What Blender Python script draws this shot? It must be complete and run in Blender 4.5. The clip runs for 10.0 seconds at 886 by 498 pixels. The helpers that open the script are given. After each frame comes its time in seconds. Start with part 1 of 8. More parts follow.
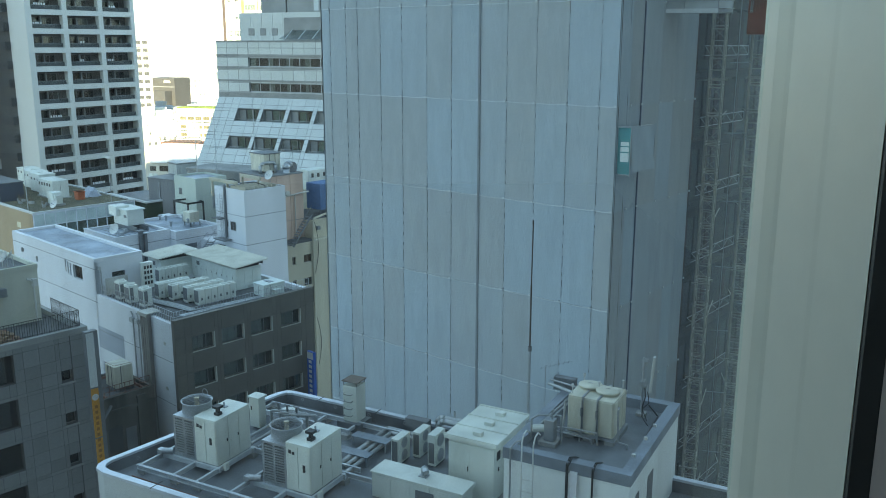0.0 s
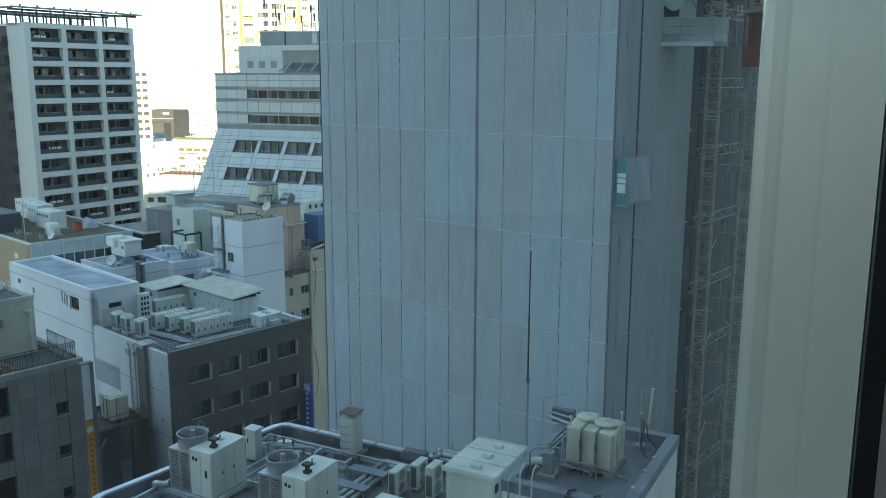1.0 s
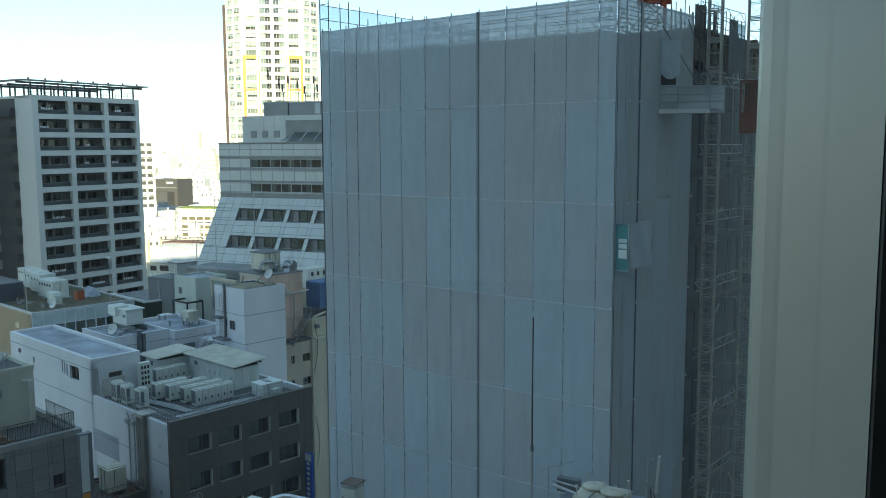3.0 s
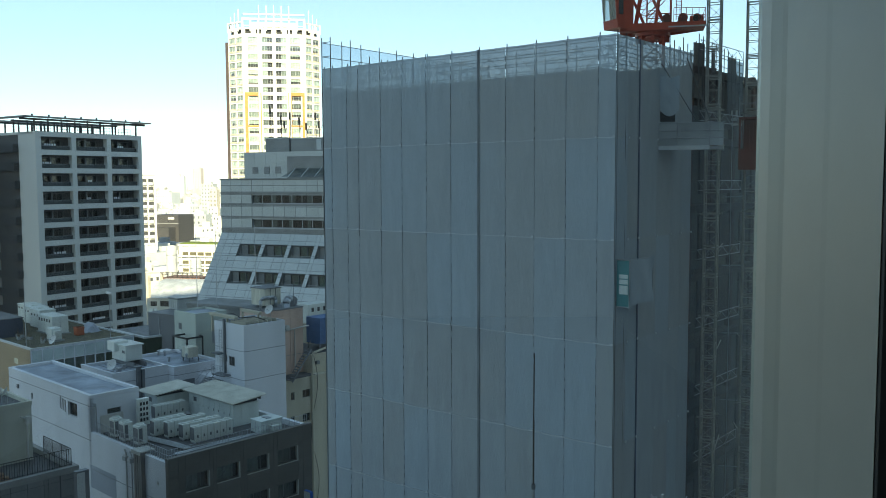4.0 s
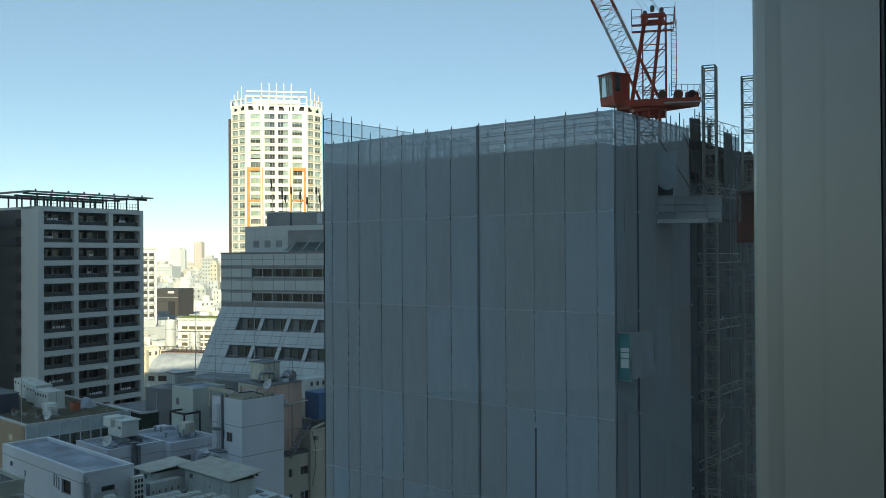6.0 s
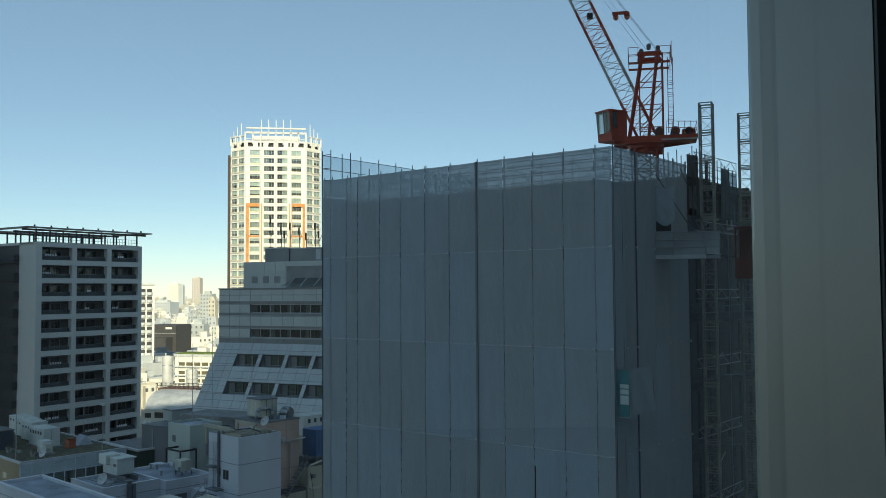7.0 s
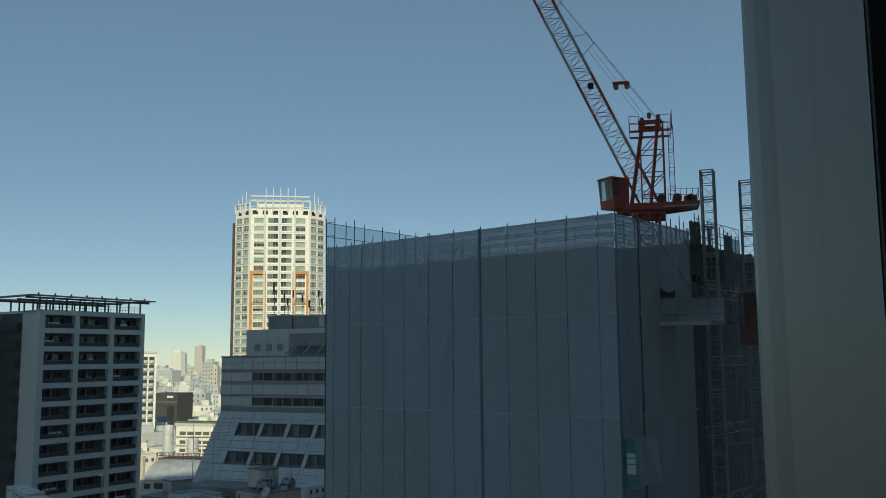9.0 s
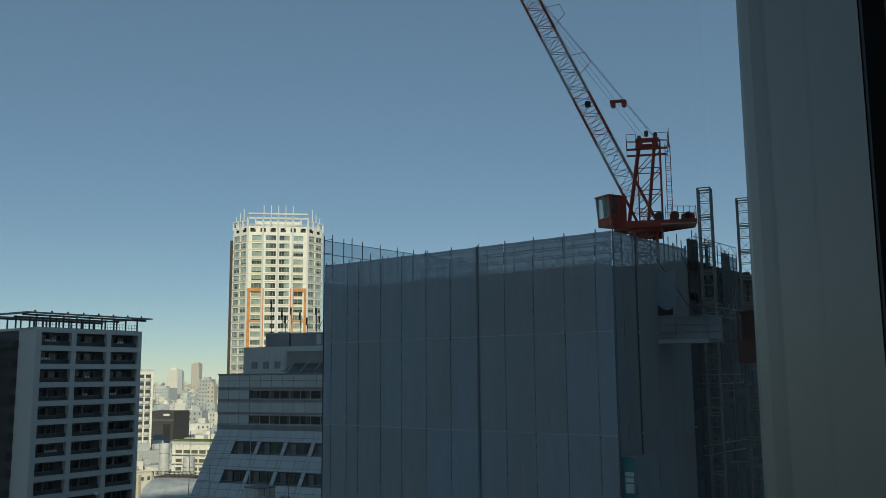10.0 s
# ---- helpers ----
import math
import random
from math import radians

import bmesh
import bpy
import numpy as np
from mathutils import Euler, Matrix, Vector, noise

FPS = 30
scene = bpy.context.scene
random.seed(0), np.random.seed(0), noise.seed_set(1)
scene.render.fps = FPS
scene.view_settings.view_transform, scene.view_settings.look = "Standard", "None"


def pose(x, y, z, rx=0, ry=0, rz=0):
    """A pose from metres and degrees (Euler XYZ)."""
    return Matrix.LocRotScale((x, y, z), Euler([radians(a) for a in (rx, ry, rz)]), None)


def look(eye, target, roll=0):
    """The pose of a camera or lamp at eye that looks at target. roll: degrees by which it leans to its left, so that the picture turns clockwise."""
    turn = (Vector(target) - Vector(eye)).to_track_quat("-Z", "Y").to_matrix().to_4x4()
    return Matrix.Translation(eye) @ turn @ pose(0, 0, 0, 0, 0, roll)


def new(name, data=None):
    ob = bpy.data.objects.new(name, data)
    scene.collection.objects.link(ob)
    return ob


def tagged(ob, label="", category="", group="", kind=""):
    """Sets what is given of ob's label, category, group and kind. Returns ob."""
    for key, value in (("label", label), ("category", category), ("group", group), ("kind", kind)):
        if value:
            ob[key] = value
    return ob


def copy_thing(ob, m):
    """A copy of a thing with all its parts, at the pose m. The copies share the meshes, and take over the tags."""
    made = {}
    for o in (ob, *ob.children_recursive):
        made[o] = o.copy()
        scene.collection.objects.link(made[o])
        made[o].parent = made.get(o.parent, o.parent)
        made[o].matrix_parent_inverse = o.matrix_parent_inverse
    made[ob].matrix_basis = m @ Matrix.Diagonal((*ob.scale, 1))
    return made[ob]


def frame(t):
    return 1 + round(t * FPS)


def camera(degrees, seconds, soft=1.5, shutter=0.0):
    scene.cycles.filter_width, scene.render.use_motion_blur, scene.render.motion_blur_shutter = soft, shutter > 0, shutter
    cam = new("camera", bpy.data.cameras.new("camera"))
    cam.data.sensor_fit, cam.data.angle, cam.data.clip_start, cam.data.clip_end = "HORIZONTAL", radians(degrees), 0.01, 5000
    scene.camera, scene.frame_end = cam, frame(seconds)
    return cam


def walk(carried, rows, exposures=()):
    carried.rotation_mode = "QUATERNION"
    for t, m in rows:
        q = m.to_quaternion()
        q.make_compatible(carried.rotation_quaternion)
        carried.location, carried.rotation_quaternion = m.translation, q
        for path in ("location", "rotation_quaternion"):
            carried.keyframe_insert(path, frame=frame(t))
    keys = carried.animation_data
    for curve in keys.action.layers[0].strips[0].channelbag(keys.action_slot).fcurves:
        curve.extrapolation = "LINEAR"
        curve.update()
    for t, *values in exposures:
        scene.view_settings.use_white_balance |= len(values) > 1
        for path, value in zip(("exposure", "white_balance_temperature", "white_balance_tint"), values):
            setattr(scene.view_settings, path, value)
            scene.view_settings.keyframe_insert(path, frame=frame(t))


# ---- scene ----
# All heights are metres over the street; the eye stays at one spot behind a hotel window.
EYE = 45.0
cam = camera(53.44, 10.0, soft=0.8)
# seconds, yaw, pitch, roll
ROWS = [
    (0.0, -0.00, -13.08, 0.08),
    (0.5, -0.09, -12.18, 0.18),
    (1.0, -0.16, -11.06, 0.10),
    (1.5, -0.16, -9.97, -0.13),
    (2.0, -0.12, -8.90, -0.15),
    (2.5, -0.05, -7.84, -0.31),
    (4.0, -0.01, -4.41, -0.26),
    (4.5, -0.01, -3.25, -0.27),
    (5.0, -0.03, -2.10, -0.38),
    (5.5, -0.00, -0.88, -0.37),
    (7.0, -0.14, 2.69, -0.37),
    (7.5, -0.13, 3.73, -0.33),
    (8.0, -0.05, 4.84, -0.49),
    (8.5, 0.02, 5.99, -0.41),
    (9.0, 0.06, 7.05, -0.49),
    (9.5, -0.01, 7.79, -0.30),
    (10.0, -0.10, 8.19, -0.46),
]
walk(cam, [(t, pose(0, 0, EYE) @ pose(0, 0, 0, 90 + p, 0, y) @ pose(0, 0, 0, 0, 0, r)) for t, y, p, r in ROWS],
     [(0.0, 2.45, 7800, 6), (1.0, 2.08, 7700, 6), (2.5, 1.75, 7600, 6), (4.5, 1.2, 7700, 8), (5.5, 0.93, 7550, 8), (7.0, 0.5, 7250, 9), (8.5, 0.08, 7100, 9), (10.0, -0.27, 6900, 9)])

# ---- light ----
SUN_EL, SUN_AZ = radians(27.0), radians(172.0)
world = bpy.data.worlds.new("world")
scene.world = world
world.use_nodes = True
sky = world.node_tree.nodes.new("ShaderNodeTexSky")
sky.sky_type, sky.sun_disc = "NISHITA", False
sky.sun_elevation, sky.sun_rotation = SUN_EL, SUN_AZ
sky.air_density, sky.dust_density, sky.ozone_density = 1.0, 0.0, 1.1
sky.altitude = 2400
clear_air = world.node_tree.nodes["Background"]
clear_air.inputs["Strength"].default_value = 0.066
world.node_tree.links.new(sky.outputs[0], clear_air.inputs["Color"])
# light scattered many times over, the same from all round
deep_air = world.node_tree.nodes.new("ShaderNodeBackground")
deep_air.inputs["Color"].default_value, deep_air.inputs["Strength"].default_value = (0.102, 0.166, 0.25, 1), 1.0
both_airs = world.node_tree.nodes.new("ShaderNodeAddShader")
world.node_tree.links.new(clear_air.outputs[0], both_airs.inputs[0])
world.node_tree.links.new(deep_air.outputs[0], both_airs.inputs[1])
world.node_tree.links.new(both_airs.outputs[0], world.node_tree.nodes["World Output"].inputs["Surface"])
sun_data = bpy.data.lights.new("sun", "SUN")
sun_data.energy, sun_data.angle, sun_data.color = 5.0, radians(0.5), (1.0, 0.89, 0.72)
sun = new("sun", sun_data)
to_sun = Vector((math.sin(SUN_AZ) * math.cos(SUN_EL), math.cos(SUN_AZ) * math.cos(SUN_EL), math.sin(SUN_EL)))
sun.matrix_basis = look(to_sun * 400, (0, 0, 0))


# ---- materials ----
def mat(name, color, rough=0.7, metal=0.0, stain=0.25, stain_size=2.0, grain=0.12, grain_size=0.06, bump=0.15,
        vary=0.0, streak=False, spec=0.5):
    """Paint, stone or metal with broad stains, fine grain, fine relief and, with vary, a tint of its own for each object."""
    m = bpy.data.materials.new(name)
    m.use_nodes = True
    nt, bsdf = m.node_tree, m.node_tree.nodes["Principled BSDF"]
    nd, ln = nt.nodes.new, nt.links.new
    coord = nd("ShaderNodeTexCoord").outputs["Object"]
    if streak:
        mp = nd("ShaderNodeMapping")
        mp.inputs["Scale"].default_value = (1, 1, 0.18)
        ln(coord, mp.inputs[0])
        broad = mp.outputs[0]
    else:
        broad = coord
    n1, n2 = nd("ShaderNodeTexNoise"), nd("ShaderNodeTexNoise")
    for n, size, co in ((n1, stain_size, broad), (n2, grain_size, coord)):
        n.inputs["Scale"].default_value = 1.0 / size
        n.inputs["Detail"].default_value = 5
        ln(co, n.inputs["Vector"])
    def scaled(sock, amount):
        r = nd("ShaderNodeMapRange")
        r.inputs["From Min"].default_value, r.inputs["From Max"].default_value = 0.3, 0.7
        r.inputs["To Min"].default_value, r.inputs["To Max"].default_value = 1 - amount, 1 + amount * 0.5
        ln(sock, r.inputs["Value"])
        return r.outputs[0]
    def times(a, b):
        x = nd("ShaderNodeMath")
        x.operation = "MULTIPLY"
        ln(a, x.inputs[0]), ln(b, x.inputs[1])
        return x.outputs[0]
    f = times(scaled(n1.outputs[0], stain), scaled(n2.outputs[0], grain))
    if vary:
        r = nd("ShaderNodeMapRange")
        r.inputs["To Min"].default_value, r.inputs["To Max"].default_value = 1 - vary, 1 + vary
        ln(nd("ShaderNodeObjectInfo").outputs["Random"], r.inputs["Value"])
        f = times(f, r.outputs[0])
    mix = nd("ShaderNodeVectorMath")
    mix.operation = "SCALE"
    mix.inputs[0].default_value = color
    ln(f, mix.inputs["Scale"])
    ln(mix.outputs[0], bsdf.inputs["Base Color"])
    bsdf.inputs["Roughness"].default_value, bsdf.inputs["Metallic"].default_value = rough, metal
    bsdf.inputs["Specular IOR Level"].default_value = spec
    if bump:
        b = nd("ShaderNodeBump")
        b.inputs["Strength"].default_value, b.inputs["Distance"].default_value = bump, 0.02
        ln(n2.outputs[0], b.inputs["Height"]), ln(b.outputs[0], bsdf.inputs["Normal"])
    return m


def see_through(name, tint, gloss, share, rough=0.02, gloss_color=(1, 1, 1)):
    """A thin pane: lets light through with a tint, and mirrors a share of it."""
    m = bpy.data.materials.new(name)
    m.use_nodes = True
    nt = m.node_tree
    nt.nodes.clear()
    nd, ln = nt.nodes.new, nt.links.new
    a, b, mix, out = nd("ShaderNodeBsdfTransparent"), nd(gloss), nd("ShaderNodeMixShader"), nd("ShaderNodeOutputMaterial")
    a.inputs[0].default_value = (*tint, 1)
    b.inputs[0].default_value = (*gloss_color, 1)
    if gloss == "ShaderNodeBsdfGlossy":
        b.inputs["Roughness"].default_value = rough
    mix.inputs[0].default_value = share
    ln(a.outputs[0], mix.inputs[1]), ln(b.outputs[0], mix.inputs[2]), ln(mix.outputs[0], out.inputs[0])
    return m


def hazed_glass():
    """Window glass with a thin scattering film, added as faint haze over the view."""
    m = see_through("clear_glass", (0.90, 0.96, 0.95), "ShaderNodeBsdfGlossy", 0.08, 0.0)
    nt = m.node_tree
    nd, ln = nt.nodes.new, nt.links.new
    clean = [n for n in nt.nodes if n.type == "MIX_SHADER"][0]
    out = [n for n in nt.nodes if n.type == "OUTPUT_MATERIAL"][0]
    haze, mix = nd("ShaderNodeBsdfTranslucent"), nd("ShaderNodeMixShader")
    haze.inputs[0].default_value = (0.9, 0.88, 0.86, 1)
    mix.inputs[0].default_value = 0.007
    ln(clean.outputs[0], mix.inputs[1]), ln(haze.outputs[0], mix.inputs[2]), ln(mix.outputs[0], out.inputs[0])
    return m


def sheet_mat():
    """Woven scaffold sheet: cloth that lets part of the light and view through, each piece of its own blue-grey."""
    m = see_through("scaffold_sheet", (0.85, 0.92, 1.0), "ShaderNodeBsdfDiffuse", 0.87)
    nt = m.node_tree
    nd, ln = nt.nodes.new, nt.links.new
    diff = [n for n in nt.nodes if n.type == "BSDF_DIFFUSE"][0]
    ramp = nd("ShaderNodeValToRGB")
    ramp.color_ramp.elements[0].color, ramp.color_ramp.elements[1].color = (0.49, 0.527, 0.545, 1), (0.49, 0.58, 0.645, 1)
    ramp.color_ramp.elements[0].position, ramp.color_ramp.elements[1].position = 0.35, 0.95
    ln(nd("ShaderNodeObjectInfo").outputs["Random"], ramp.inputs[0])
    noise_tex = nd("ShaderNodeTexNoise")
    mp = nd("ShaderNodeMapping")
    mp.inputs["Scale"].default_value = (3.0, 3.0, 0.6)
    ln(nd("ShaderNodeNewGeometry").outputs["Position"], mp.inputs[0])
    ln(mp.outputs[0], noise_tex.inputs["Vector"])
    noise_tex.inputs["Scale"].default_value, noise_tex.inputs["Detail"].default_value = 0.7, 6
    r = nd("ShaderNodeMapRange")
    r.inputs["From Min"].default_value, r.inputs["From Max"].default_value = 0.3, 0.7
    r.inputs["To Min"].default_value, r.inputs["To Max"].default_value = 0.93, 1.05
    ln(noise_tex.outputs[0], r.inputs[0])
    sc = nd("ShaderNodeVectorMath")
    sc.operation = "SCALE"
    ln(ramp.outputs[0], sc.inputs[0]), ln(r.outputs[0], sc.inputs["Scale"]), ln(sc.outputs[0], diff.inputs[0])
    wrinkle = nd("ShaderNodeTexNoise")
    mp2 = nd("ShaderNodeMapping")
    mp2.inputs["Scale"].default_value = (2.2, 2.2, 0.9)
    mp2.inputs["Rotation"].default_value = (0, 0.3, 0)
    ln(nd("ShaderNodeNewGeometry").outputs["Position"], mp2.inputs[0])
    ln(mp2.outputs[0], wrinkle.inputs["Vector"])
    wrinkle.inputs["Scale"].default_value, wrinkle.inputs["Detail"].default_value, wrinkle.inputs["Distortion"].default_value = 1.6, 4, 0.6
    b = nd("ShaderNodeBump")
    b.inputs["Strength"].default_value, b.inputs["Distance"].default_value = 0.6, 0.07
    ln(wrinkle.outputs[0], b.inputs["Height"]), ln(b.outputs[0], diff.inputs["Normal"])
    return m


WHITE_WALL = mat("white_wall", (0.68, 0.69, 0.72), 0.75, stain=0.12, stain_size=3, streak=True)
SHADE_GLASS = see_through("window_glass", (0.62, 0.68, 0.68), "ShaderNodeBsdfGlossy", 0.07)
CLEAR_GLASS = hazed_glass()
SHEET = sheet_mat()
CONCRETE = mat("concrete", (0.33, 0.33, 0.32), 0.9, stain=0.3, stain_size=4, streak=True)
# shade put into the colour: near-black for unlit rooms, gaps and openings
SHADE_DARK = mat("shade_dark_interior", (0.06, 0.062, 0.065), 0.9)
CURTAIN = mat("curtain", (0.55, 0.54, 0.5), 0.9, vary=0.3)
GALV = mat("galvanised_steel", (0.42, 0.44, 0.46), 0.45, 0.7, stain=0.2, stain_size=0.6)
DULL_STEEL = mat("dull_steel", (0.2, 0.21, 0.22), 0.6, 0.5)
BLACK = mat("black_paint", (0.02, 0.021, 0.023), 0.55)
ASPHALT = mat("asphalt", (0.05, 0.05, 0.052), 0.9, stain_size=8)
ROOF_GREY = mat("roof_membrane_grey", (0.155, 0.167, 0.182), 0.55, stain=0.45, stain_size=1.6, grain=0.1)
ROOF_BLUE = mat("roof_membrane_blue", (0.30, 0.34, 0.40), 0.5, stain=0.5, stain_size=2.2)
ROOF_DARK = mat("roof_felt_dark", (0.09, 0.092, 0.095), 0.85, stain=0.4, stain_size=1.2)
PARAPET = mat("parapet_capping", (0.62, 0.66, 0.72), 0.4, 0.2, stain=0.2, stain_size=0.8)
IVORY = mat("ivory_enamel", (0.66, 0.68, 0.63), 0.45, stain=0.14, stain_size=0.9, streak=True, bump=0.05)
BROWN_TILE = mat("brown_tile", (0.105, 0.096, 0.086), 0.6, stain=0.2, stain_size=2)
GREY_TILE = mat("grey_tile", (0.23, 0.235, 0.235), 0.6, stain=0.35, stain_size=2.5, streak=True, vary=0.12)
BEIGE = mat("beige_render", (0.50, 0.45, 0.35), 0.85, stain=0.22, stain_size=3, streak=True)
PEACH = mat("peach_render", (0.60, 0.42, 0.34), 0.85, stain=0.22, stain_size=3, streak=True)
TAN = mat("tan_panel", (0.40, 0.29, 0.18), 0.7, stain=0.12)
PALE_TILE = mat("pale_tile", (0.56, 0.575, 0.57), 0.5, stain=0.08, stain_size=5, streak=True)
SILVER = mat("silver_panel", (0.55, 0.56, 0.535), 0.4, 0.15, stain=0.08, stain_size=6, vary=0.05)
SILVER_DARK = mat("silver_band", (0.26, 0.26, 0.255), 0.45, 0.2)
CREAM = mat("cream_tile", (0.84, 0.79, 0.69), 0.6, stain=0.06, stain_size=5)
ORANGE_TILE = mat("orange_tile", (0.62, 0.25, 0.06), 0.6)
BROWN_STONE = mat("brown_stone", (0.20, 0.10, 0.07), 0.7)
CRANE_RED = mat("crane_red", (0.62, 0.09, 0.04), 0.5, stain=0.25, stain_size=0.7)
CRANE_WHITE = mat("crane_white", (0.62, 0.62, 0.6), 0.5)
RUST = mat("red_oxide_steel", (0.20, 0.085, 0.06), 0.8, stain=0.4, stain_size=1)
GRASS = mat("roof_moss", (0.115, 0.10, 0.058), 0.95, stain=0.6, stain_size=1.1, grain=0.4, bump=0.6)
SIGN_ORANGE = mat("sign_orange", (0.62, 0.27, 0.03), 0.5)
SIGN_BLUE = mat("sign_blue", (0.01, 0.10, 0.42), 0.45)
BLUE_SHEET = mat("blue_panel", (0.08, 0.17, 0.33), 0.6)
TEAL = mat("teal_net", (0.07, 0.30, 0.32), 0.7)


# ---- mesh helpers ----
class Geo:
    """Collects boxes, bars and plates into one mesh."""

    def __init__(self):
        self.v, self.f = [], []

    def poly(self, pts):
        n = len(self.v)
        self.v += [tuple(p) for p in pts]
        self.f.append(tuple(range(n, n + len(pts))))
        return self

    def box(self, x0, x1, y0, y1, z0, z1, c=0.0):
        if c:
            return self.cbox(x0, x1, y0, y1, z0, z1, c)
        n = len(self.v)
        self.v += [(x, y, z) for z in (z0, z1) for y in (y0, y1) for x in (x0, x1)]
        self.f += [tuple(n + i for i in q) for q in ((0, 2, 3, 1), (4, 5, 7, 6), (0, 1, 5, 4), (1, 3, 7, 5), (3, 2, 6, 7), (2, 0, 4, 6))]
        return self

    def cbox(self, x0, x1, y0, y1, z0, z1, c):
        """A box with chamfered edges."""
        bm = bmesh.new()
        bmesh.ops.create_cube(bm, size=1)
        for v in bm.verts:
            v.co = Vector((x0 if v.co.x < 0 else x1, y0 if v.co.y < 0 else y1, z0 if v.co.z < 0 else z1))
        bmesh.ops.bevel(bm, geom=list(bm.edges), offset=c, segments=2, affect="EDGES", profile=0.5)
        self.take(bm)
        return self

    def take(self, bm):
        n = len(self.v)
        bm.verts.index_update()
        self.v += [tuple(v.co) for v in bm.verts]
        self.f += [tuple(n + v.index for v in f.verts) for f in bm.faces]
        bm.free()

    def prism(self, pts, z0, z1):
        """An upright solid on a plan outline given anticlockwise."""
        n, k = len(self.v), len(pts)
        self.v += [(p[0], p[1], z0) for p in pts] + [(p[0], p[1], z1) for p in pts]
        self.f += [tuple(n + i for i in reversed(range(k))), tuple(n + k + i for i in range(k))]
        self.f += [(n + i, n + (i + 1) % k, n + k + (i + 1) % k, n + k + i) for i in range(k)]
        return self

    def bar(self, p, q, r, n=6, r2=None):
        """A round bar from p to q."""
        p, q = Vector(p), Vector(q)
        d = (q - p).normalized()
        a = d.orthogonal().normalized()
        b = d.cross(a)
        k = len(self.v)
        for c, rr in ((p, r), (q, r if r2 is None else r2)):
            self.v += [tuple(c + (a * math.cos(i * math.tau / n) + b * math.sin(i * math.tau / n)) * rr) for i in range(n)]
        self.f += [(k + i, k + (i + 1) % n, k + n + (i + 1) % n, k + n + i) for i in range(n)]
        self.f += [tuple(k + i for i in reversed(range(n))), tuple(k + n + i for i in range(n))]
        return self

    def tube(self, pts, r, n=8):
        for a, b in zip(pts, pts[1:]):
            self.bar(a, b, r, n)
        return self

    def lathe(self, profile, x=0, y=0, n=24):
        """A turned shape from (radius, height) pairs."""
        k = len(self.v)
        for r, z in profile:
            self.v += [(x + r * math.cos(i * math.tau / n), y + r * math.sin(i * math.tau / n), z) for i in range(n)]
        for j in range(len(profile) - 1):
            self.f += [(k + j * n + i, k + j * n + (i + 1) % n, k + (j + 1) * n + (i + 1) % n, k + (j + 1) * n + i) for i in range(n)]
        return self

    def wall(self, length, z0, z1, thick, holes, m=None):
        """A wall along x with its outer face at y = 0, cut right through at holes (x0, x1, z0, z1)."""
        m = m or Matrix.Identity(4)
        xs = sorted({0, length, *(h[0] for h in holes), *(h[1] for h in holes)})
        zs = sorted({z0, z1, *(h[2] for h in holes), *(h[3] for h in holes)})
        xs = [x for x in xs if 0 <= x <= length]
        zs = [z for z in zs if z0 <= z <= z1]
        solid = {}
        for i in range(len(xs) - 1):
            for j in range(len(zs) - 1):
                cx, cz = (xs[i] + xs[i + 1]) / 2, (zs[j] + zs[j + 1]) / 2
                solid[i, j] = not any(h[0] < cx < h[1] and h[2] < cz < h[3] for h in holes)
        def quad(*pts):
            self.poly([m @ Vector(p) for p in pts])
        for (i, j), s in solid.items():
            if not s:
                continue
            a, b, c, d = xs[i], xs[i + 1], zs[j], zs[j + 1]
            quad((a, 0, c), (b, 0, c), (b, 0, d), (a, 0, d))
            quad((b, thick, c), (a, thick, c), (a, thick, d), (b, thick, d))
            if not solid.get((i - 1, j)):
                quad((a, thick, c), (a, 0, c), (a, 0, d), (a, thick, d))
            if not solid.get((i + 1, j)):
                quad((b, 0, c), (b, thick, c), (b, thick, d), (b, 0, d))
            if not solid.get((i, j - 1)):
                quad((a, thick, c), (b, thick, c), (b, 0, c), (a, 0, c))
            if not solid.get((i, j + 1)):
                quad((a, 0, d), (b, 0, d), (b, thick, d), (a, thick, d))
        return self

    def mesh(self, name, material):
        me = bpy.data.meshes.new(name)
        me.from_pydata(self.v, [], self.f)
        me.materials.append(material)
        me.update()
        return me


def part(name, g, material, parent=None, label="", at=None, smooth=False):
    me = g if isinstance(g, bpy.types.Mesh) else g.mesh(name, material)
    if smooth:
        for p in me.polygons:
            p.use_smooth = len(p.vertices) == 4
    ob = new(name, me)
    ob.parent = parent
    if at is not None:
        ob.matrix_basis = at
    return tagged(ob, label)


def thing(name, at, label, category, group="", kind=""):
    ob = new(name)
    ob.empty_display_size = 0.2
    ob.matrix_basis = at
    return tagged(ob, label, category, group, kind)


def site(x, y, deg, z=0.0):
    return pose(x, y, z, 0, 0, deg)


def on(frame_m, x, y, z, deg=0.0):
    """A place given in the axes of a site."""
    return frame_m @ pose(x, y, z, 0, 0, deg)


N_SITE = site(-7.83, 40.33, -28)      # the roof below the window
M_SITE = site(-21.91, 68.36, -43)     # the block of white and brown houses
S_SITE = site(8.68, 44.36, -39.6)     # the sheeted building site
A_SITE = site(-64.2, 139.7, 56.7)     # the apartment block
W_SITE = site(-32.2, 128.0, -25)      # the house with the sloping front


# ---- ground, hotel and room ----
g = Geo()
g.poly([(-4500, -4500, 0), (4500, -4500, 0), (4500, 4500, 0), (-4500, 4500, 0)])
tagged(part("ground", g, ASPHALT), "grey asphalt ground of the city streets", "ground", kind="structure")

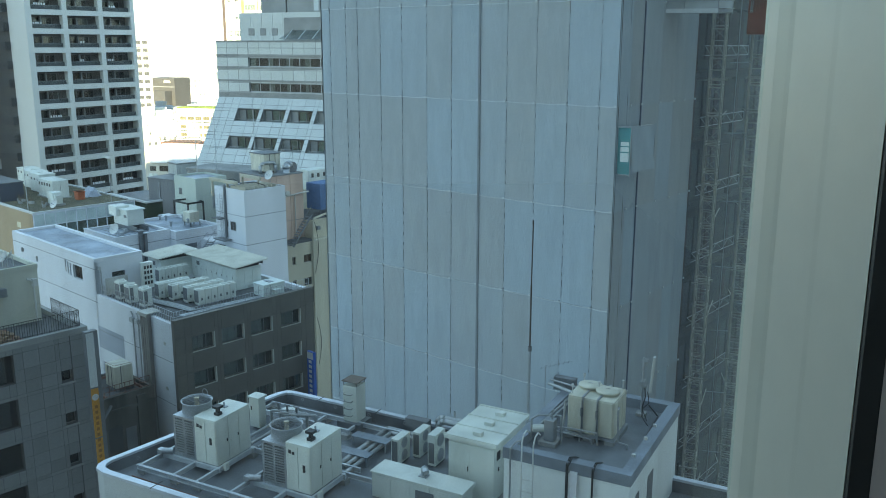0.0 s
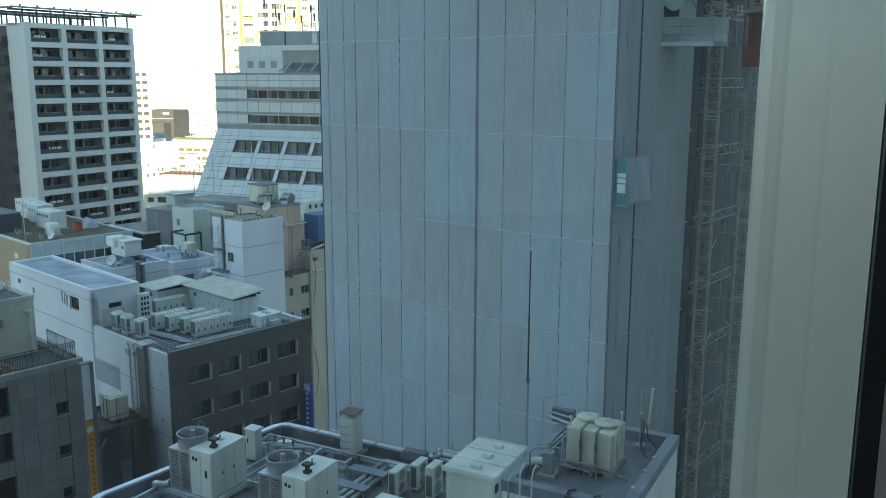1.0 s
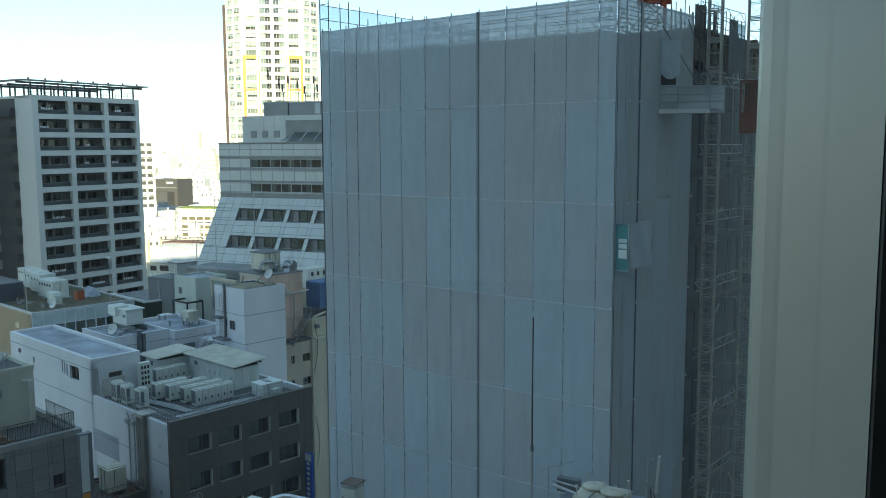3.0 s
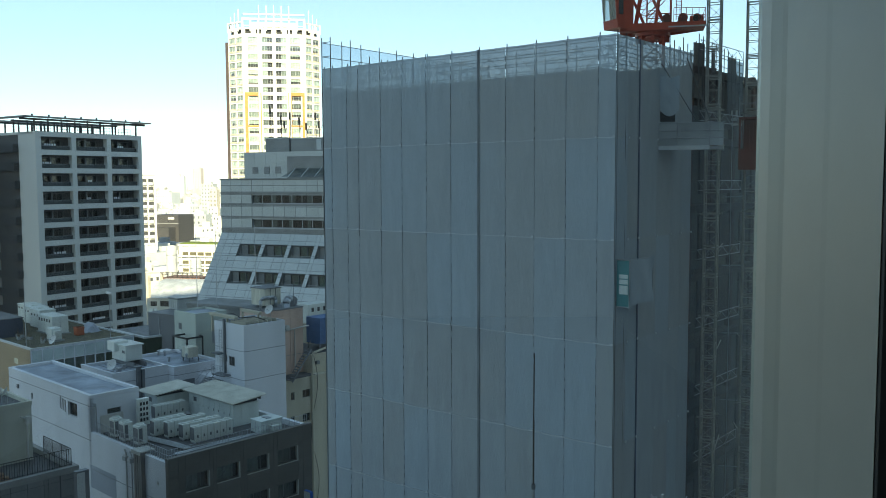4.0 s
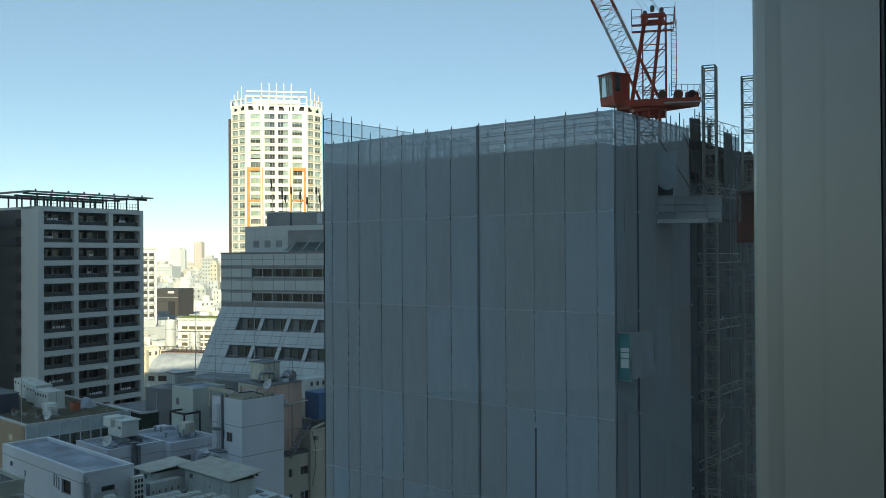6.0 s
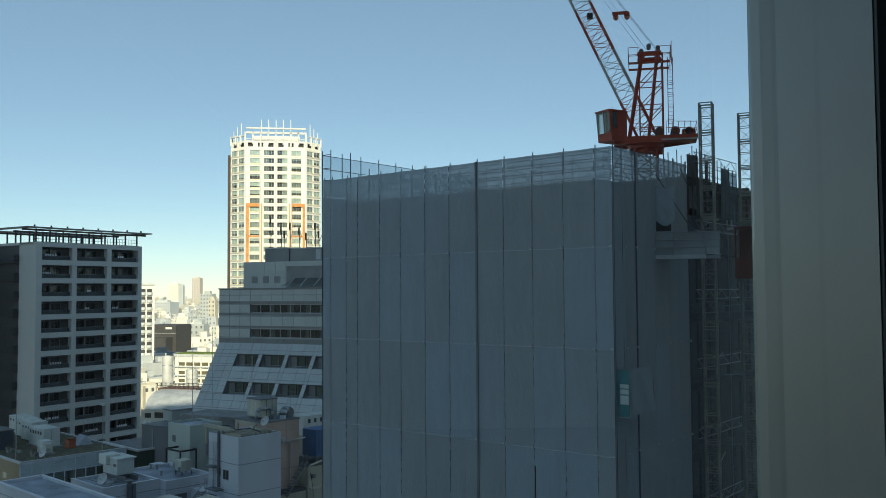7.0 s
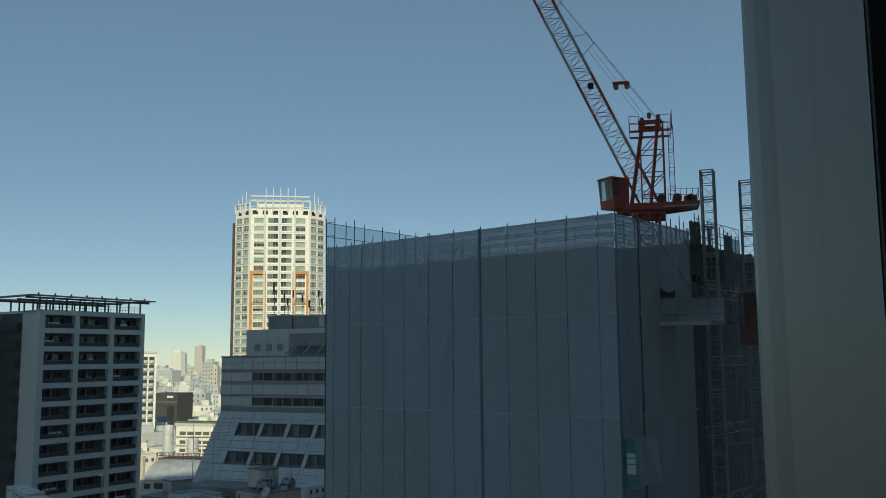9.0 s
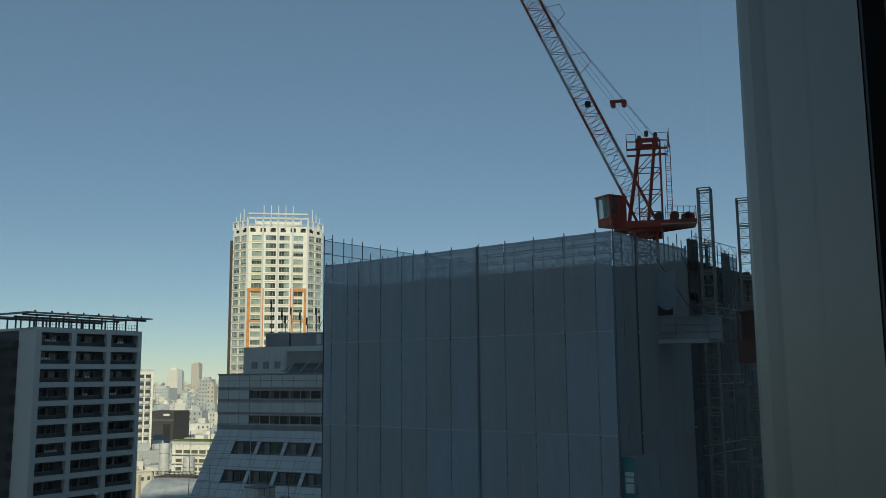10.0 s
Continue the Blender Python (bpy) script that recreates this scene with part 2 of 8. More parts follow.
HOTEL = mat("hotel_facade", (0.42, 0.42, 0.41), 0.7, stain=0.1, stain_size=5)
ROOM_WALL = mat("room_wall", (0.55, 0.50, 0.45), 0.8, stain=0.05)
CARPET = mat("room_carpet", (0.16, 0.12, 0.10), 0.95)
# unseen slab; its height and width are chosen to shade the near houses
g = Geo()
g.box(-58, 78, -18, 1.15, 0, 43.6)
g.box(-58, 78, -18, 1.15, 46.8, 140)
g.box(-58, -2.2, -18, 1.15, 43.6, 46.8)
g.box(1.7, 78, -18, 1.15, 43.6, 46.8)
g.box(-2.2, 1.7, -18, -6.2, 43.6, 46.8)
tagged(part("wall_hotel", g, HOTEL), "tall grey unseen hotel slab that holds the window and shades the near houses", "building", kind="structure")
g = Geo().box(-2.2, 1.7, -6.2, 1.1, 43.6, 43.7)
tagged(part("floor", g, CARPET), "dark brown hotel room carpet", "floor", kind="structure")
g = Geo().box(-2.2, 1.7, -6.2, 1.1, 46.7, 46.8)
tagged(part("ceiling", g, ROOM_WALL), "plain hotel room ceiling", "ceiling", kind="structure")
for name, b in (("wall_west", (-2.2, -2.1, -6.2, 1.1)), ("wall_east", (1.6, 1.7, -6.2, 1.1)), ("wall_south", (-2.1, 1.6, -6.2, -6.1))):
    tagged(part(name, Geo().box(*b, 43.7, 46.7), ROOM_WALL), "plain beige hotel room wall", "wall", kind="structure")

WINDOW_PAINT = mat("window_enamel", (0.485, 0.48, 0.415), 0.4, stain=0.05, stain_size=0.5, grain=0.03, bump=0.02)
RUBBER = mat("rubber_seal", (0.012, 0.013, 0.015), 0.6)
JAMB = mat("jamb_panel", (0.20, 0.16, 0.15), 0.7, stain=0.08)
win = thing("window_1", pose(0, 0, 43.7), "fixed hotel window in a pale enamelled aluminium frame", "window", kind="structure")
# the upright's stepped reveal, from the glass back into the room
SEC = [(0.400, 1.128), (0.4024, 1.092), (0.4034, 1.086), (0.4066, 1.066), (0.4086, 1.056),
       (0.4178, 0.970), (0.4192, 0.960), (0.4294, 0.860), (0.60, 0.860), (0.60, 1.128)]
part("frame_upright", Geo().prism(SEC[::-1], 0.1, 2.95), WINDOW_PAINT, win)
part("rubber_seal", Geo().prism([(0.4304, 0.8595), (0.4304, 0.853), (0.444, 0.836), (0.60, 0.836), (0.60, 0.8595)], 0.1, 2.95), RUBBER, win, "black rubber seal")
part("jamb_panel", Geo().prism([(0.4445, 0.8355), (0.45, 0.72), (1.6, 0.72), (1.6, 0.8355)], 0.0, 3.0), JAMB, win, "pinkish grey jamb panel")
part("frame_upright", Geo().prism([(-2.1, 0.9), (-1.9, 0.9), (-1.9, 1.128), (-2.1, 1.128)], 0.0, 3.0), WINDOW_PAINT, win)
part("sill", Geo().box(-1.9, 0.40, 0.9, 1.128, 0.0, 0.1), WINDOW_PAINT, win)
part("frame_head", Geo().box(-1.9, 0.40, 0.9, 1.128, 2.95, 3.0), WINDOW_PAINT, win)
pane = part("pane", Geo().box(-1.9, 0.40, 1.118, 1.124, 0.1, 2.95), CLEAR_GLASS, win, "clear greenish window glass")
pane.visible_shadow = False

# ---- building site under scaffold sheets ----
ROWS_Z = [52.26, 47.16, 41.96, 36.6, 31.3, 26.1, 20.9, 15.7, 10.5, 5.3, 0.2]
COLS = [0, -1.0, -2.89, -4.84, -6.75, -8.63, -10.62, -12.48, -14.43, -16.19, -18.12, -19.14, -20.56, -21.3]
SIDE = [0, 1.25, 2.45, 4.6, 6.3, 7.6, 9.0]
site_house = thing("building_site", S_SITE, "unfinished tall building wrapped in blue-grey scaffold sheets", "building")
core = part("concrete_core", Geo().box(-21.28, -1.1, 0.75, 26, 0, 50.75), CONCRETE, site_house, "raw grey concrete walls")


def unit_sheet(seed, nx=5, nz=9):
    """A sheet of cloth 1 x 1 in the x-z plane, with folds hanging from its laced top edge."""
    rnd = random.Random(seed)
    ph, amp = rnd.uniform(0, 6), rnd.uniform(0.015, 0.035)
    g = Geo()
    for j in range(nz + 1):
        for i in range(nx + 1):
            u, v = i / nx, j / nz
            belly = math.sin(math.pi * u) * (0.3 + 0.7 * math.sin(math.pi * v))
            fold = 0.35 * math.sin(ph + 9 * u + 2.5 * v) + 0.25 * math.sin(ph * 2 + 5 * v + 14 * u * (1 - v))
            edge = 0.0 if i in (0, nx) else 1.0
            g.v.append((u, -amp * (belly + fold * 0.5 * edge) * edge - 0.01, v - (0.004 * math.sin(math.pi * u) if j == nz else 0)))
    g.f = [(j * (nx + 1) + i, j * (nx + 1) + i + 1, (j + 1) * (nx + 1) + i + 1, (j + 1) * (nx + 1) + i) for j in range(nz) for i in range(nx)]
    return g


SHEETS = [unit_sheet(k).mesh("sheet", SHEET) for k in range(7)]
for me in SHEETS:
    for p in me.polygons:
        p.use_smooth = True
rnd = random.Random(5)
for r in range(len(ROWS_Z) - 1):
    z1, z0 = ROWS_Z[r], ROWS_Z[r + 1]
    for a, b in zip(COLS, COLS[1:]):
        m = Matrix.Translation((b + 0.003, rnd.uniform(-0.02, 0.0), z0)) @ Matrix.Diagonal((a - b - 0.006, 1, z1 - z0 + 0.02, 1))
        part("sheet", rnd.choice(SHEETS), SHEET, site_house, at=m)
    for k, (a, b) in enumerate(zip(SIDE, SIDE[1:])):
        zz0, zz1 = z0, z1
        m = pose(0, a + 0.003, zz0, 0, 0, 90) @ Matrix.Diagonal((b - a - 0.006, 1, zz1 - zz0 + 0.02, 1))
        part("sheet", rnd.choice(SHEETS), SHEET, site_house, at=m)
CLAMP = mat("pale_clamp", (0.7, 0.74, 0.76), 0.5)
clamp_mesh = Geo().box(-0.05, 0.05, -0.09, -0.03, -0.05, 0.05).mesh("clamp", CLAMP)
HEM = mat("sheet_hem", (0.70, 0.75, 0.78), 0.8)
for z in ROWS_Z[1:7]:
    for a, b in zip(COLS, COLS[1:]):
        part("clamp", clamp_mesh, CLAMP, site_house, at=pose(a - 0.09, 0, z + 0.03))
        part("hem", Geo().tube([(a, -0.05, z), ((a + b) / 2, -0.05, z - 0.025), (b, -0.05, z + 0.01)], 0.02, 4), HEM, site_house)
    for y in SIDE[1:]:
        part("clamp", clamp_mesh, CLAMP, site_house, at=pose(0.02, y, z + 0.03, 0, 0, 90))
SCAFFOLD = mat("scaffold_tube", (0.10, 0.105, 0.11), 0.8)
LACE = mat("lacing_cord", (0.26, 0.28, 0.295), 0.8)
lace_rnd = random.Random(9)
for x in COLS[1:-1]:
    g = Geo()
    z = 8.0
    while z < 52.1:
        w = 0.011 * lace_rnd.uniform(0.6, 1.4)
        g.box(x - w, x + w, -0.055, -0.02, z, z + lace_rnd.uniform(0.15, 0.4))
        z += lace_rnd.uniform(0.35, 0.7)
    part("lacing", g, LACE, site_house, "dark lacing cord")
# scaffold tubes behind the sheets, with uprights that end above them
for x in COLS:
    for y in (0.12, 1.0):
        part("scaffold_pole", Geo().bar((x, y, 0), (x, y, 52.46 if y < 0.5 else 52.1), 0.03), SCAFFOLD, site_house)
for y in SIDE[1:]:
    part("scaffold_pole", Geo().bar((-0.12, y, 0), (-0.12, y, 52.46), 0.03), SCAFFOLD, site_house)
for z in (52.2, 51.75, 51.3, 50.85, 50.4):
    part("scaffold_rail", Geo().bar((-21.3, 0.14, z), (0, 0.14, z), 0.024), SCAFFOLD, site_house)
    part("scaffold_rail", Geo().bar((-21.3, 1.0, z), (0, 1.0, z), 0.024), SCAFFOLD, site_house)
    part("scaffold_rail", Geo().bar((-0.14, 0.1, z), (-0.14, 9.0, z), 0.024), SCAFFOLD, site_house)
    part("scaffold_rail", Geo().bar((-1.0, 0.1, z), (-1.0, 9.0, z), 0.024), SCAFFOLD, site_house)
for a, b in zip(COLS, COLS[1:]):
    part("scaffold_brace", Geo().bar((a, 1.0, 50.4), (b, 1.0, 51.9), 0.018).bar((b, 1.0, 50.4), (a, 1.0, 51.9), 0.018), SCAFFOLD, site_house)
for a, b in zip(SIDE, SIDE[1:]):
    part("scaffold_brace", Geo().bar((-1.0, a, 50.4), (-1.0, b, 51.9), 0.018).bar((-1.0, b, 50.4), (-1.0, a, 51.9), 0.018), SCAFFOLD, site_house)
# the dark lacing strip and the blue one round the corner
part("lacing_strip", Geo().box(-8.68, -8.54, -0.08, -0.05, 0, 52.3), mat("laced_joint", (0.25, 0.275, 0.30), 0.8), site_house, "dark laced joint between sheets")
part("lacing_strip", Geo().box(0.03, 0.06, 2.41, 2.51, 0, 52.3), mat("blue_rope", (0.12, 0.15, 0.22), 0.8), site_house, "dark blue laced joint")
# left return, one lift higher than the front
for k in range(11):
    y = 0.1 + k * 1.8
    part("scaffold_pole", Geo().bar((-21.5, y, 44), (-21.5, y, 54.3), 0.03), SCAFFOLD, site_house)
    part("scaffold_pole", Geo().bar((-20.7, y, 44), (-20.7, y, 54.3 if k < 2 else 53.4), 0.03), SCAFFOLD, site_house)
for z in (54.0, 53.1, 52.3, 51.4):
    part("scaffold_rail", Geo().bar((-21.5, 0.1, z), (-21.5, 18.1, z), 0.022), SCAFFOLD, site_house)
    part("scaffold_rail", Geo().bar((-21.5, 0.1, z), (-20.7, 0.1, z), 0.022), SCAFFOLD, site_house)
for r in range(len(ROWS_Z) - 1):
    for k in range(10):
        zt = ROWS_Z[r] - (1.0 if r == 0 else 0.0)
        m = pose(-21.55, 0.1 + (k + 1) * 1.8, ROWS_Z[r + 1], 0, 0, -90) @ Matrix.Diagonal((1.78, 1, zt - ROWS_Z[r + 1] - 0.03, 1))
        part("sheet", SHEETS[k % 7], SHEET, site_house, at=m)
def lattice(g, p, q, w, bay, r=0.05, rb=0.025):
    """A square lattice mast from p to q."""
    p, q = Vector(p), Vector(q)
    d = (q - p)
    n = max(1, round(d.length / bay))
    d.normalize()
    a = Vector((1, 0, 0)) if abs(d.x) < 0.9 else Vector((0, 1, 0))
    a = (a - d * a.dot(d)).normalized()
    b = d.cross(a)
    cs = [(a * sx + b * sy) * w / 2 for sx, sy in ((-1, -1), (1, -1), (1, 1), (-1, 1))]
    for c in cs:
        g.bar(p + c, q + c, r, 6)
    for k in range(n + 1):
        e = p + (q - p) * (k / n)
        for i in range(4):
            g.bar(e + cs[i], e + cs[(i + 1) % 4], rb, 4)
            if k < n:
                e2 = p + (q - p) * ((k + 1) / n)
                i0, i1 = (i, (i + 1) % 4) if (k + i) % 2 else ((i + 1) % 4, i)
                g.bar(e + cs[i0], e2 + cs[i1], rb, 4)
    return g


# open floors beyond the sheets, their steel coloured dark for the recess's shade
FLOOR_STEEL = mat("shade_dark_floor_steel", (0.075, 0.055, 0.05), 0.8, stain=0.4)
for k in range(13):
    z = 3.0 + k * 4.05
    part("floor_slab", Geo().box(-9, 0.0, 9.05, 26, z - 0.45, z), FLOOR_STEEL, site_house, "steel floor edge coloured dark for shade")
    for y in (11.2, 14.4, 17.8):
        part("facade_panel", Geo().box(-0.5, -0.38, y, y + 1.5, z - 3.4, z - 0.6), FLOOR_STEEL, site_house, "unfinished wall panel coloured dark for shade")
    g = Geo()
    for dz in (0.9, 1.45):
        g.bar((0.3, 9.4, z + dz), (0.3, 16.0, z + dz), 0.025)
    for i in range(8):
        g.bar((0.3, 9.4 + i * 0.94, z + (0.9 if i % 2 else 1.45)), (0.3, 9.4 + (i + 1 if i < 7 else 7) * 0.94, z + (1.45 if i % 2 else 0.9)), 0.018)
    part("catwalk_truss", g, GALV, site_house)
for y in (10.2, 13.4, 16.8, 20.2):
    part("column", Geo().box(-0.85, -0.5, y - 0.2, y + 0.2, 0, 51.9), RUST, site_house, "red oxide steel column")
# solid block whose dark colour stands in for shade deep inside the floors
part("back_wall", Geo().box(-9.2, -2.2, 9.4, 26, 0, 51.4), SHADE_DARK, site_house, "dark block coloured as the shade inside the open floors")
# top of the open floors: edge screens and posts
for k, (y0, y1, zt) in enumerate(((9.75, 10.45, 53.0), (10.5, 11.15, 53.05), (12.4, 12.7, 52.9), (14.9, 16.0, 52.7))):
    part("edge_panel", Geo().box(-0.3, -0.2, y0, y1, 49.8, zt), mat("formwork_board", (0.16, 0.15, 0.14), 0.8) if k == 0 else bpy.data.materials["formwork_board"], site_house, "dark formwork board")
for i in range(12):
    y = 9.4 + i * 0.62
    part("guard_post", Geo().bar((0.2, y, 49.0), (0.2, y, 53.4 - 0.08 * i), 0.03), SCAFFOLD, site_house)
    part("guard_post", Geo().bar((-1.6, y, 49.0), (-1.6, y, 53.6 - 0.3 * (i % 3)), 0.03), RUST, site_house)
for z in (49.7, 50.2, 50.6, 51.1, 51.6, 52.0, 52.5):
    part("guard_rail", Geo().bar((-1.6, 9.4, z + 0.2), (-1.6, 17.0, z + 0.15), 0.03), RUST, site_house)
    part("guard_rail", Geo().bar((0.2, 9.4, z), (0.2, 16.2, z - 0.3), 0.025), SCAFFOLD, site_house)
mesh_panel = see_through("mesh_guard", (0.8, 0.86, 0.9), "ShaderNodeBsdfDiffuse", 0.45, gloss_color=(0.25, 0.3, 0.33))
part("guard_mesh", Geo().box(0.22, 0.23, 13.6, 16.2, 49.2, 52.4), mesh_panel, site_house, "fine grey guard mesh")
thin_mesh = see_through("thin_mesh_guard", (0.9, 0.94, 0.96), "ShaderNodeBsdfDiffuse", 0.14, gloss_color=(0.25, 0.3, 0.33))
part("guard_mesh", Geo().box(-21.57, -21.56, 0.1, 18.1, 51.3, 54.0), thin_mesh, site_house, "fine grey guard mesh")
# half-clear sheets added to lay a pale haze over the open floors
floor_haze = see_through("floor_haze_sheet", (0.86, 0.9, 0.93), "ShaderNodeBsdfDiffuse", 0.3, gloss_color=(0.36, 0.42, 0.46))
for k in range(6):
    part("edge_net", Geo().box(0.02, 0.03, 9.02 + k * 2.0, 11.0 + k * 2.0, 0.2, 49.3), floor_haze, site_house, "thin grey sheet added as haze over the open floors")

# window box with a teal net that sticks out of the side sheets
box_out = thing("scaffold_hatch", on(S_SITE, 0.02, 0.15, 38.5), "small sheeted hatch box with a teal net opening", "hatch")
part("frame", Geo().bar((0, 0, 0), (0, 0, 2.55), 0.03).bar((0.75, 0, 0), (0.75, 0, 2.5), 0.03).bar((0.75, 2.6, 0.2), (0.75, 2.6, 2.5), 0.03)
     .bar((0, 0, 2.5), (0.75, 0, 2.5), 0.03).bar((0.75, 0, 2.5), (0.75, 2.6, 2.5), 0.03).bar((0, 0, 0.1), (0.75, 0, 0.1), 0.03), GALV, box_out)
part("net", Geo().box(0.02, 0.70, 0.02, 0.04, 0.12, 2.45), TEAL, box_out, "teal net")
part("pale_board", Geo().box(0.2, 0.66, -0.02, 0.01, 0.75, 1.75), mat("pale_board", (0.75, 0.82, 0.8), 0.6), box_out, "pale translucent board")
part("board_strap", Geo().box(0.2, 0.66, -0.035, -0.022, 1.2, 1.26).box(0.2, 0.66, -0.035, -0.022, 1.5, 1.55), TEAL, box_out)
g = Geo()
for j in range(8):
    for i in range(9):
        g.v.append((0.78 + 0.06 * math.sin(i * 1.1 + j * 0.7), i / 8 * 2.65, 0.2 + j / 7 * 2.4 - 0.12 * math.sin(i / 8 * math.pi) * j / 7))
g.f = [(j * 9 + i, j * 9 + i + 1, j * 9 + i + 10, j * 9 + i + 9) for j in range(7) for i in range(8)]
part("cloth", g, SHEET, box_out, "slack grey cloth", smooth=True)

# loading platform
plat = thing("loading_platform", site(11.75, 48.1, -15, 46.65), "grey sheeted loading platform cantilevered from the scaffold", "platform")
part("deck", Geo().box(0, 3.35, 0, 1.6, 0, 0.16), GALV, plat)
for i, (x0, x1) in enumerate(((0.0, 0.95), (0.98, 2.62), (2.66, 3.35))):
    for z0 in (0.2, 0.62, 1.02):
        part("guard_board", Geo().box(x0, x1, -0.03, 0.0, z0, z0 + 0.38), mat("guard_board", (0.42, 0.46, 0.48), 0.6, vary=0.15) if i == 0 and z0 == 0.2 else bpy.data.materials["guard_board"], plat)
for x in (0, 0.97, 2.64, 3.35):
    part("post", Geo().bar((x, -0.06, -0.1), (x, -0.06, 1.5), 0.03), GALV, plat)
for z in (0.6, 1.0, 1.42):
    part("rail", Geo().bar((0, -0.06, z), (3.45, -0.06, z), 0.022), GALV, plat)
part("end_board", Geo().box(3.35, 3.38, 0, 1.6, 0.16, 1.4), bpy.data.materials["guard_board"], plat)
# plate coloured dark in place of a shaded opening
part("opening", Geo().box(0.05, 0.85, 0.02, 0.06, 1.5, 2.15), SHADE_DARK, plat, "plate coloured dark as a shaded way in through the sheets")
g = Geo()
for j in range(9):
    for i in range(9):
        u, v = i / 8, j / 8
        g.v.append((0.05 + 1.0 * u, -0.02 - 0.09 * abs(math.sin(v * 7 + u * 2.2)) * math.sin(math.pi * u), 2.1 + 1.9 * v - 0.32 * math.sin(math.pi * u) * (1 - v * 0.5)))
g.f = [(j * 9 + i, j * 9 + i + 1, j * 9 + i + 10, j * 9 + i + 9) for j in range(8) for i in range(8)]
part("drape", g, SHEET, plat, "bunched grey cloth over the way in", smooth=True)
part("lip", Geo().box(0.0, 2.64, -0.1, -0.03, -0.02, 0.2), CLAMP, plat, "pale lower edge plank")
part("stay", Geo().bar((0.1, 0, 4.6), (2.0, 0, 1.45), 0.03).bar((1.4, 0, 4.9), (2.7, 0, 1.45), 0.03), DULL_STEEL, plat)

# two hoist masts and the red hoist cage
MAST_GREY = mat("mast_grey_paint", (0.42, 0.41, 0.37), 0.75, stain=0.3, stain_size=0.6)
for x, y, zt in ((15.68, 51.4, 55.9), (19.05, 54.6, 55.9)):
    m1 = thing("hoist_mast", site(x, y, -25), "grey square lattice mast of a goods hoist", "hoist mast", "hoist masts")
    for lx in (-0.36, 0.36):
        for ly in (-0.36, 0.36):
            part("leg", Geo().bar((lx, ly, 0), (lx, ly, zt), 0.05, 8), MAST_GREY, m1)
    z, k = zt, 0
    while z > 1.0:
        for dz in ((0.0, -0.17) if k % 2 == 0 else (0.0,)):
            ring = [(-0.36, -0.36, z + dz), (0.36, -0.36, z + dz), (0.36, 0.36, z + dz), (-0.36, 0.36, z + dz), (-0.36, -0.36, z + dz)]
            part("ring", Geo().tube(ring, 0.032 if k % 2 == 0 else 0.022, 6), MAST_GREY, m1)
        e = 0.36 if k % 2 else -0.36
        part("diagonal", Geo().bar((-e, -0.36, z - 0.1), (e, -0.36, z - 0.8), 0.013, 5).bar((0.36, -e, z - 0.1), (0.36, e, z - 0.8), 0.013, 5)
             .bar((e, 0.36, z - 0.1), (-e, 0.36, z - 0.8), 0.013, 5).bar((-0.36, e, z - 0.1), (-0.36, -e, z - 0.8), 0.013, 5), MAST_GREY, m1)
        z, k = z - 0.82, k + 1
    for z in range(5, 53, 6):
        part("tie", Geo().bar((0.4, 0.4, z), (0.3, 3.0, z + 0.1), 0.035).bar((-0.4, 0.4, z), (-1.2, 3.0, z + 0.1), 0.035), MAST_GREY, m1)
        part("collar", Geo().box(-0.56, 0.56, -0.56, -0.5, z + 2.0, z + 2.08).box(-0.56, 0.56, 0.5, 0.56, z + 2.0, z + 2.12), MAST_GREY, m1)
guide = thing("hoist_guide", site(16.75, 51.2, -25), "thin steel guide ladder beside the hoist mast", "ladder")
part("upright", Geo().bar((0, 0, 0), (0, 0, 49), 0.03), GALV, guide)
for z in range(4, 48, 4):
    part("bracket", Geo().bar((-0.4, 0, z), (0.75, 0.1, z + 0.05), 0.025).bar((0.75, 0.1, z + 0.05), (0.75, 0.1, z - 1.2), 0.02), GALV, guide)
cage = thing("hoist_cage", site(17.6, 52.6, -25, 45.6), "red steel goods hoist cage with mesh sides", "hoist")
RED_DARK = mat("cage_red", (0.26, 0.05, 0.03), 0.7, stain=0.3)
part("frame", Geo().box(0, 2.6, 0, 1.6, 0, 0.15).box(0, 2.6, 0, 1.6, 3.0, 3.1).box(0, 0.1, 0, 0.1, 0, 3.1).box(2.5, 2.6, 0, 0.1, 0, 3.1), RED_DARK, cage)
part("lower_panel", Geo().box(0.1, 2.5, -0.02, 0.04, 0.15, 1.2), RED_DARK, cage)
part("back_panel", Geo().box(0.1, 2.5, 1.5, 1.56, 0.15, 3.0), RED_DARK, cage)
for i in range(12):
    part("mesh_bar", Geo().bar((0.2 + i * 0.2, 0.02, 1.2), (0.2 + i * 0.2, 0.02, 3.0), 0.015), RED_DARK, cage)
part("rail", Geo().bar((0, 0, 3.9), (2.6, 0, 3.9), 0.02).bar((0, 0, 3.1), (0, 0, 4.4), 0.02).bar((1.3, 0, 3.1), (1.3, 0, 4.0), 0.02).bar((2.6, 0, 3.1), (2.6, 0, 4.0), 0.02), GALV, cage)
part("letter_plate", Geo().box(-0.45, -0.1, -0.05, 0, 2.6, 2.75).box(-0.45, -0.1, -0.05, 0, 2.9, 3.05).box(-0.45, -0.35, -0.05, 0, 3.2, 3.5).box(-0.2, -0.1, -0.05, 0, 3.2, 3.5), CRANE_WHITE, cage, "white plate with pale bars")

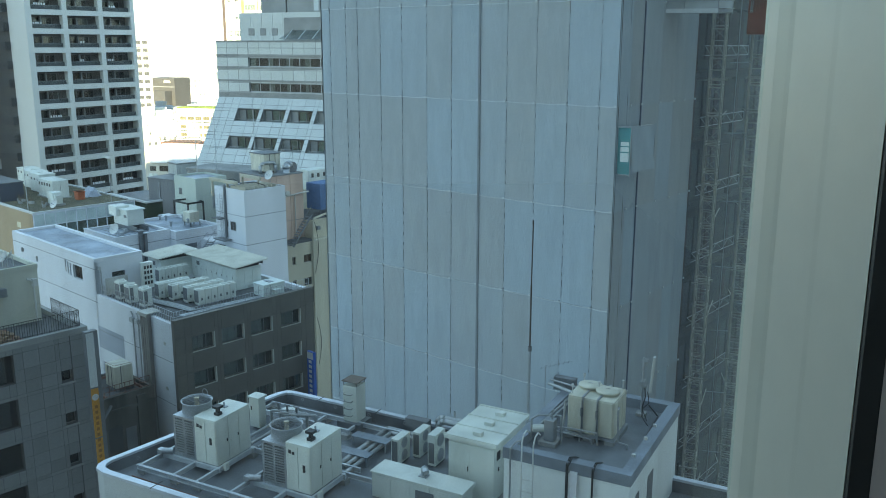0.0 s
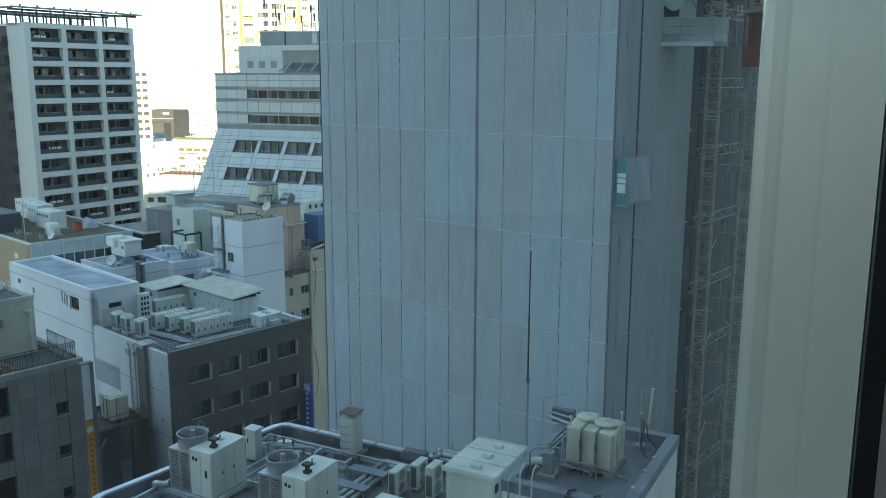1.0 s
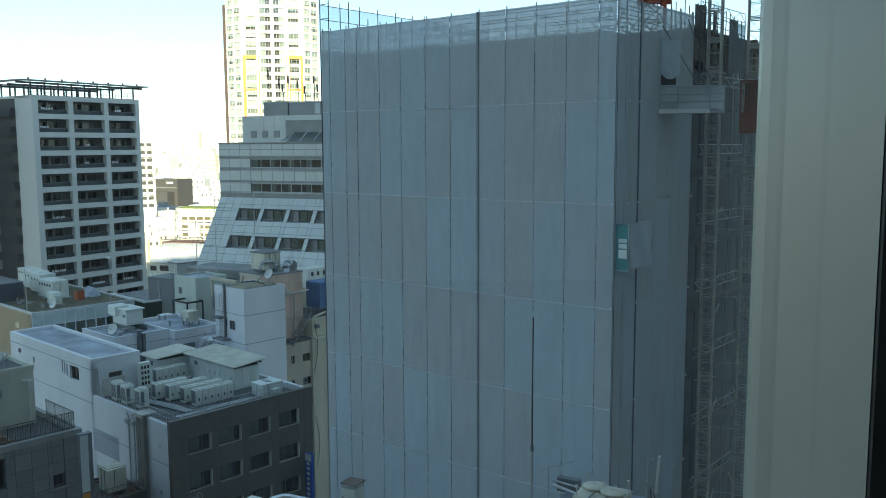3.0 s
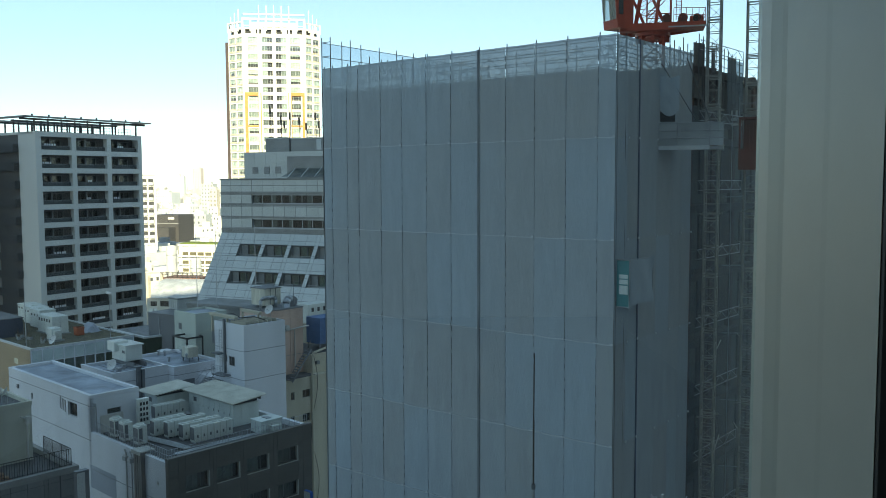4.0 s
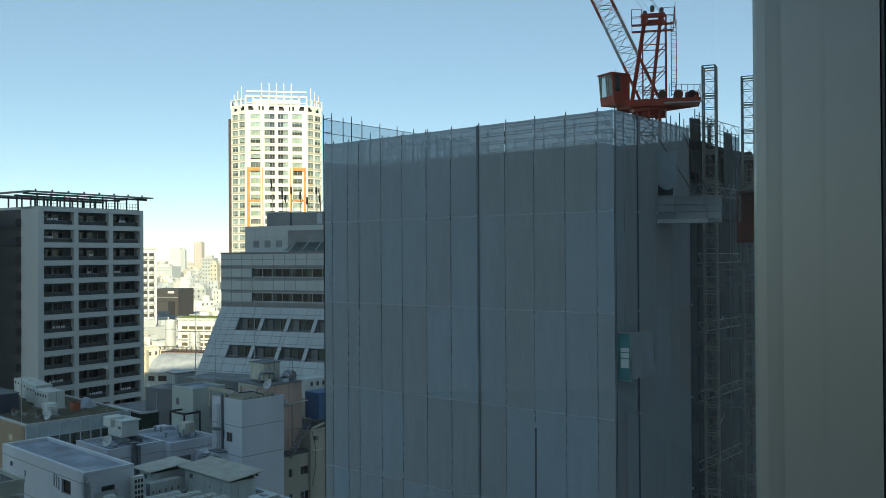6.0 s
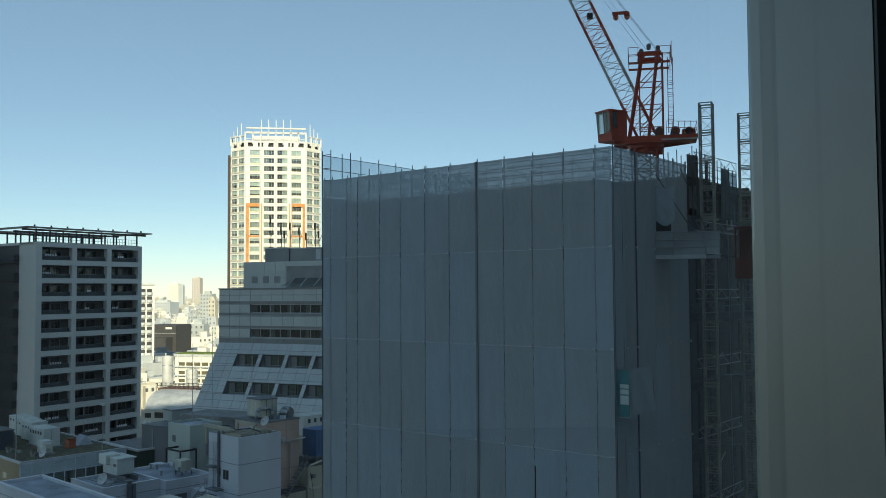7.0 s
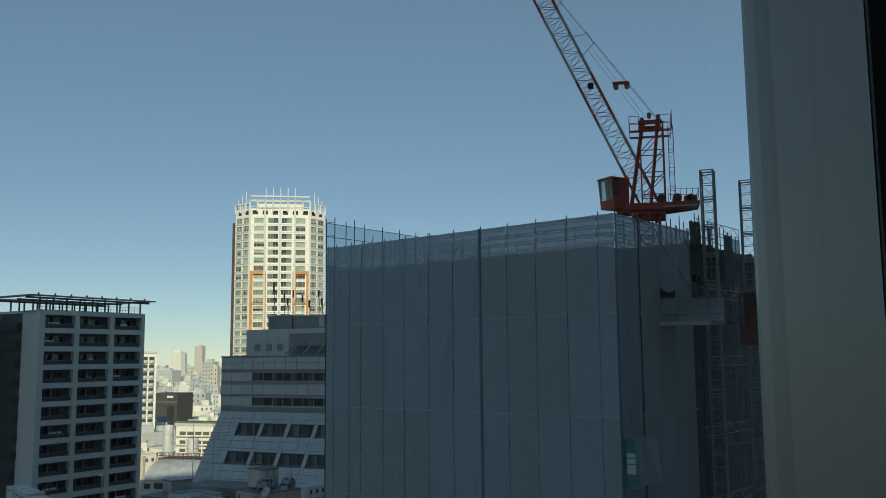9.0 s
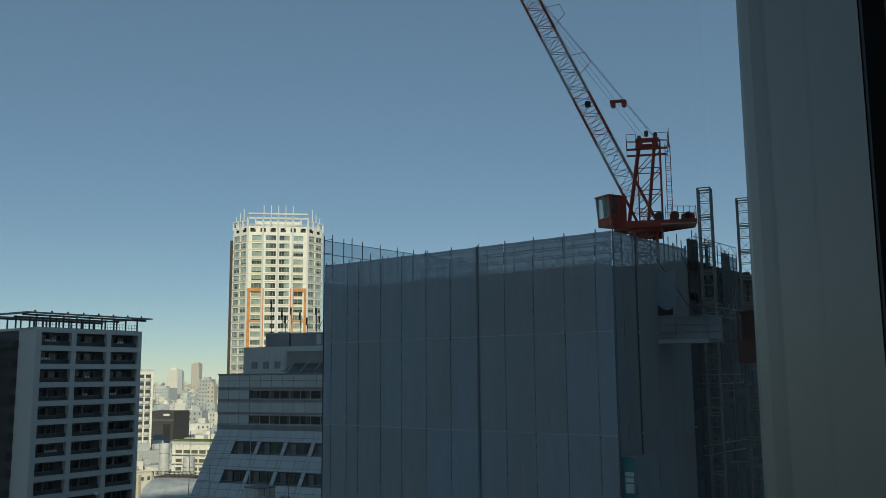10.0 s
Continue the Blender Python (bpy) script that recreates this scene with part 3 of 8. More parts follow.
# ---- tower crane ----
crane = thing("tower_crane", site(12.85, 54.5, -13, 50.2), "red luffing tower crane on top of the building site", "crane")
CZ = 3.85
part("mast", lattice(Geo(), (0, 0, 0), (0, 0, CZ - 0.55), 1.3, 1.3, 0.1, 0.05), CRANE_RED, crane)
part("slewing_ring", Geo().lathe([(0.0, CZ - 0.55), (0.72, CZ - 0.55), (0.72, CZ - 0.38), (1.05, CZ - 0.36), (1.05, CZ - 0.13), (0.0, CZ - 0.13)], n=24), CRANE_RED, crane)
for i in range(8):
    a = i * math.tau / 8
    part("ring_bracket", Geo().box(-0.08, 0.08, 0.6, 1.0, CZ - 0.7, CZ - 0.37), CRANE_RED, crane, at=Matrix.Rotation(a, 4, "Z"))
part("deck", Geo().box(-2.0, 3.05, -1.19, 1.19, CZ + 0.1, CZ + 0.28).box(-1.2, 1.1, -0.9, 0.9, CZ - 0.12, CZ + 0.1), CRANE_RED, crane)
for y in (-1.25, 1.19):
    g = Geo()
    side = [(-2.0, 0.3), (-2.0, 0.05), (-1.5, -0.12), (0.9, -0.12), (3.05, 0.12), (3.05, 0.3)]
    k = len(side)
    g.v = [(x, yy, CZ + z) for yy in (y, y + 0.06) for x, z in side]
    g.f = [tuple(range(k)), tuple(reversed(range(k, 2 * k)))] + [(i, i + k, (i + 1) % k + k, (i + 1) % k) for i in range(k)]
    part("deck_girder", g, CRANE_RED, crane)
part("deck_edge", Geo().box(0.9, 3.1, -1.32, -1.26, CZ - 0.02, CZ + 0.06), CRANE_WHITE, crane, "pale kick plate")
CAB = pose(-2.05, -0.95, CZ + 0.12, 0, 0, 42) @ Matrix.Diagonal((0.9, 0.9, 0.93, 1))


def cab_solid(x0, x1, z0, z1, y0=-0.72, y1=0.72, lean=0.11):
    """A block of the cabin whose front face leans out towards the top."""
    g = Geo().box(x0, x1, y0, y1, z0, z1)
    g.v = [(x - (lean * z if x == x0 else 0.0), y, z) for x, y, z in g.v]
    return g


cab = part("cabin", cab_solid(-0.62, 0.72, -0.1, 0.45), CRANE_RED, crane, "red operator cabin with a leaning front", at=CAB)
part("rear_panel", Geo().box(0.0, 0.72, -0.72, 0.72, 0.45, 1.85), CRANE_RED, cab)
part("roof", cab_solid(-0.66, 0.76, 1.85, 1.95, -0.76, 0.76), CRANE_RED, cab)
part("side_panel", cab_solid(-0.62, 0.0, 0.45, 0.75, -0.72, -0.66, 0.11).box(-0.12, 0.0, -0.72, -0.66, 0.75, 1.85), CRANE_RED, cab)
for y0, y1 in ((-0.72, -0.64), (-0.03, 0.03), (0.64, 0.72)):
    part("front_post", cab_solid(-0.62, -0.56, 0.45, 1.85, y0, y1), CREAM if y0 > -0.7 else CRANE_RED, cab, "cream window post")
# black colour inside stands in for the cabin's shade behind the glass
part("cab_interior", Geo().box(-0.05, -0.01, -0.64, 0.64, 0.45, 1.85).box(-0.45, -0.1, -0.3, 0.2, 0.45, 1.1), BLACK, cab, "seat and back wall coloured black as the unlit cab")
part("windscreen", cab_solid(-0.60, -0.585, 0.47, 1.83, -0.64, 0.64), SHADE_GLASS, cab)
part("side_glass", Geo().box(-0.55, -0.14, -0.70, -0.68, 0.78, 1.8), SHADE_GLASS, cab)
part("aerial", Geo().bar((0.1, 0, 1.95), (0.1, 0, 2.3), 0.015), BLACK, cab)
part("cab_bracket", Geo().box(-1.9, -1.0, -1.1, -0.5, CZ - 0.12, CZ + 0.04), CRANE_RED, crane)
for y in (-0.75, 0.75):
    part("front_leg", Geo().bar((-1.05, y, CZ + 0.2), (-0.2, y, CZ + 5.45), 0.1).bar((0.15, y, CZ + 0.2), (0.75, y, CZ + 5.55), 0.1), CRANE_RED, crane)
    part("rear_leg", Geo().bar((1.05, y, CZ + 0.2), (1.05, y, CZ + 5.5), 0.05).bar((-0.35, y, CZ + 0.2), (-0.35, y, CZ + 5.4), 0.045), CRANE_RED, crane)
g = Geo()
for z0, z1 in ((0.9, 2.3), (2.3, 3.7), (3.7, 5.1)):
    for y in (-0.75, 0.75):
        g.bar((-0.3, y, CZ + z0), (1.05, y, CZ + z1), 0.03).bar((1.05, y, CZ + z0), (-0.3, y, CZ + z0), 0.03)
    g.bar((1.05, -0.75, CZ + z0), (1.05, 0.75, CZ + z0), 0.03)
part("frame_bracing", g, CRANE_RED, crane)
part("head_platform", Geo().box(-1.0, 1.5, -1.0, -0.65, CZ + 4.88, CZ + 4.94).box(-1.0, 1.5, 0.65, 1.0, CZ + 4.88, CZ + 4.94).box(-0.45, 1.0, -0.85, -0.65, CZ + 5.35, CZ + 5.6).box(-0.45, 1.0, 0.65, 0.85, CZ + 5.35, CZ + 5.6).box(-0.3, 0.0, -0.65, 0.65, CZ + 5.38, CZ + 5.55).box(0.6, 0.9, -0.65, 0.65, CZ + 5.38, CZ + 5.55), CRANE_RED, crane)
for x, z in ((-0.2, 5.8), (0.25, 6.1), (0.8, 5.95)):
    part("sheave", Geo().bar((x, -0.3, CZ + z), (x, 0.3, CZ + z), 0.14, 14), DULL_STEEL, crane)
g = Geo()
for z in (5.4, 5.85):
    for a, b in (((-1.0, -1), (-0.4, -1)), ((-1.0, -1), (-1.0, 1)), ((0.9, -1), (1.55, -1)), ((1.55, -1), (1.55, 1)), ((-1, 1), (1.55, 1))):
        g.bar((*a, CZ + z), (*b, CZ + z), 0.018)
for x, y in ((-1, -1), (-0.4, -1), (0.9, -1), (1.55, -1), (1.55, 1), (-1, 1)):
    g.bar((x, y, CZ + 4.9), (x, y, CZ + 5.85), 0.018)
g.bar((1.62, 0, CZ + 4.9), (1.62, 0, CZ + 6.4), 0.02)
part("head_railing", g, CRANE_RED, crane)
g = Geo()
for x in (1.35, 1.65):
    g.bar((x, -0.7, CZ + 0.5), (x, -0.7, CZ + 5.2), 0.022)
for i in range(19):
    z = CZ + 0.6 + i * 0.24
    g.bar((1.35, -0.7, z), (1.65, -0.7, z), 0.014)
    if i % 3 == 0:
        g.tube([(1.35, -0.7, z), (1.32, -1.1, z), (1.5, -1.3, z), (1.68, -1.1, z), (1.65, -0.7, z)], 0.014, 4)
part("caged_ladder", g, CRANE_RED, crane)
g = Geo()
for z in (0.75, 1.15):
    g.bar((1.2, -1.2, CZ + z), (3.0, -1.2, CZ + z - 0.1), 0.018).bar((3.0, -1.2, CZ + z - 0.1), (3.0, 1.2, CZ + z - 0.1), 0.018)
for i in range(6):
    g.bar((1.2 + i * 0.36, -1.2, CZ + 0.3), (1.2 + i * 0.36, -1.2, CZ + 1.1), 0.018)
part("deck_railing", g, CRANE_RED, crane)
for x, r, y in ((0.8, 0.26, -0.2), (1.75, 0.28, -0.1), (2.55, 0.24, 0.0)):
    part("winch", Geo().bar((x, y - 0.7, CZ + 0.6), (x, y + 0.6, CZ + 0.6), r, 16), BLACK if x > 2 else RUST, crane, "greasy winch drum")
part("counterweight", Geo().box(2.2, 3.0, 0.3, 1.2, CZ + 0.3, CZ + 0.9, 0.04), CRANE_RED, crane)
# boom in painted bands, rising to the other side
foot, tip = Vector((0.05, 0, CZ + 0.5)), Vector((-9.95, 0.6, CZ + 22.6))
bands = [(0.0, 0.11, CRANE_RED), (0.11, 0.24, CRANE_WHITE), (0.24, 0.38, CRANE_RED), (0.38, 0.58, CRANE_WHITE), (0.58, 1.0, CRANE_RED)]
for a, b, m in bands:
    part("boom_section", lattice(Geo(), foot.lerp(tip, a), foot.lerp(tip, b), 1.08, 0.72, 0.045, 0.022), m, crane,
         "red lattice boom section" if m is CRANE_RED else "white lattice boom section")
d = (tip - foot).normalized()
up = Vector((0.0, 0, 1)) - d * d.z
up.normalize()
g = Geo()
for o in (0.15, 0.4):
    g.bar(foot + up * 0.55 + Vector((0, o, 0)), tip + up * 0.55 + Vector((0, o, 0)), 0.022)
part("boom_pipe", g, CRANE_RED, crane)
part("boom_box", Geo().box(-3.5, -3.15, -0.65, -0.35, CZ + 8.0, CZ + 8.35), BLACK, crane, "black lamp box")
g = Geo()
for i, q in enumerate((0.44, 0.60)):
    c = foot.lerp(tip, q) + up * 0.55
    g.tube([c, c + up * 1.0 + d * 0.4, c + up * 1.0 + d * 1.2, c + d * 1.5], 0.02, 4)
part("boom_guard", g, CRANE_RED, crane)
head = Vector((0.65, 0, CZ + 6.0))
far_end = Vector((-11.5, 0.3, CZ + 23.2))
for o in (-0.3, 0.0, 0.3):
    part("luffing_rope", Geo().bar(head + Vector((0, o, 0)), far_end + Vector((0, o, 0)), 0.009, 5), DULL_STEEL, crane)
part("hoist_rope", Geo().bar((-0.2, -0.1, CZ + 5.9), (-10.2, 0, CZ + 20.7), 0.009, 5).bar((0.1, 0.2, CZ + 6.0), (-10.7, 0, CZ + 22.0), 0.009, 5), DULL_STEEL, crane)
part("bridle", Geo().box(-1.95, -0.95, -0.12, 0.12, CZ + 8.3, CZ + 8.45).bar((-1.75, -0.35, CZ + 8.2), (-1.75, 0.35, CZ + 8.2), 0.18, 12).bar((-1.05, -0.35, CZ + 8.2), (-1.05, 0.35, CZ + 8.2), 0.18, 12), CRANE_RED, crane, "red bridle block with two sheaves")


# ---- roof below the window ----
NR = 27.9     # roof surface
PANEL_WHITE = mat("painted_panel", (0.67, 0.69, 0.63), 0.45, stain=0.2, stain_size=1.2, streak=True, bump=0.04)
STEEL_PAINT = mat("painted_beam", (0.46, 0.49, 0.52), 0.5, stain=0.2, stain_size=0.7)
LAGGING = mat("pipe_lagging", (0.38, 0.395, 0.40), 0.4, 0.5, stain=0.2, stain_size=0.4)
WIRE_BLACK = mat("cable_black", (0.02, 0.02, 0.022), 0.5)
KERB = mat("kerb_paint", (0.22, 0.25, 0.29), 0.5, stain=0.3, stain_size=0.8)
TANK = mat("tank_plastic", (0.60, 0.57, 0.47), 0.5, stain=0.25, stain_size=0.5, streak=True)
near = thing("roof_plant_building", N_SITE, "low office block with white parapet and grey plant roof", "building")
OUT = [(-1.78, -9.3), (-1.72, -9.65), (-1.5, -9.92), (-1.0, -10.05), (22, -10.0), (22, 0.35), (0.5, 0.25), (0.12, 0.12), (-0.1, -0.3)]
INN = [(-1.28, -9.1), (-1.22, -9.35), (-1.05, -9.5), (-0.8, -9.55), (21.5, -9.5), (21.5, -0.1), (0.7, -0.2), (0.48, -0.28), (0.38, -0.5)]
INN = [tuple(Vector(a).lerp(Vector(b), 0.5)) for a, b in zip(OUT, INN)]
part("body", Geo().prism(OUT, 0, NR), PALE_TILE, near, "white small-tile walls")
part("roof_deck", Geo().prism(INN, NR, NR + 0.02), ROOF_GREY, near, "worn grey roof membrane")
g, g2, g3 = Geo(), Geo(), Geo()
k = len(OUT)
for i in range(k):
    j = (i + 1) % k
    a, b, c, d = OUT[i], OUT[j], INN[j], INN[i]
    za, zb = NR, NR + 0.5
    g3.poly([(*a, za), (*b, za), (*b, zb), (*a, zb)])
    g2.poly([(*c, za), (*d, za), (*d, zb), (*c, zb)])
    ca, cb = [Vector(p).lerp(Vector(q), -0.12) for p, q in ((a, d), (b, c))]
    g.poly([(*ca, zb + 0.1), (*cb, zb + 0.1), (*c, zb + 0.1), (*d, zb + 0.1)])
    g.poly([(*ca, zb - 0.02), (*cb, zb - 0.02), (*cb, zb + 0.1), (*ca, zb + 0.1)])
    g.poly([(*c, zb - 0.02), (*d, zb - 0.02), (*d, zb + 0.1), (*c, zb + 0.1)])
part("parapet", g2, ROOF_GREY, near, "grey upstand of the parapet")
part("parapet_face", g3, PALE_TILE, near, "white tiled outer face of the parapet")
part("capping", g, PARAPET, near, "pale blue-white metal capping")
for x in (2.2, 5.4, 8.6):
    part("capping_joint", Geo().box(x, x + 0.05, -0.26, 0.34, NR + 0.6, NR + 0.612), BLACK, near)
for x in (1.6, 4.9, 9.6):
    part("capping_joint", Geo().box(x, x + 0.05, -10.14, -9.5, NR + 0.6, NR + 0.612), BLACK, near)
for i in range(6):
    x = 1.2 + i * 1.9
    part("safety_ring", Geo().tube([(x + 0.07 * math.cos(a * math.tau / 10), 0.0, NR + 0.38 + 0.07 * math.sin(a * math.tau / 10)) for a in range(11)], 0.012, 5), GALV, near)
for i in range(4):
    y = -8.2 + i * 2.1
    x = -1.28 + (y + 9.1) * 0.185
    part("safety_ring", Geo().tube([(x + 0.03, y + 0.07 * math.cos(a * math.tau / 10), NR + 0.38 + 0.07 * math.sin(a * math.tau / 10)) for a in range(11)], 0.012, 5), GALV, near)
# rows of small wall tiles as fine raised courses
g = Geo()
for i in range(70):
    z = NR - 0.1 - i * 0.1
    g.box(-1.0, 21.9, -10.062, -10.03, z - 0.085, z)
part("tile_course", g, PALE_TILE, near, "courses of small white tiles")


part("deck_patch", Geo().box(-0.2, 1.3, -5.9, -5.0, NR + 0.02, NR + 0.026).box(3.0, 4.6, -4.2, -2.4, NR + 0.02, NR + 0.026).box(9.8, 11.0, -1.6, -0.5, NR + 0.02, NR + 0.026), mat("newer_membrane", (0.27, 0.29, 0.31), 0.5, stain=0.4, stain_size=0.7), near, "paler roof patch")
part("conduit", Geo().tube([(-0.6, -9.0, NR + 0.06), (5.0, -9.1, NR + 0.06), (9.5, -8.9, NR + 0.06)], 0.025, 6).tube([(2.9, -5.0, NR + 0.06), (3.1, -2.2, NR + 0.06), (3.4, -0.6, NR + 0.06)], 0.025, 6).tube([(4.2, -4.4, NR + 0.07), (6.2, -4.2, NR + 0.07)], 0.03, 6), RUST, near, "rusty conduit on the deck")


def chiller(x, y):
    t = thing("chiller", on(N_SITE, x, y, NR + 0.02), "ivory chiller cabinet with black coil and drum fan on steel", "chiller", "roof chillers")
    cab = part("cabinet", Geo().box(1.15, 2.3, 0, 2.05, 0.42, 2.38, 0.02), PANEL_WHITE, t, "ivory sheet steel cabinet")
    for yy in (0.68, 1.35):
        part("door", Geo().box(2.3, 2.318, yy - 0.64, yy - 0.02, 0.5, 2.3), PANEL_WHITE, cab)
        part("latch", Geo().box(2.318, 2.345, yy - 0.1, yy - 0.06, 1.3, 1.42), BLACK, cab)
    part("door", Geo().box(2.3, 2.318, 1.35, 2.0, 0.5, 2.3), PANEL_WHITE, cab)
    part("door", Geo().box(1.2, 1.72, -0.018, 0, 0.5, 2.3), PANEL_WHITE, cab)
    part("door", Geo().box(1.76, 2.26, -0.018, 0, 0.5, 2.3), PANEL_WHITE, cab)
    part("gauge", Geo().box(1.3, 1.42, -0.03, -0.018, 1.95, 2.1), BLACK, cab)
    part("gauge", Geo().box(1.46, 1.58, -0.03, -0.018, 1.93, 2.05), BLACK, cab)
    part("gauge", Geo().box(1.95, 2.07, -0.03, -0.018, 1.3, 1.6), BLACK, cab)
    coil = part("coil_case", Geo().box(0.0, 0.1, 0.0, 1.5, 0.42, 2.15).box(1.05, 1.15, 0.0, 1.5, 0.42, 2.15).box(0.0, 1.15, 0.0, 1.5, 2.1, 2.2).box(0.52, 0.63, -0.01, 0.1, 0.42, 2.1).box(0.0, 1.15, -0.01, 0.1, 0.42, 0.52), GALV, t, "galvanised coil frame")
    part("coil_core", Geo().box(0.1, 1.05, 0.12, 1.5, 0.42, 2.1), DULL_STEEL, coil, "dark finned coil")
    for i in range(14):
        part("louvre", Geo().box(0.1, 0.56, -0.02, 0.03, 0.55 + i * 0.11, 0.605 + i * 0.11).box(0.60, 1.05, -0.02, 0.03, 0.55 + i * 0.11, 0.605 + i * 0.11), GALV, coil)
    part("side_grille", Geo().box(-0.02, 0.0, 0.1, 1.4, 0.55, 2.05), BLACK, coil)
    drum = part("fan_drum", Geo().lathe([(0.62, 2.2), (0.60, 2.62), (0.66, 2.68), (0.63, 2.7), (0.57, 2.62), (0.58, 2.2)], 0.6, 0.8, 28), GALV, t, "galvanised fan drum", smooth=True)
    part("hub", Geo().bar((0.6, 0.8, 2.2), (0.6, 0.8, 2.78), 0.1, 10), BEIGE, drum)
    g = Geo()
    for i in range(5):
        a = i * math.tau / 5
        p, q = Vector((0.6 + 0.1 * math.cos(a), 0.8 + 0.1 * math.sin(a), 2.36)), Vector((0.6 + 0.54 * math.cos(a), 0.8 + 0.54 * math.sin(a), 2.36))
        n = Vector((-math.sin(a), math.cos(a), 0.35)) * 0.14
        g.poly([p - n * 0.6, q - n, q + n, p + n * 0.6])
    part("blades", g, DULL_STEEL, drum)
    g = Geo()
    for i in range(12):
        a = i * math.tau / 12
        g.bar((0.6, 0.8, 2.74), (0.6 + 0.62 * math.cos(a), 0.8 + 0.62 * math.sin(a), 2.7), 0.008, 4)
    for r in (0.2, 0.34, 0.48):
        g.tube([(0.6 + r * math.cos(i * math.tau / 20), 0.8 + r * math.sin(i * math.tau / 20), 2.72) for i in range(21)], 0.006, 4)
    part("fan_guard", g, DULL_STEEL, drum)
    part("hoop", Geo().tube([(0.55 + 0.14 * math.cos(i * math.tau / 12), 1.35, 2.82 + 0.14 * math.sin(i * math.tau / 12)) for i in range(13)], 0.015, 4), GALV, t)
    part("flue", Geo().box(1.82, 2.06, 0.45, 0.7, 2.38, 2.5).box(1.88, 2.0, 0.5, 0.64, 2.5, 2.68).box(1.78, 2.1, 0.42, 0.73, 2.68, 2.78), BLACK, t, "black square flue")
    part("lifting_eye", Geo().box(1.5, 1.75, 1.2, 1.4, 2.38, 2.43).bar((1.62, 1.3, 2.4), (1.62, 1.3, 2.6), 0.04), GALV, t)
    g = Geo()
    for yy in (-0.12, 1.95):
        g.box(-0.75, 2.5, yy, yy + 0.1, 0.22, 0.42)
    for xx in (-0.7, 1.1, 2.3):
        g.box(xx, xx + 0.1, -1.3, 2.2, 0.2, 0.4)
    part("base_frame", g, STEEL_PAINT, t, "grey painted steel beams")
    for xx, yy in ((-0.65, -1.2), (1.15, -1.2), (2.35, -1.2), (2.35, 2.0), (-0.65, 2.0)):
        part("foot", Geo().box(xx - 0.15, xx + 0.2, yy - 0.15, yy + 0.2, 0, 0.2), CONCRETE, t)
    part("pump", Geo().bar((-0.55, -0.2, 0.55), (-0.1, 0.0, 0.55), 0.13, 12).box(-0.75, -0.5, -0.3, -0.05, 0.42, 0.62), GALV, t)
    part("terminal_box", Geo().box(2.5, 2.62, 0.1, 0.32, 0.25, 0.55), IVORY, t)
    return t


chiller(0.15, -7.32)
chiller(4.9, -7.45)
# long beams that tie the frames together
beams = thing("roof_beams", on(N_SITE, 0, 0, NR + 0.02), "grey painted steel beams along the roof on low blocks", "steel frame")
for b in ((-0.6, 12.5, -8.75, -8.62), (-0.6, 12.5, -5.3, -5.2), (0.1, 7.5, -1.0, -0.9), (-0.1, 5.2, -1.95, -1.85), (2.6, 7.6, -4.75, -4.65)):
    part("beam", Geo().box(*b, 0.38, 0.42).box(b[0], b[1], (b[2] + b[3]) / 2 - 0.01, (b[2] + b[3]) / 2 + 0.01, 0.22, 0.38).box(*b, 0.2, 0.23), STEEL_PAINT, beams)
for x in (0.1, 1.6, 3.2, 5.0, 7.4):
    part("cross_beam", Geo().box(x, x + 0.1, -1.95, -0.9, 0.24, 0.37), STEEL_PAINT, beams)
for x, y in ((0.2, -0.95), (3.2, -0.95), (7.2, -0.95), (0.2, -1.9), (5.0, -1.9), (10, -8.7), (3.4, -5.25), (9.0, -5.25), (4.3, -8.7)):
    part("block", Geo().box(x - 0.2, x + 0.2, y - 0.2, y + 0.2, 0, 0.2), CONCRETE, beams)
box_v = thing("valve_box", on(N_SITE, 0.55, -3.1, NR + 0.02), "ivory upright steel valve box", "box")
part("body", Geo().box(0, 0.55, 0, 0.5, 0.1, 1.5, 0.02), PANEL_WHITE, box_v)
part("lid", Geo().box(-0.05, 0.6, -0.05, 0.55, 1.5, 1.56), PANEL_WHITE, box_v)
part("latch", Geo().box(0.1, 0.16, -0.02, 0.0, 0.9, 1.1), BLACK, box_v)
t = thing("header_tank", on(N_SITE, 1.55, -3.3, NR + 0.02), "grey pipework with valves beside the chillers", "pipework")
for i in range(3):
    part("pipe", Geo().tube([(0.1 + i * 0.5, -1.8, 0.35), (0.1 + i * 0.5, 0.4, 0.35), (0.1 + i * 0.5, 0.4, 1.0), (1.2 + i * 0.5, 0.9, 1.0), (1.2 + i * 0.5, 0.9, 0.3)], 0.07, 8), LAGGING, t)
    part("valve", Geo().bar((0.4 + i * 0.5, 0.55, 1.0), (0.4 + i * 0.5, 0.55, 1.35), 0.05, 8).bar((0.25 + i * 0.5, 0.55, 1.36), (0.55 + i * 0.5, 0.55, 1.36), 0.03, 8), DULL_STEEL, t)
part("disc", Geo().lathe([(0, 0.85), (0.4, 0.82), (0.4, 0.78), (0, 0.75)], 0.5, 1.1, 18), IVORY, t)

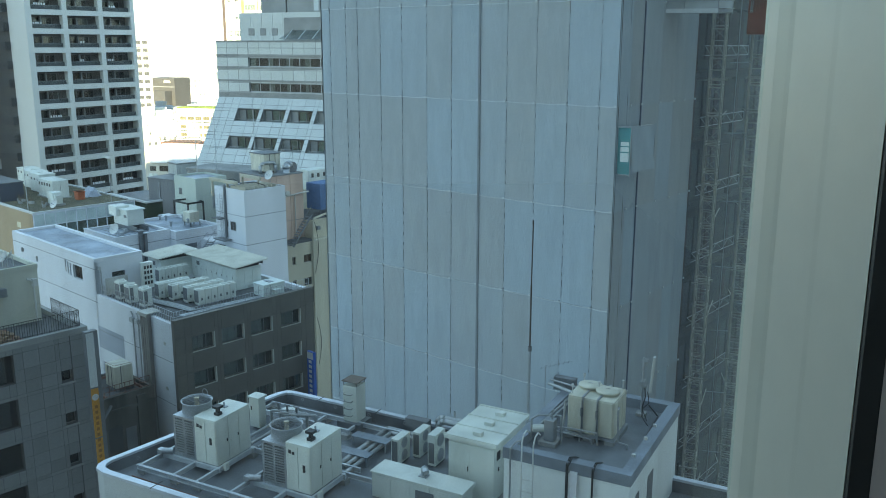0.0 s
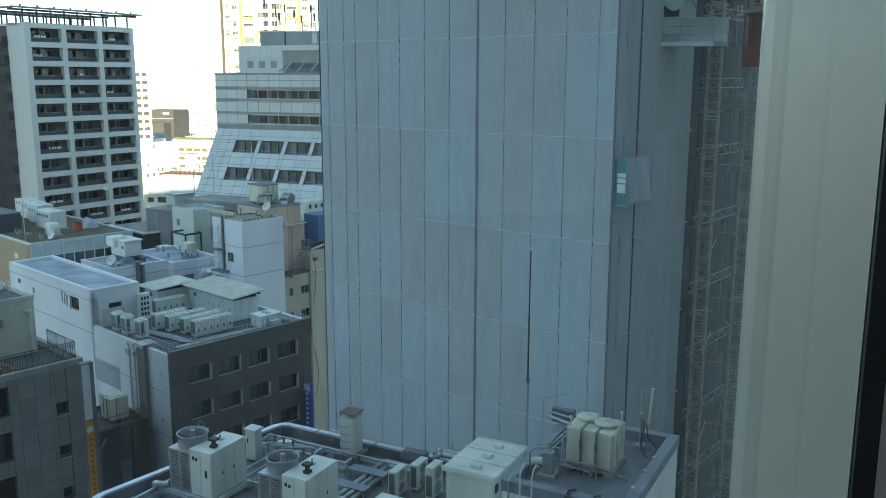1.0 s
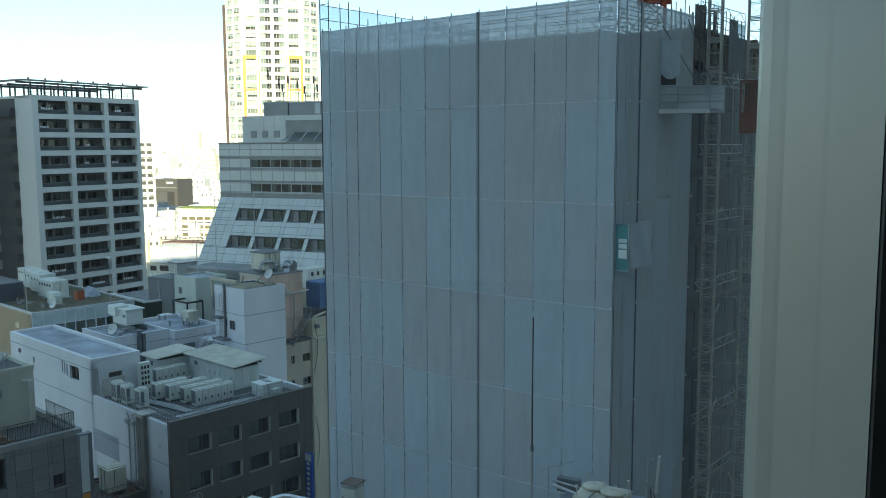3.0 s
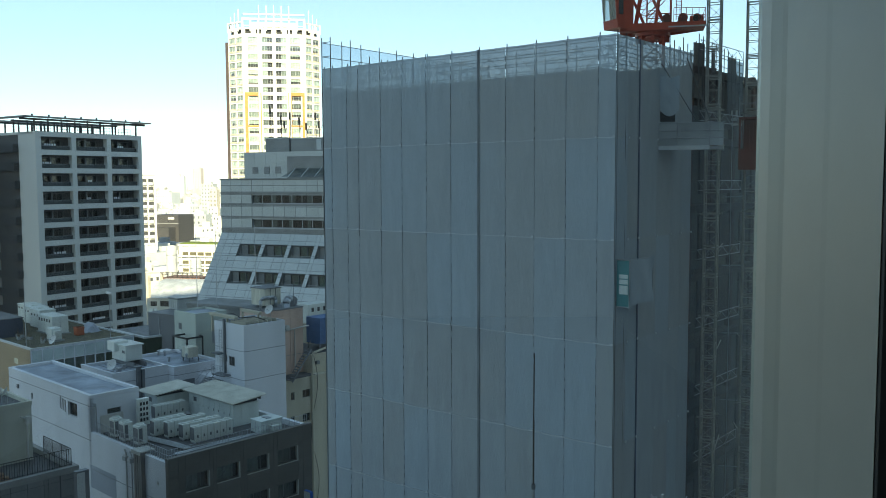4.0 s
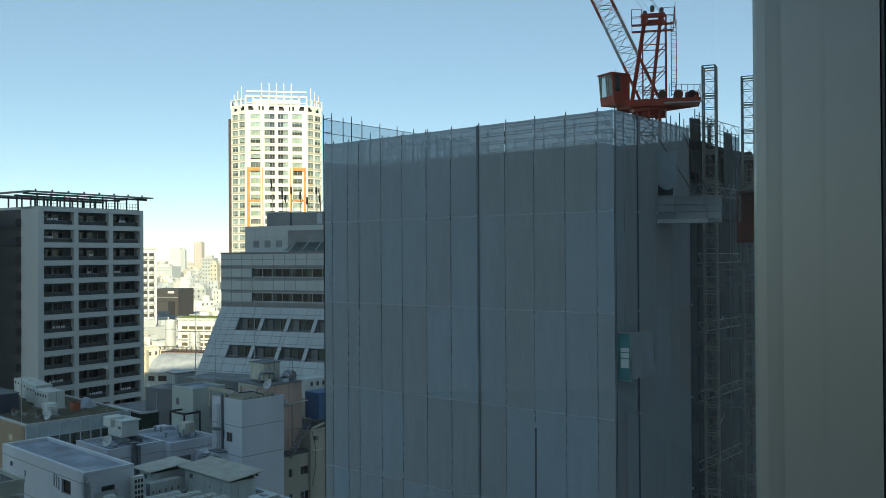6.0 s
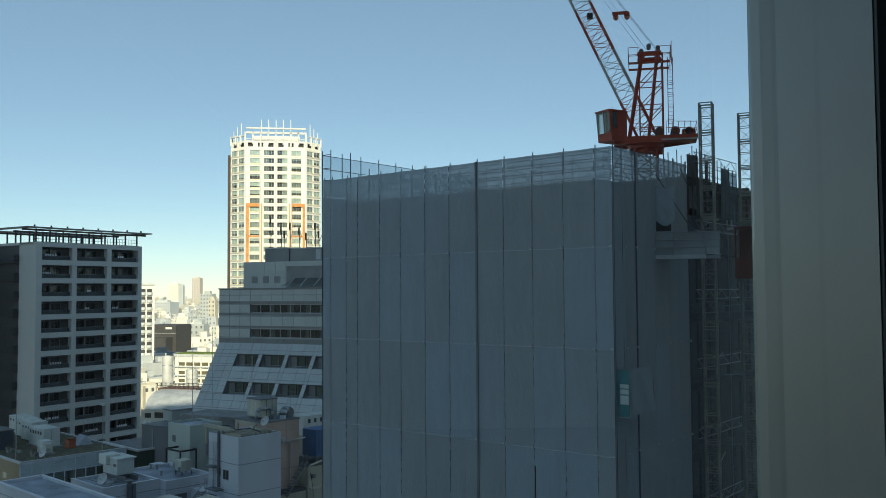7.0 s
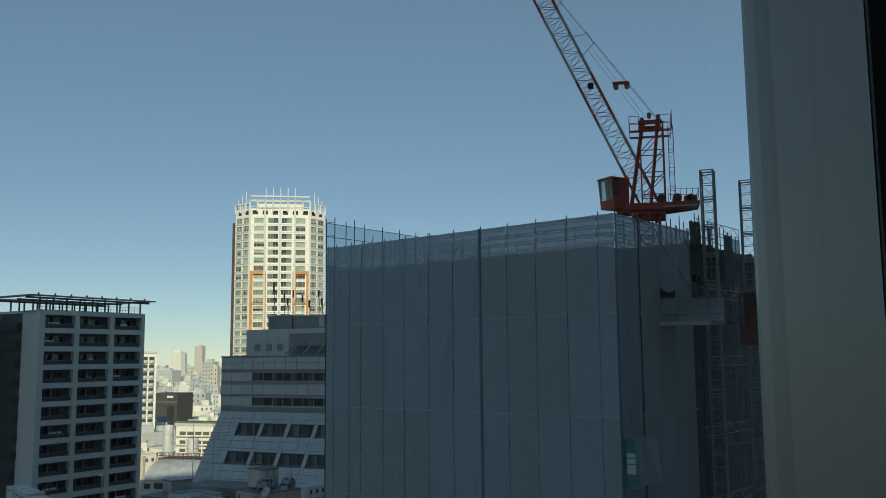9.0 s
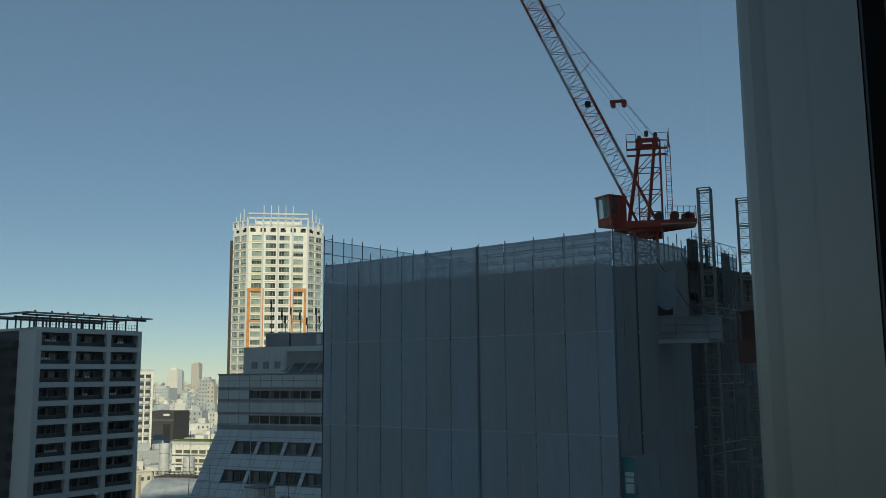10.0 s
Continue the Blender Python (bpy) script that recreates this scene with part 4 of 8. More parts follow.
shaft = thing("vent_shaft", on(N_SITE, 4.3, -1.1, NR + 0.02), "white square vent shaft with rungs and a rusty cap", "vent")
part("shaft", Geo().box(0.03, 0.75, 0.0, 0.75, 0.4, 2.1, 0.015), PANEL_WHITE, shaft)
part("plinth", Geo().box(-0.2, 1.0, -0.2, 0.85, 0, 0.4), ROOF_GREY, shaft)
part("cap", Geo().box(-0.02, 0.8, -0.02, 0.8, 2.28, 2.32), mat("rusty_sheet", (0.16, 0.12, 0.10), 0.8), shaft, "rusty sheet cap")
for x, y in ((0.05, 0.05), (0.73, 0.05), (0.05, 0.73), (0.73, 0.73)):
    part("cap_post", Geo().bar((x, y, 2.1), (x, y, 2.29), 0.02), DULL_STEEL, shaft)
for i in range(4):
    part("rung", Geo().tube([(0.12, 0, 0.72 + i * 0.34), (0.14, -0.12, 0.69 + i * 0.34), (0.52, -0.12, 0.69 + i * 0.34), (0.54, 0, 0.72 + i * 0.34)], 0.016, 5), DULL_STEEL, shaft)

pipes = thing("roof_pipes", on(N_SITE, 0, 0, NR + 0.02), "lagged silver pipes running over the roof", "pipework")
for i, (pts, r) in enumerate((
        ([(6.55, -4.6, 0.3), (6.5, -0.75, 0.3), (8.3, -0.75, 0.3)], 0.12),
        ([(6.85, -4.8, 0.3), (6.85, -1.1, 0.3), (8.6, -1.1, 0.3)], 0.1),
        ([(7.2, -6.9, 0.3), (7.15, -1.5, 0.3), (8.0, -1.5, 0.3)], 0.09),
        ([(8.55, 0.1, 0.2), (8.55, 0.1, 0.75), (8.75, 0.05, 0.98), (9.0, 0.0, 1.02), (11.0, 0.0, 1.02)], 0.13),
        ([(8.85, -0.35, 0.2), (8.85, -0.35, 0.8), (9.0, -0.38, 1.0), (9.2, -0.4, 1.05), (11.2, -0.4, 1.05)], 0.13),
        ([(9.35, 0.2, 0.5), (9.35, 0.2, 1.35)], 0.05))):
    part("pipe", Geo().tube(pts, r, 12), LAGGING, pipes, smooth=True)
for y in (-3.9, -2.4):
    part("pipe_bridge", Geo().box(5.6, 7.4, y, y + 0.55, 0.42, 0.45).box(5.65, 5.72, y, y + 0.06, 0, 0.42).box(7.3, 7.37, y, y + 0.06, 0, 0.42), KERB, pipes, "blue-grey step plate")
part("meter_box", Geo().box(7.3, 8.4, -0.62, -0.2, 0.55, 0.95, 0.02), DULL_STEEL, pipes, "dark valve housing")


def outdoor_unit(at, w, d, h, label, group, fans=2, up=False):
    t = thing("air_conditioner", at, label, "air conditioner", group)
    part("case", Geo().box(0, w, 0, d, 0.08, h, 0.02), IVORY, t)
    part("foot", Geo().box(0.05, w - 0.05, 0.05, 0.12, 0, 0.08).box(0.05, w - 0.05, d - 0.12, d - 0.05, 0, 0.08), DULL_STEEL, t)
    for i in range(fans):
        if up:
            part("fan_ring", Geo().lathe([(0.26, h), (0.26, h + 0.1), (0.22, h + 0.1), (0.2, h + 0.02), (0, h + 0.02)], w * (i + 0.5) / fans, d / 2, 16), DULL_STEEL, t)
        else:
            z = 0.1 + (h - 0.1) * (i + 0.5) / fans
            part("fan_grille", Geo().bar((w / 2, -0.02, z), (w / 2, 0.01, z), min(w, (h - 0.1) / fans) * 0.42, 20), GALV, t)
    return t


SMALL = "ivory outdoor air conditioner standing on the grey roof"
for i, (x, y, deg) in enumerate(((8.5, -3.2, 90), (8.95, -2.2, 90), (9.9, -2.6, 90))):
    t = outdoor_unit(on(N_SITE, x, y, NR + 0.02, deg), 0.95 if i < 2 else 0.9, 0.36, 1.2 if i < 2 else 1.45, SMALL, "roof air conditioners")
    part("side_grille", Geo().box(-0.012, 0.0, 0.05, 0.31, 0.2, 1.1), DULL_STEEL, t, "dark side grille")

# white switch cabinet with three hoods
sw = thing("switch_cabinet", on(N_SITE, 11.3, -4.3, NR + 0.02), "white walk-in electrical cabinet with three small roof hoods", "cabinet")
part("body", Geo().box(0.08, 2.0, 0.05, 3.05, 0.15, 2.42, 0.01), PANEL_WHITE, sw)
part("plinth", Geo().box(0.0, 2.1, 0, 3.1, 0, 0.15), CONCRETE, sw)
part("roof_panel", Geo().box(-0.06, 2.14, -0.08, 3.16, 2.42, 2.56, 0.02), PANEL_WHITE, sw)
for i in range(4):
    part("roof_rib", Geo().box(-0.06, 2.14, -0.06 + i * 1.04, 0.0 + i * 1.04, 2.56, 2.61), PANEL_WHITE, sw)
for i in range(3):
    part("hood", Geo().box(0.95, 1.32, 0.35 + i * 1.03, 0.62 + i * 1.03, 2.56, 2.72, 0.02), IVORY, sw)
    part("window_slot", Geo().box(2.0, 2.012, 0.3 + i * 1.0, 0.62 + i * 1.0, 1.75, 2.1), BLACK, sw)
    part("door", Geo().box(2.0, 2.008, 0.1 + i * 1.0, 0.98 + i * 1.0, 0.25, 1.65), PANEL_WHITE, sw)
part("door", Geo().box(0.12, 1.0, 0.035, 0.05, 0.25, 2.3), PANEL_WHITE, sw)
part("door", Geo().box(1.04, 1.95, 0.035, 0.05, 0.25, 2.3), PANEL_WHITE, sw)
part("latch", Geo().box(0.9, 0.94, 0.02, 0.035, 1.2, 1.4).box(2.012, 2.03, 0.4, 0.5, 1.3, 1.45), BLACK, sw)
# low cabinet in front
lo = thing("low_cabinet", on(N_SITE, 8.75, -5.75, NR + 0.02), "low cream steel equipment cabinet with a louvred side", "cabinet")
part("body", Geo().box(0.05, 3.9, 0.04, 1.05, 0, 1.0, 0.01), IVORY, lo)
part("top", Geo().prism([(0, 0), (3.95, 0), (3.95, 1.1), (0, 1.1)], 1.0, 1.06), IVORY, lo)
for x in (0.1, 0.95, 1.8, 2.8):
    part("side_panel", Geo().box(x, x + 0.8, 0.02, 0.04, 0.1, 0.9), IVORY, lo)
part("louvre_panel", Geo().box(2.0, 2.78, 0.005, 0.02, 0.15, 0.75), DULL_STEEL, lo, "grey louvre panel")
part("cowl", Geo().tube([(2.05, 0.6, 1.06), (2.05, 0.6, 1.3), (2.1, 0.52, 1.42), (2.2, 0.42, 1.46), (2.32, 0.3, 1.4)], 0.12, 10).box(1.88, 2.22, 0.45, 0.75, 1.06, 1.1), GALV, lo, "galvanised gooseneck cowl")
part("lip", Geo().box(3.95, 3.99, 0, 1.1, 0.9, 1.06), IVORY, lo)

# lift house with its kerb, ladder, cables
lh = thing("lift_house", on(N_SITE, 0, 0, NR), "white rendered lift house with a flat kerbed roof", "roof house")
LT = 31.1 - NR
part("body", Geo().box(14.57, 19.0, -6.2, 0.4, 0, LT), mat("lift_house_paint", (0.80, 0.82, 0.80), 0.7, stain=0.15, stain_size=2, streak=True), lh)
part("roof_deck", Geo().box(14.9, 18.65, -5.85, 0.05, LT, LT + 0.02), ROOF_GREY, lh, "dark grey roof membrane")
g = Geo()
for b in ((14.53, 19.04, -6.24, -5.85), (14.53, 19.04, 0.05, 0.44), (14.53, 14.9, -5.85, 0.05), (18.65, 19.04, -5.85, 0.05)):
    g.box(*b, LT, LT + 0.4)
part("kerb", g, KERB, lh, "blue-grey painted kerb")
part("vent_grille", Geo().box(16.2, 16.55, -6.225, -6.2, LT - 1.7, LT - 1.3), IVORY, lh)
for i in range(7):
    part("grille_slat", Geo().box(16.22, 16.53, -6.24, -6.225, LT - 1.68 + i * 0.055, LT - 1.65 + i * 0.055), IVORY, lh)
for y0, y1 in ((-3.9, -3.2), (-5.4, -5.0)):
    part("side_window", Geo().box(19.0, 19.02, y0, y1, LT - 1.9, LT - 0.7), DULL_STEEL, lh)
part("duct_cover", Geo().box(17.0, 17.25, -6.32, -6.2, 0, LT + 0.1), WHITE_WALL, lh)
g = Geo()
for x in (15.3, 15.72):
    g.tube([(x, -6.4, -1.0), (x, -6.4, LT + 0.75), (x + 0.02, -6.3, LT + 1.05), (x + 0.02, -6.05, LT + 1.1), (x + 0.02, -5.85, LT + 0.95)], 0.028, 8)
for i in range(8):
    g.bar((15.3, -6.4, -0.5 + i * 0.45), (15.72, -6.4, -0.5 + i * 0.45), 0.016, 6)
lad = thing("roof_ladder", on(N_SITE, 0, 0, NR), "pale steel cat ladder hooked over the lift house kerb", "ladder")
part("rails_and_rungs", g, CRANE_WHITE, lad)
g = Geo().tube([(14.85, -6.32, -1), (14.85, -6.32, LT + 0.45), (14.95, -6.1, LT + 0.62), (15.1, -5.8, LT + 0.6)], 0.035, 8)
part("conduit", g, LAGGING, lh)
for x, n in ((16.85, 3), (17.75, 2)):
    for i in range(n):
        o = i * 0.05
        part("cable", Geo().tube([(x + o, -6.26 - o, -1.0), (x + o, -6.26 - o, LT + 0.3), (x + 0.05 + o, -6.1, LT + 0.5), (x + 0.15 + o, -5.8, LT + 0.42)], 0.02, 6), WIRE_BLACK, lh)
part("cable_loop", Geo().tube([(16.5 + 0.35 * math.cos(a * math.tau / 16), -6.26, LT - 1.55 + 0.4 * math.sin(a * math.tau / 16)) for a in range(17)], 0.022, 6)
     .tube([(16.5 + 0.28 * math.cos(a * math.tau / 16), -6.28, LT - 1.6 + 0.33 * math.sin(a * math.tau / 16)) for a in range(17)], 0.022, 6), WIRE_BLACK, lh)
part("cable", Geo().tube([(18.5, -5.6, LT + 0.05), (18.5, -3.0, LT + 0.05), (18.4, -0.4, LT + 0.06), (18.0, -0.3, LT + 0.4)], 0.03, 6), WIRE_BLACK, lh)
for y in (-4.9, -3.4, -2.2):
    part("cable_clip", Geo().box(18.66, 18.78, y, y + 0.1, LT + 0.4, LT + 0.5), CRANE_WHITE, lh)

# panelled water tank on its frame
wt = thing("water_tank", on(N_SITE, 15.9, -3.6, 31.05) @ Matrix.Diagonal((1.1, 1, 0.84, 1)), "cream panelled plastic water tank with two round lids", "water tank")
part("plinth", Geo().box(-0.1, 0.25, -0.1, 1.6, 0, 0.25).box(0.6, 0.95, -0.1, 1.6, 0, 0.25).box(1.3, 1.62, -0.1, 1.6, 0, 0.25), CONCRETE, wt)
part("skid", Geo().box(-0.08, 1.62, -0.08, 1.58, 0.25, 0.36), GALV, wt)
body = part("body", Geo().box(0, 1.54, 0, 1.5, 0.36, 2.0, 0.03), TANK, wt)
for i in range(3):
    part("panel", Geo().box(0.03 + i * 0.505, 0.50 + i * 0.505, -0.03, 0.0, 0.42, 1.94, 0.012), TANK, body)
    part("panel", Geo().box(1.54, 1.57, 0.03 + i * 0.49, 0.48 + i * 0.49, 0.42, 1.94, 0.012), TANK, body)
for x in (0.515, 1.02):
    part("stiffener", Geo().box(x - 0.03, x + 0.03, -0.09, -0.03, 0.36, 2.05).box(x - 0.03, x + 0.03, -0.05, 1.5, 2.0, 2.06), GALV, wt)
    part("turnbuckle", Geo().bar((x, -0.12, 1.2), (x, -0.12, 1.55), 0.05, 8).bar((x, -0.11, 0.5), (x, -0.11, 1.9), 0.018, 6), DULL_STEEL, wt)
for x, y in ((0.45, 1.0), (1.12, 0.75)):
    lid = part("lid", Geo().lathe([(0.36, 2.0), (0.36, 2.1), (0.4, 2.1), (0.4, 2.16), (0.3, 2.2), (0.0, 2.22)], x, y, 24), TANK, wt, "domed round lid", smooth=True)
    part("lid_handle", Geo().box(x - 0.08, x + 0.08, y - 0.02, y + 0.02, 2.21, 2.26), CRANE_WHITE, lid)
for x, y in ((0.08, 0.2), (0.78, 0.9), (1.45, 1.42), (0.1, 1.42)):
    part("vent", Geo().bar((x, y, 2.0), (x, y, 2.32), 0.025, 8).bar((x, y, 2.32), (x, y, 2.42), 0.05, 8), CRANE_WHITE, wt)
for pts in ([(1.66, 0.2, 1.75), (1.72, -0.1, 1.75), (1.75, -0.1, 0.35), (2.05, -0.05, 0.28), (2.05, -0.05, 0.0)],
            [(-0.12, 0.1, 1.7), (-0.12, -0.1, 0.3), (0.9, -0.25, 0.3), (0.95, -0.25, 0.0)],
            [(0.5, -0.2, 0.0), (0.5, -0.2, 0.3), (0.2, -0.3, 0.35), (-0.7, -0.3, 0.42)],
            [(1.1, -0.22, 0.0), (1.1, -0.22, 0.62), (0.2, -0.26, 0.62), (-0.9, -0.5, 0.6)]):
    part("pipe", Geo().tube(pts, 0.035, 8), LAGGING, wt)
pm = thing("pump", on(N_SITE, 15.45, -4.6, 31.12), "grey booster pump with valves on a small plinth", "pump")
part("plinth", Geo().box(-0.2, 0.45, -0.2, 0.5, 0, 0.15), CONCRETE, pm)
part("body", Geo().box(-0.05, 0.32, -0.05, 0.3, 0.15, 0.95, 0.03), GALV, pm)
part("motor", Geo().bar((-0.45, -0.1, 0.55), (-0.05, 0.1, 0.55), 0.14, 12), IVORY, pm)
part("pipe", Geo().tube([(-0.5, -0.1, 0.2), (-0.5, -0.1, 0.9), (-0.3, 0.0, 1.05), (0.1, 0.1, 1.1)], 0.04, 8).tube([(0.2, 0.1, 0.95), (0.2, 0.1, 1.3), (0.35, 0.1, 1.3)], 0.03, 8).tube([(0.5, 0.2, 0.0), (0.5, 0.2, 1.1), (0.3, 0.2, 1.1)], 0.03, 8), LAGGING, pm)
gp = thing("drain_pipes", on(N_SITE, 14.4, -2.6, 31.5), "pale pipes crossing the lift house kerb", "pipework")
part("pipe", Geo().tube([(-0.4, 2.0, 0.25), (0.9, 1.5, 0.25), (0.95, 1.4, 0.0)], 0.06, 8).tube([(-0.4, 2.2, 0.35), (1.2, 1.8, 0.35), (1.25, 1.6, 0.0)], 0.04, 8)
     .tube([(0.6, -1.5, 0.05), (0.7, 1.4, 0.05)], 0.04, 8).tube([(0.75, -1.5, 0.05), (0.85, 1.4, 0.05)], 0.03, 8), LAGGING, gp)
part("gutter", Geo().box(-0.3, 0.6, 2.3, 2.6, -0.1, 0.45), ROOF_GREY, gp, "grey roof edge box")
an = thing("phone_antenna", on(N_SITE, 17.78, -0.5, 31.12), "white panel antenna on a grey steel pole", "antenna")
part("pole", Geo().bar((0, 0, 0), (0, 0, 2.35), 0.05, 10), GALV, an)
part("clamp", Geo().box(-0.05, 0.2, -0.05, 0.05, 2.2, 2.3).box(-0.05, 0.16, -0.05, 0.05, 1.15, 1.25).box(-0.1, 0.1, -0.12, 0.05, 1.25, 1.4), GALV, an)
part("panel", Geo().prism([(0.18, -0.08), (0.25, -0.08), (0.28, 0.0), (0.25, 0.08), (0.18, 0.08)], 1.0, 2.45), CRANE_WHITE, an, at=Matrix.Rotation(radians(4), 4, "Y"))
part("cable", Geo().tube([(0.1, -0.05, 1.15), (0.15, -0.12, 0.8), (0.05, -0.1, 0.4), (0.1, -0.25, 0.05), (0.5, -0.9, 0.03)], 0.025, 6).tube([(0.2, 0, 1.0), (0.3, -0.1, 0.6), (0.05, -0.1, 0.3), (0.35, -0.5, 0.03)], 0.02, 6), WIRE_BLACK, an)
part("base", Geo().box(-0.18, 0.18, -0.18, 0.18, 0, 0.12), CONCRETE, an)
tv = thing("tv_antenna", on(N_SITE, 13.55, 0.2, NR + 0.02), "thin grey television antenna on a pole", "antenna")
part("pole", Geo().bar((0, 0, 0), (0, 0, 4.25), 0.02, 6), GALV, tv)
part("boom", Geo().bar((-0.25, 0, 4.05), (1.0, 0.3, 4.5), 0.012, 5), GALV, tv)
for i in range(7):
    p = Vector((-0.2 + i * 0.18, 0.02 + i * 0.044, 4.07 + i * 0.064))
    part("element", Geo().bar(p + Vector((-0.05, 0.2, 0)), p + Vector((0.05, -0.2, 0)), 0.007, 4), GALV, tv)
lp = thing("lightning_pole", on(N_SITE, 13.08, -0.42, NR), "tall thin brown lightning pole behind the switch cabinet", "pole")
POLE = mat("brown_pole", (0.07, 0.055, 0.05), 0.6)
part("lower_pole", Geo().bar((0, 0, 0), (0, 0, 5.1), 0.055, 10), GALV, lp)
part("collar", Geo().bar((0, 0, 5.0), (0, 0, 5.2), 0.08, 10), DULL_STEEL, lp)
part("upper_pole", Geo().bar((0, 0, 5.2), (0, 0, 7.75), 0.036, 8), POLE, lp)
part("rod", Geo().bar((0, 0, 7.75), (0.02, 0, 10.4), 0.026, 8), POLE, lp)
low = thing("street_house", site(10.2, 28.5, -28), "low grey house roof with a rounded white edge", "building")
part("body", Geo().box(0, 6, 0, 8, 0, 26.5), WHITE_WALL, low)
part("edge", Geo().box(-0.1, 6.1, -0.1, 8.1, 26.5, 27.0, 0.12), PARAPET, low)


# ---- helpers for facades ----
def window(parent, m, x0, x1, z0, z1, depth=0.14, lights=2, frame_mat=DULL_STEEL, glass=SHADE_GLASS, curtain=None, bar=0.05):
    """A window set into an opening of a wall made by Geo.wall with the matrix m."""
    g = Geo()
    w = x1 - x0
    for b in ((x0, x0 + bar, z0, z1), (x1 - bar, x1, z0, z1), (x0 + bar, x1 - bar, z0, z0 + bar), (x0 + bar, x1 - bar, z1 - bar, z1)):
        g.box(b[0], b[1], depth, depth + 0.06, b[2], b[3])
    for i in range(1, lights):
        x = x0 + w * i / lights
        g.box(x - bar / 2, x + bar / 2, depth, depth + 0.06, z0 + bar, z1 - bar)
    fr = part("window", g, frame_mat, parent, at=m)
    part("pane", Geo().box(x0 + bar, x1 - bar, depth + 0.02, depth + 0.03, z0 + bar, z1 - bar), glass, fr)
    if curtain:
        gc = Geo()
        for c0, c1 in curtain:
            n = max(3, int((c1 - c0) * w / 0.12))
            pts = [(x0 + w * (c0 + (c1 - c0) * i / n), depth + 0.16 + 0.03 * (i % 2)) for i in range(n + 1)]
            for p, q in zip(pts, pts[1:]):
                gc.poly([(p[0], p[1], z0), (q[0], q[1], z0), (q[0], q[1], z1), (p[0], p[1], z1)])
        part("curtain", gc, CURTAIN, fr)
    return fr


def clad(parent, m, xs, zs, holes, material, name="panel", gap=0.02, proud=0.03):
    """Facade panels with open joints on a wall, left out over its openings."""
    xs = sorted({*xs, *(h[i] for h in holes for i in (0, 1))})
    zs = sorted({*zs, *(h[i] for h in holes for i in (2, 3))})
    shared = {}
    for a, b in zip(xs, xs[1:]):
        for c, d in zip(zs, zs[1:]):
            if b - a < 0.08 or d - c < 0.08 or any(h[0] < (a + b) / 2 < h[1] and h[2] < (c + d) / 2 < h[3] for h in holes):
                continue
            key = (round(b - a, 3), round(d - c, 3))
            if key not in shared:
                shared[key] = Geo().box(gap / 2, b - a - gap / 2, -proud, 0.0, gap / 2, d - c - gap / 2).mesh(name, material)
            part(name, shared[key], material, parent, at=m @ Matrix.Translation((a, 0, c)))


def flat_roof(parent, x0, x1, y0, y1, z, h, deck, upstand, w=0.3):
    part("roof_deck", Geo().box(x0 + w, x1 - w, y0 + w, y1 - w, z, z + 0.02), deck, parent)
    g = Geo()
    for b in ((x0, x1, y0, y0 + w), (x0, x1, y1 - w, y1), (x0, x0 + w, y0 + w, y1 - w), (x1 - w, x1, y0 + w, y1 - w)):
        g.box(*b, z, z + h)
    part("parapet", g, upstand, parent)


def railing(parent, pts, h=1.1, step=0.15, material=GALV, rails=(1.0,), r=0.012, post=1.5):
    """Upright bars between rails along a line of points."""
    g = Geo()
    for p, q in zip(pts, pts[1:]):
        p, q = Vector(p), Vector(q)
        for k in (*rails, 0.08):
            g.bar(p + Vector((0, 0, h * k)), q + Vector((0, 0, h * k)), r * 1.6, 4)
        n = max(1, round((q - p).length / step))
        for i in range(n + 1):
            e = p.lerp(q, i / n)
            g.bar(e, e + Vector((0, 0, h)), r * (1.7 if i % max(1, round(post / step)) == 0 else 1), 4)
    return part("railing", g, material, parent)


def dish(at, label, r=0.45):
    t = thing("satellite_dish", at, label, "dish antenna", "satellite dishes")
    prof = [(r * k / 5, 0.35 * r * (k / 5) ** 2) for k in range(6)]
    part("reflector", Geo().lathe(prof, n=18), CRANE_WHITE, t, at=pose(0, 0, 0.75, 60, 0, 0), smooth=True)
    part("mast", Geo().bar((0, 0.08, 0), (0, 0.08, 0.8), 0.03, 6), GALV, t)
    part("feed_arm", Geo().bar((0, 0, 0.6), (0, -0.42, 0.85), 0.015, 5).bar((0, -0.38, 0.85), (0, -0.48, 0.9), 0.045, 6), DULL_STEEL, t)
    return t


# ---- brown office with white side wall ----
Z23 = 23.0
brown = thing("brown_office", M_SITE, "brown tiled office block with white side walls and roof plant", "building")
FRONT = pose(0, 0, 0, 0, 0, 90)
holes = [(y0, y1, z, z + 1.3) for y0, y1 in ((1.55, 3.75), (4.43, 6.71), (7.4, 9.7), (10.6, 12.85)) for z in [20.02 - 3.15 * i for i in range(6)]]
part("front_wall", Geo().wall(14.4, 0.5, Z23, 0.4, holes, FRONT), BROWN_TILE, brown, "dark brown tiled front")
BROWN_PANEL = mat("brown_tile_panel", (0.12, 0.112, 0.10), 0.55, stain=0.2, stain_size=1.5, vary=0.1)
clad(brown, FRONT, [0, 0.9, 4.1, 7.05, 10.15, 13.4, 14.4], [0.5] + [18.4 - 3.15 * i for i in range(5)][::-1] + [21.6, Z23], holes, BROWN_PANEL, "tile_panel", 0.03, 0.02)
SILL = mat("pale_sill", (0.48, 0.47, 0.43), 0.7)
rnd = random.Random(3)
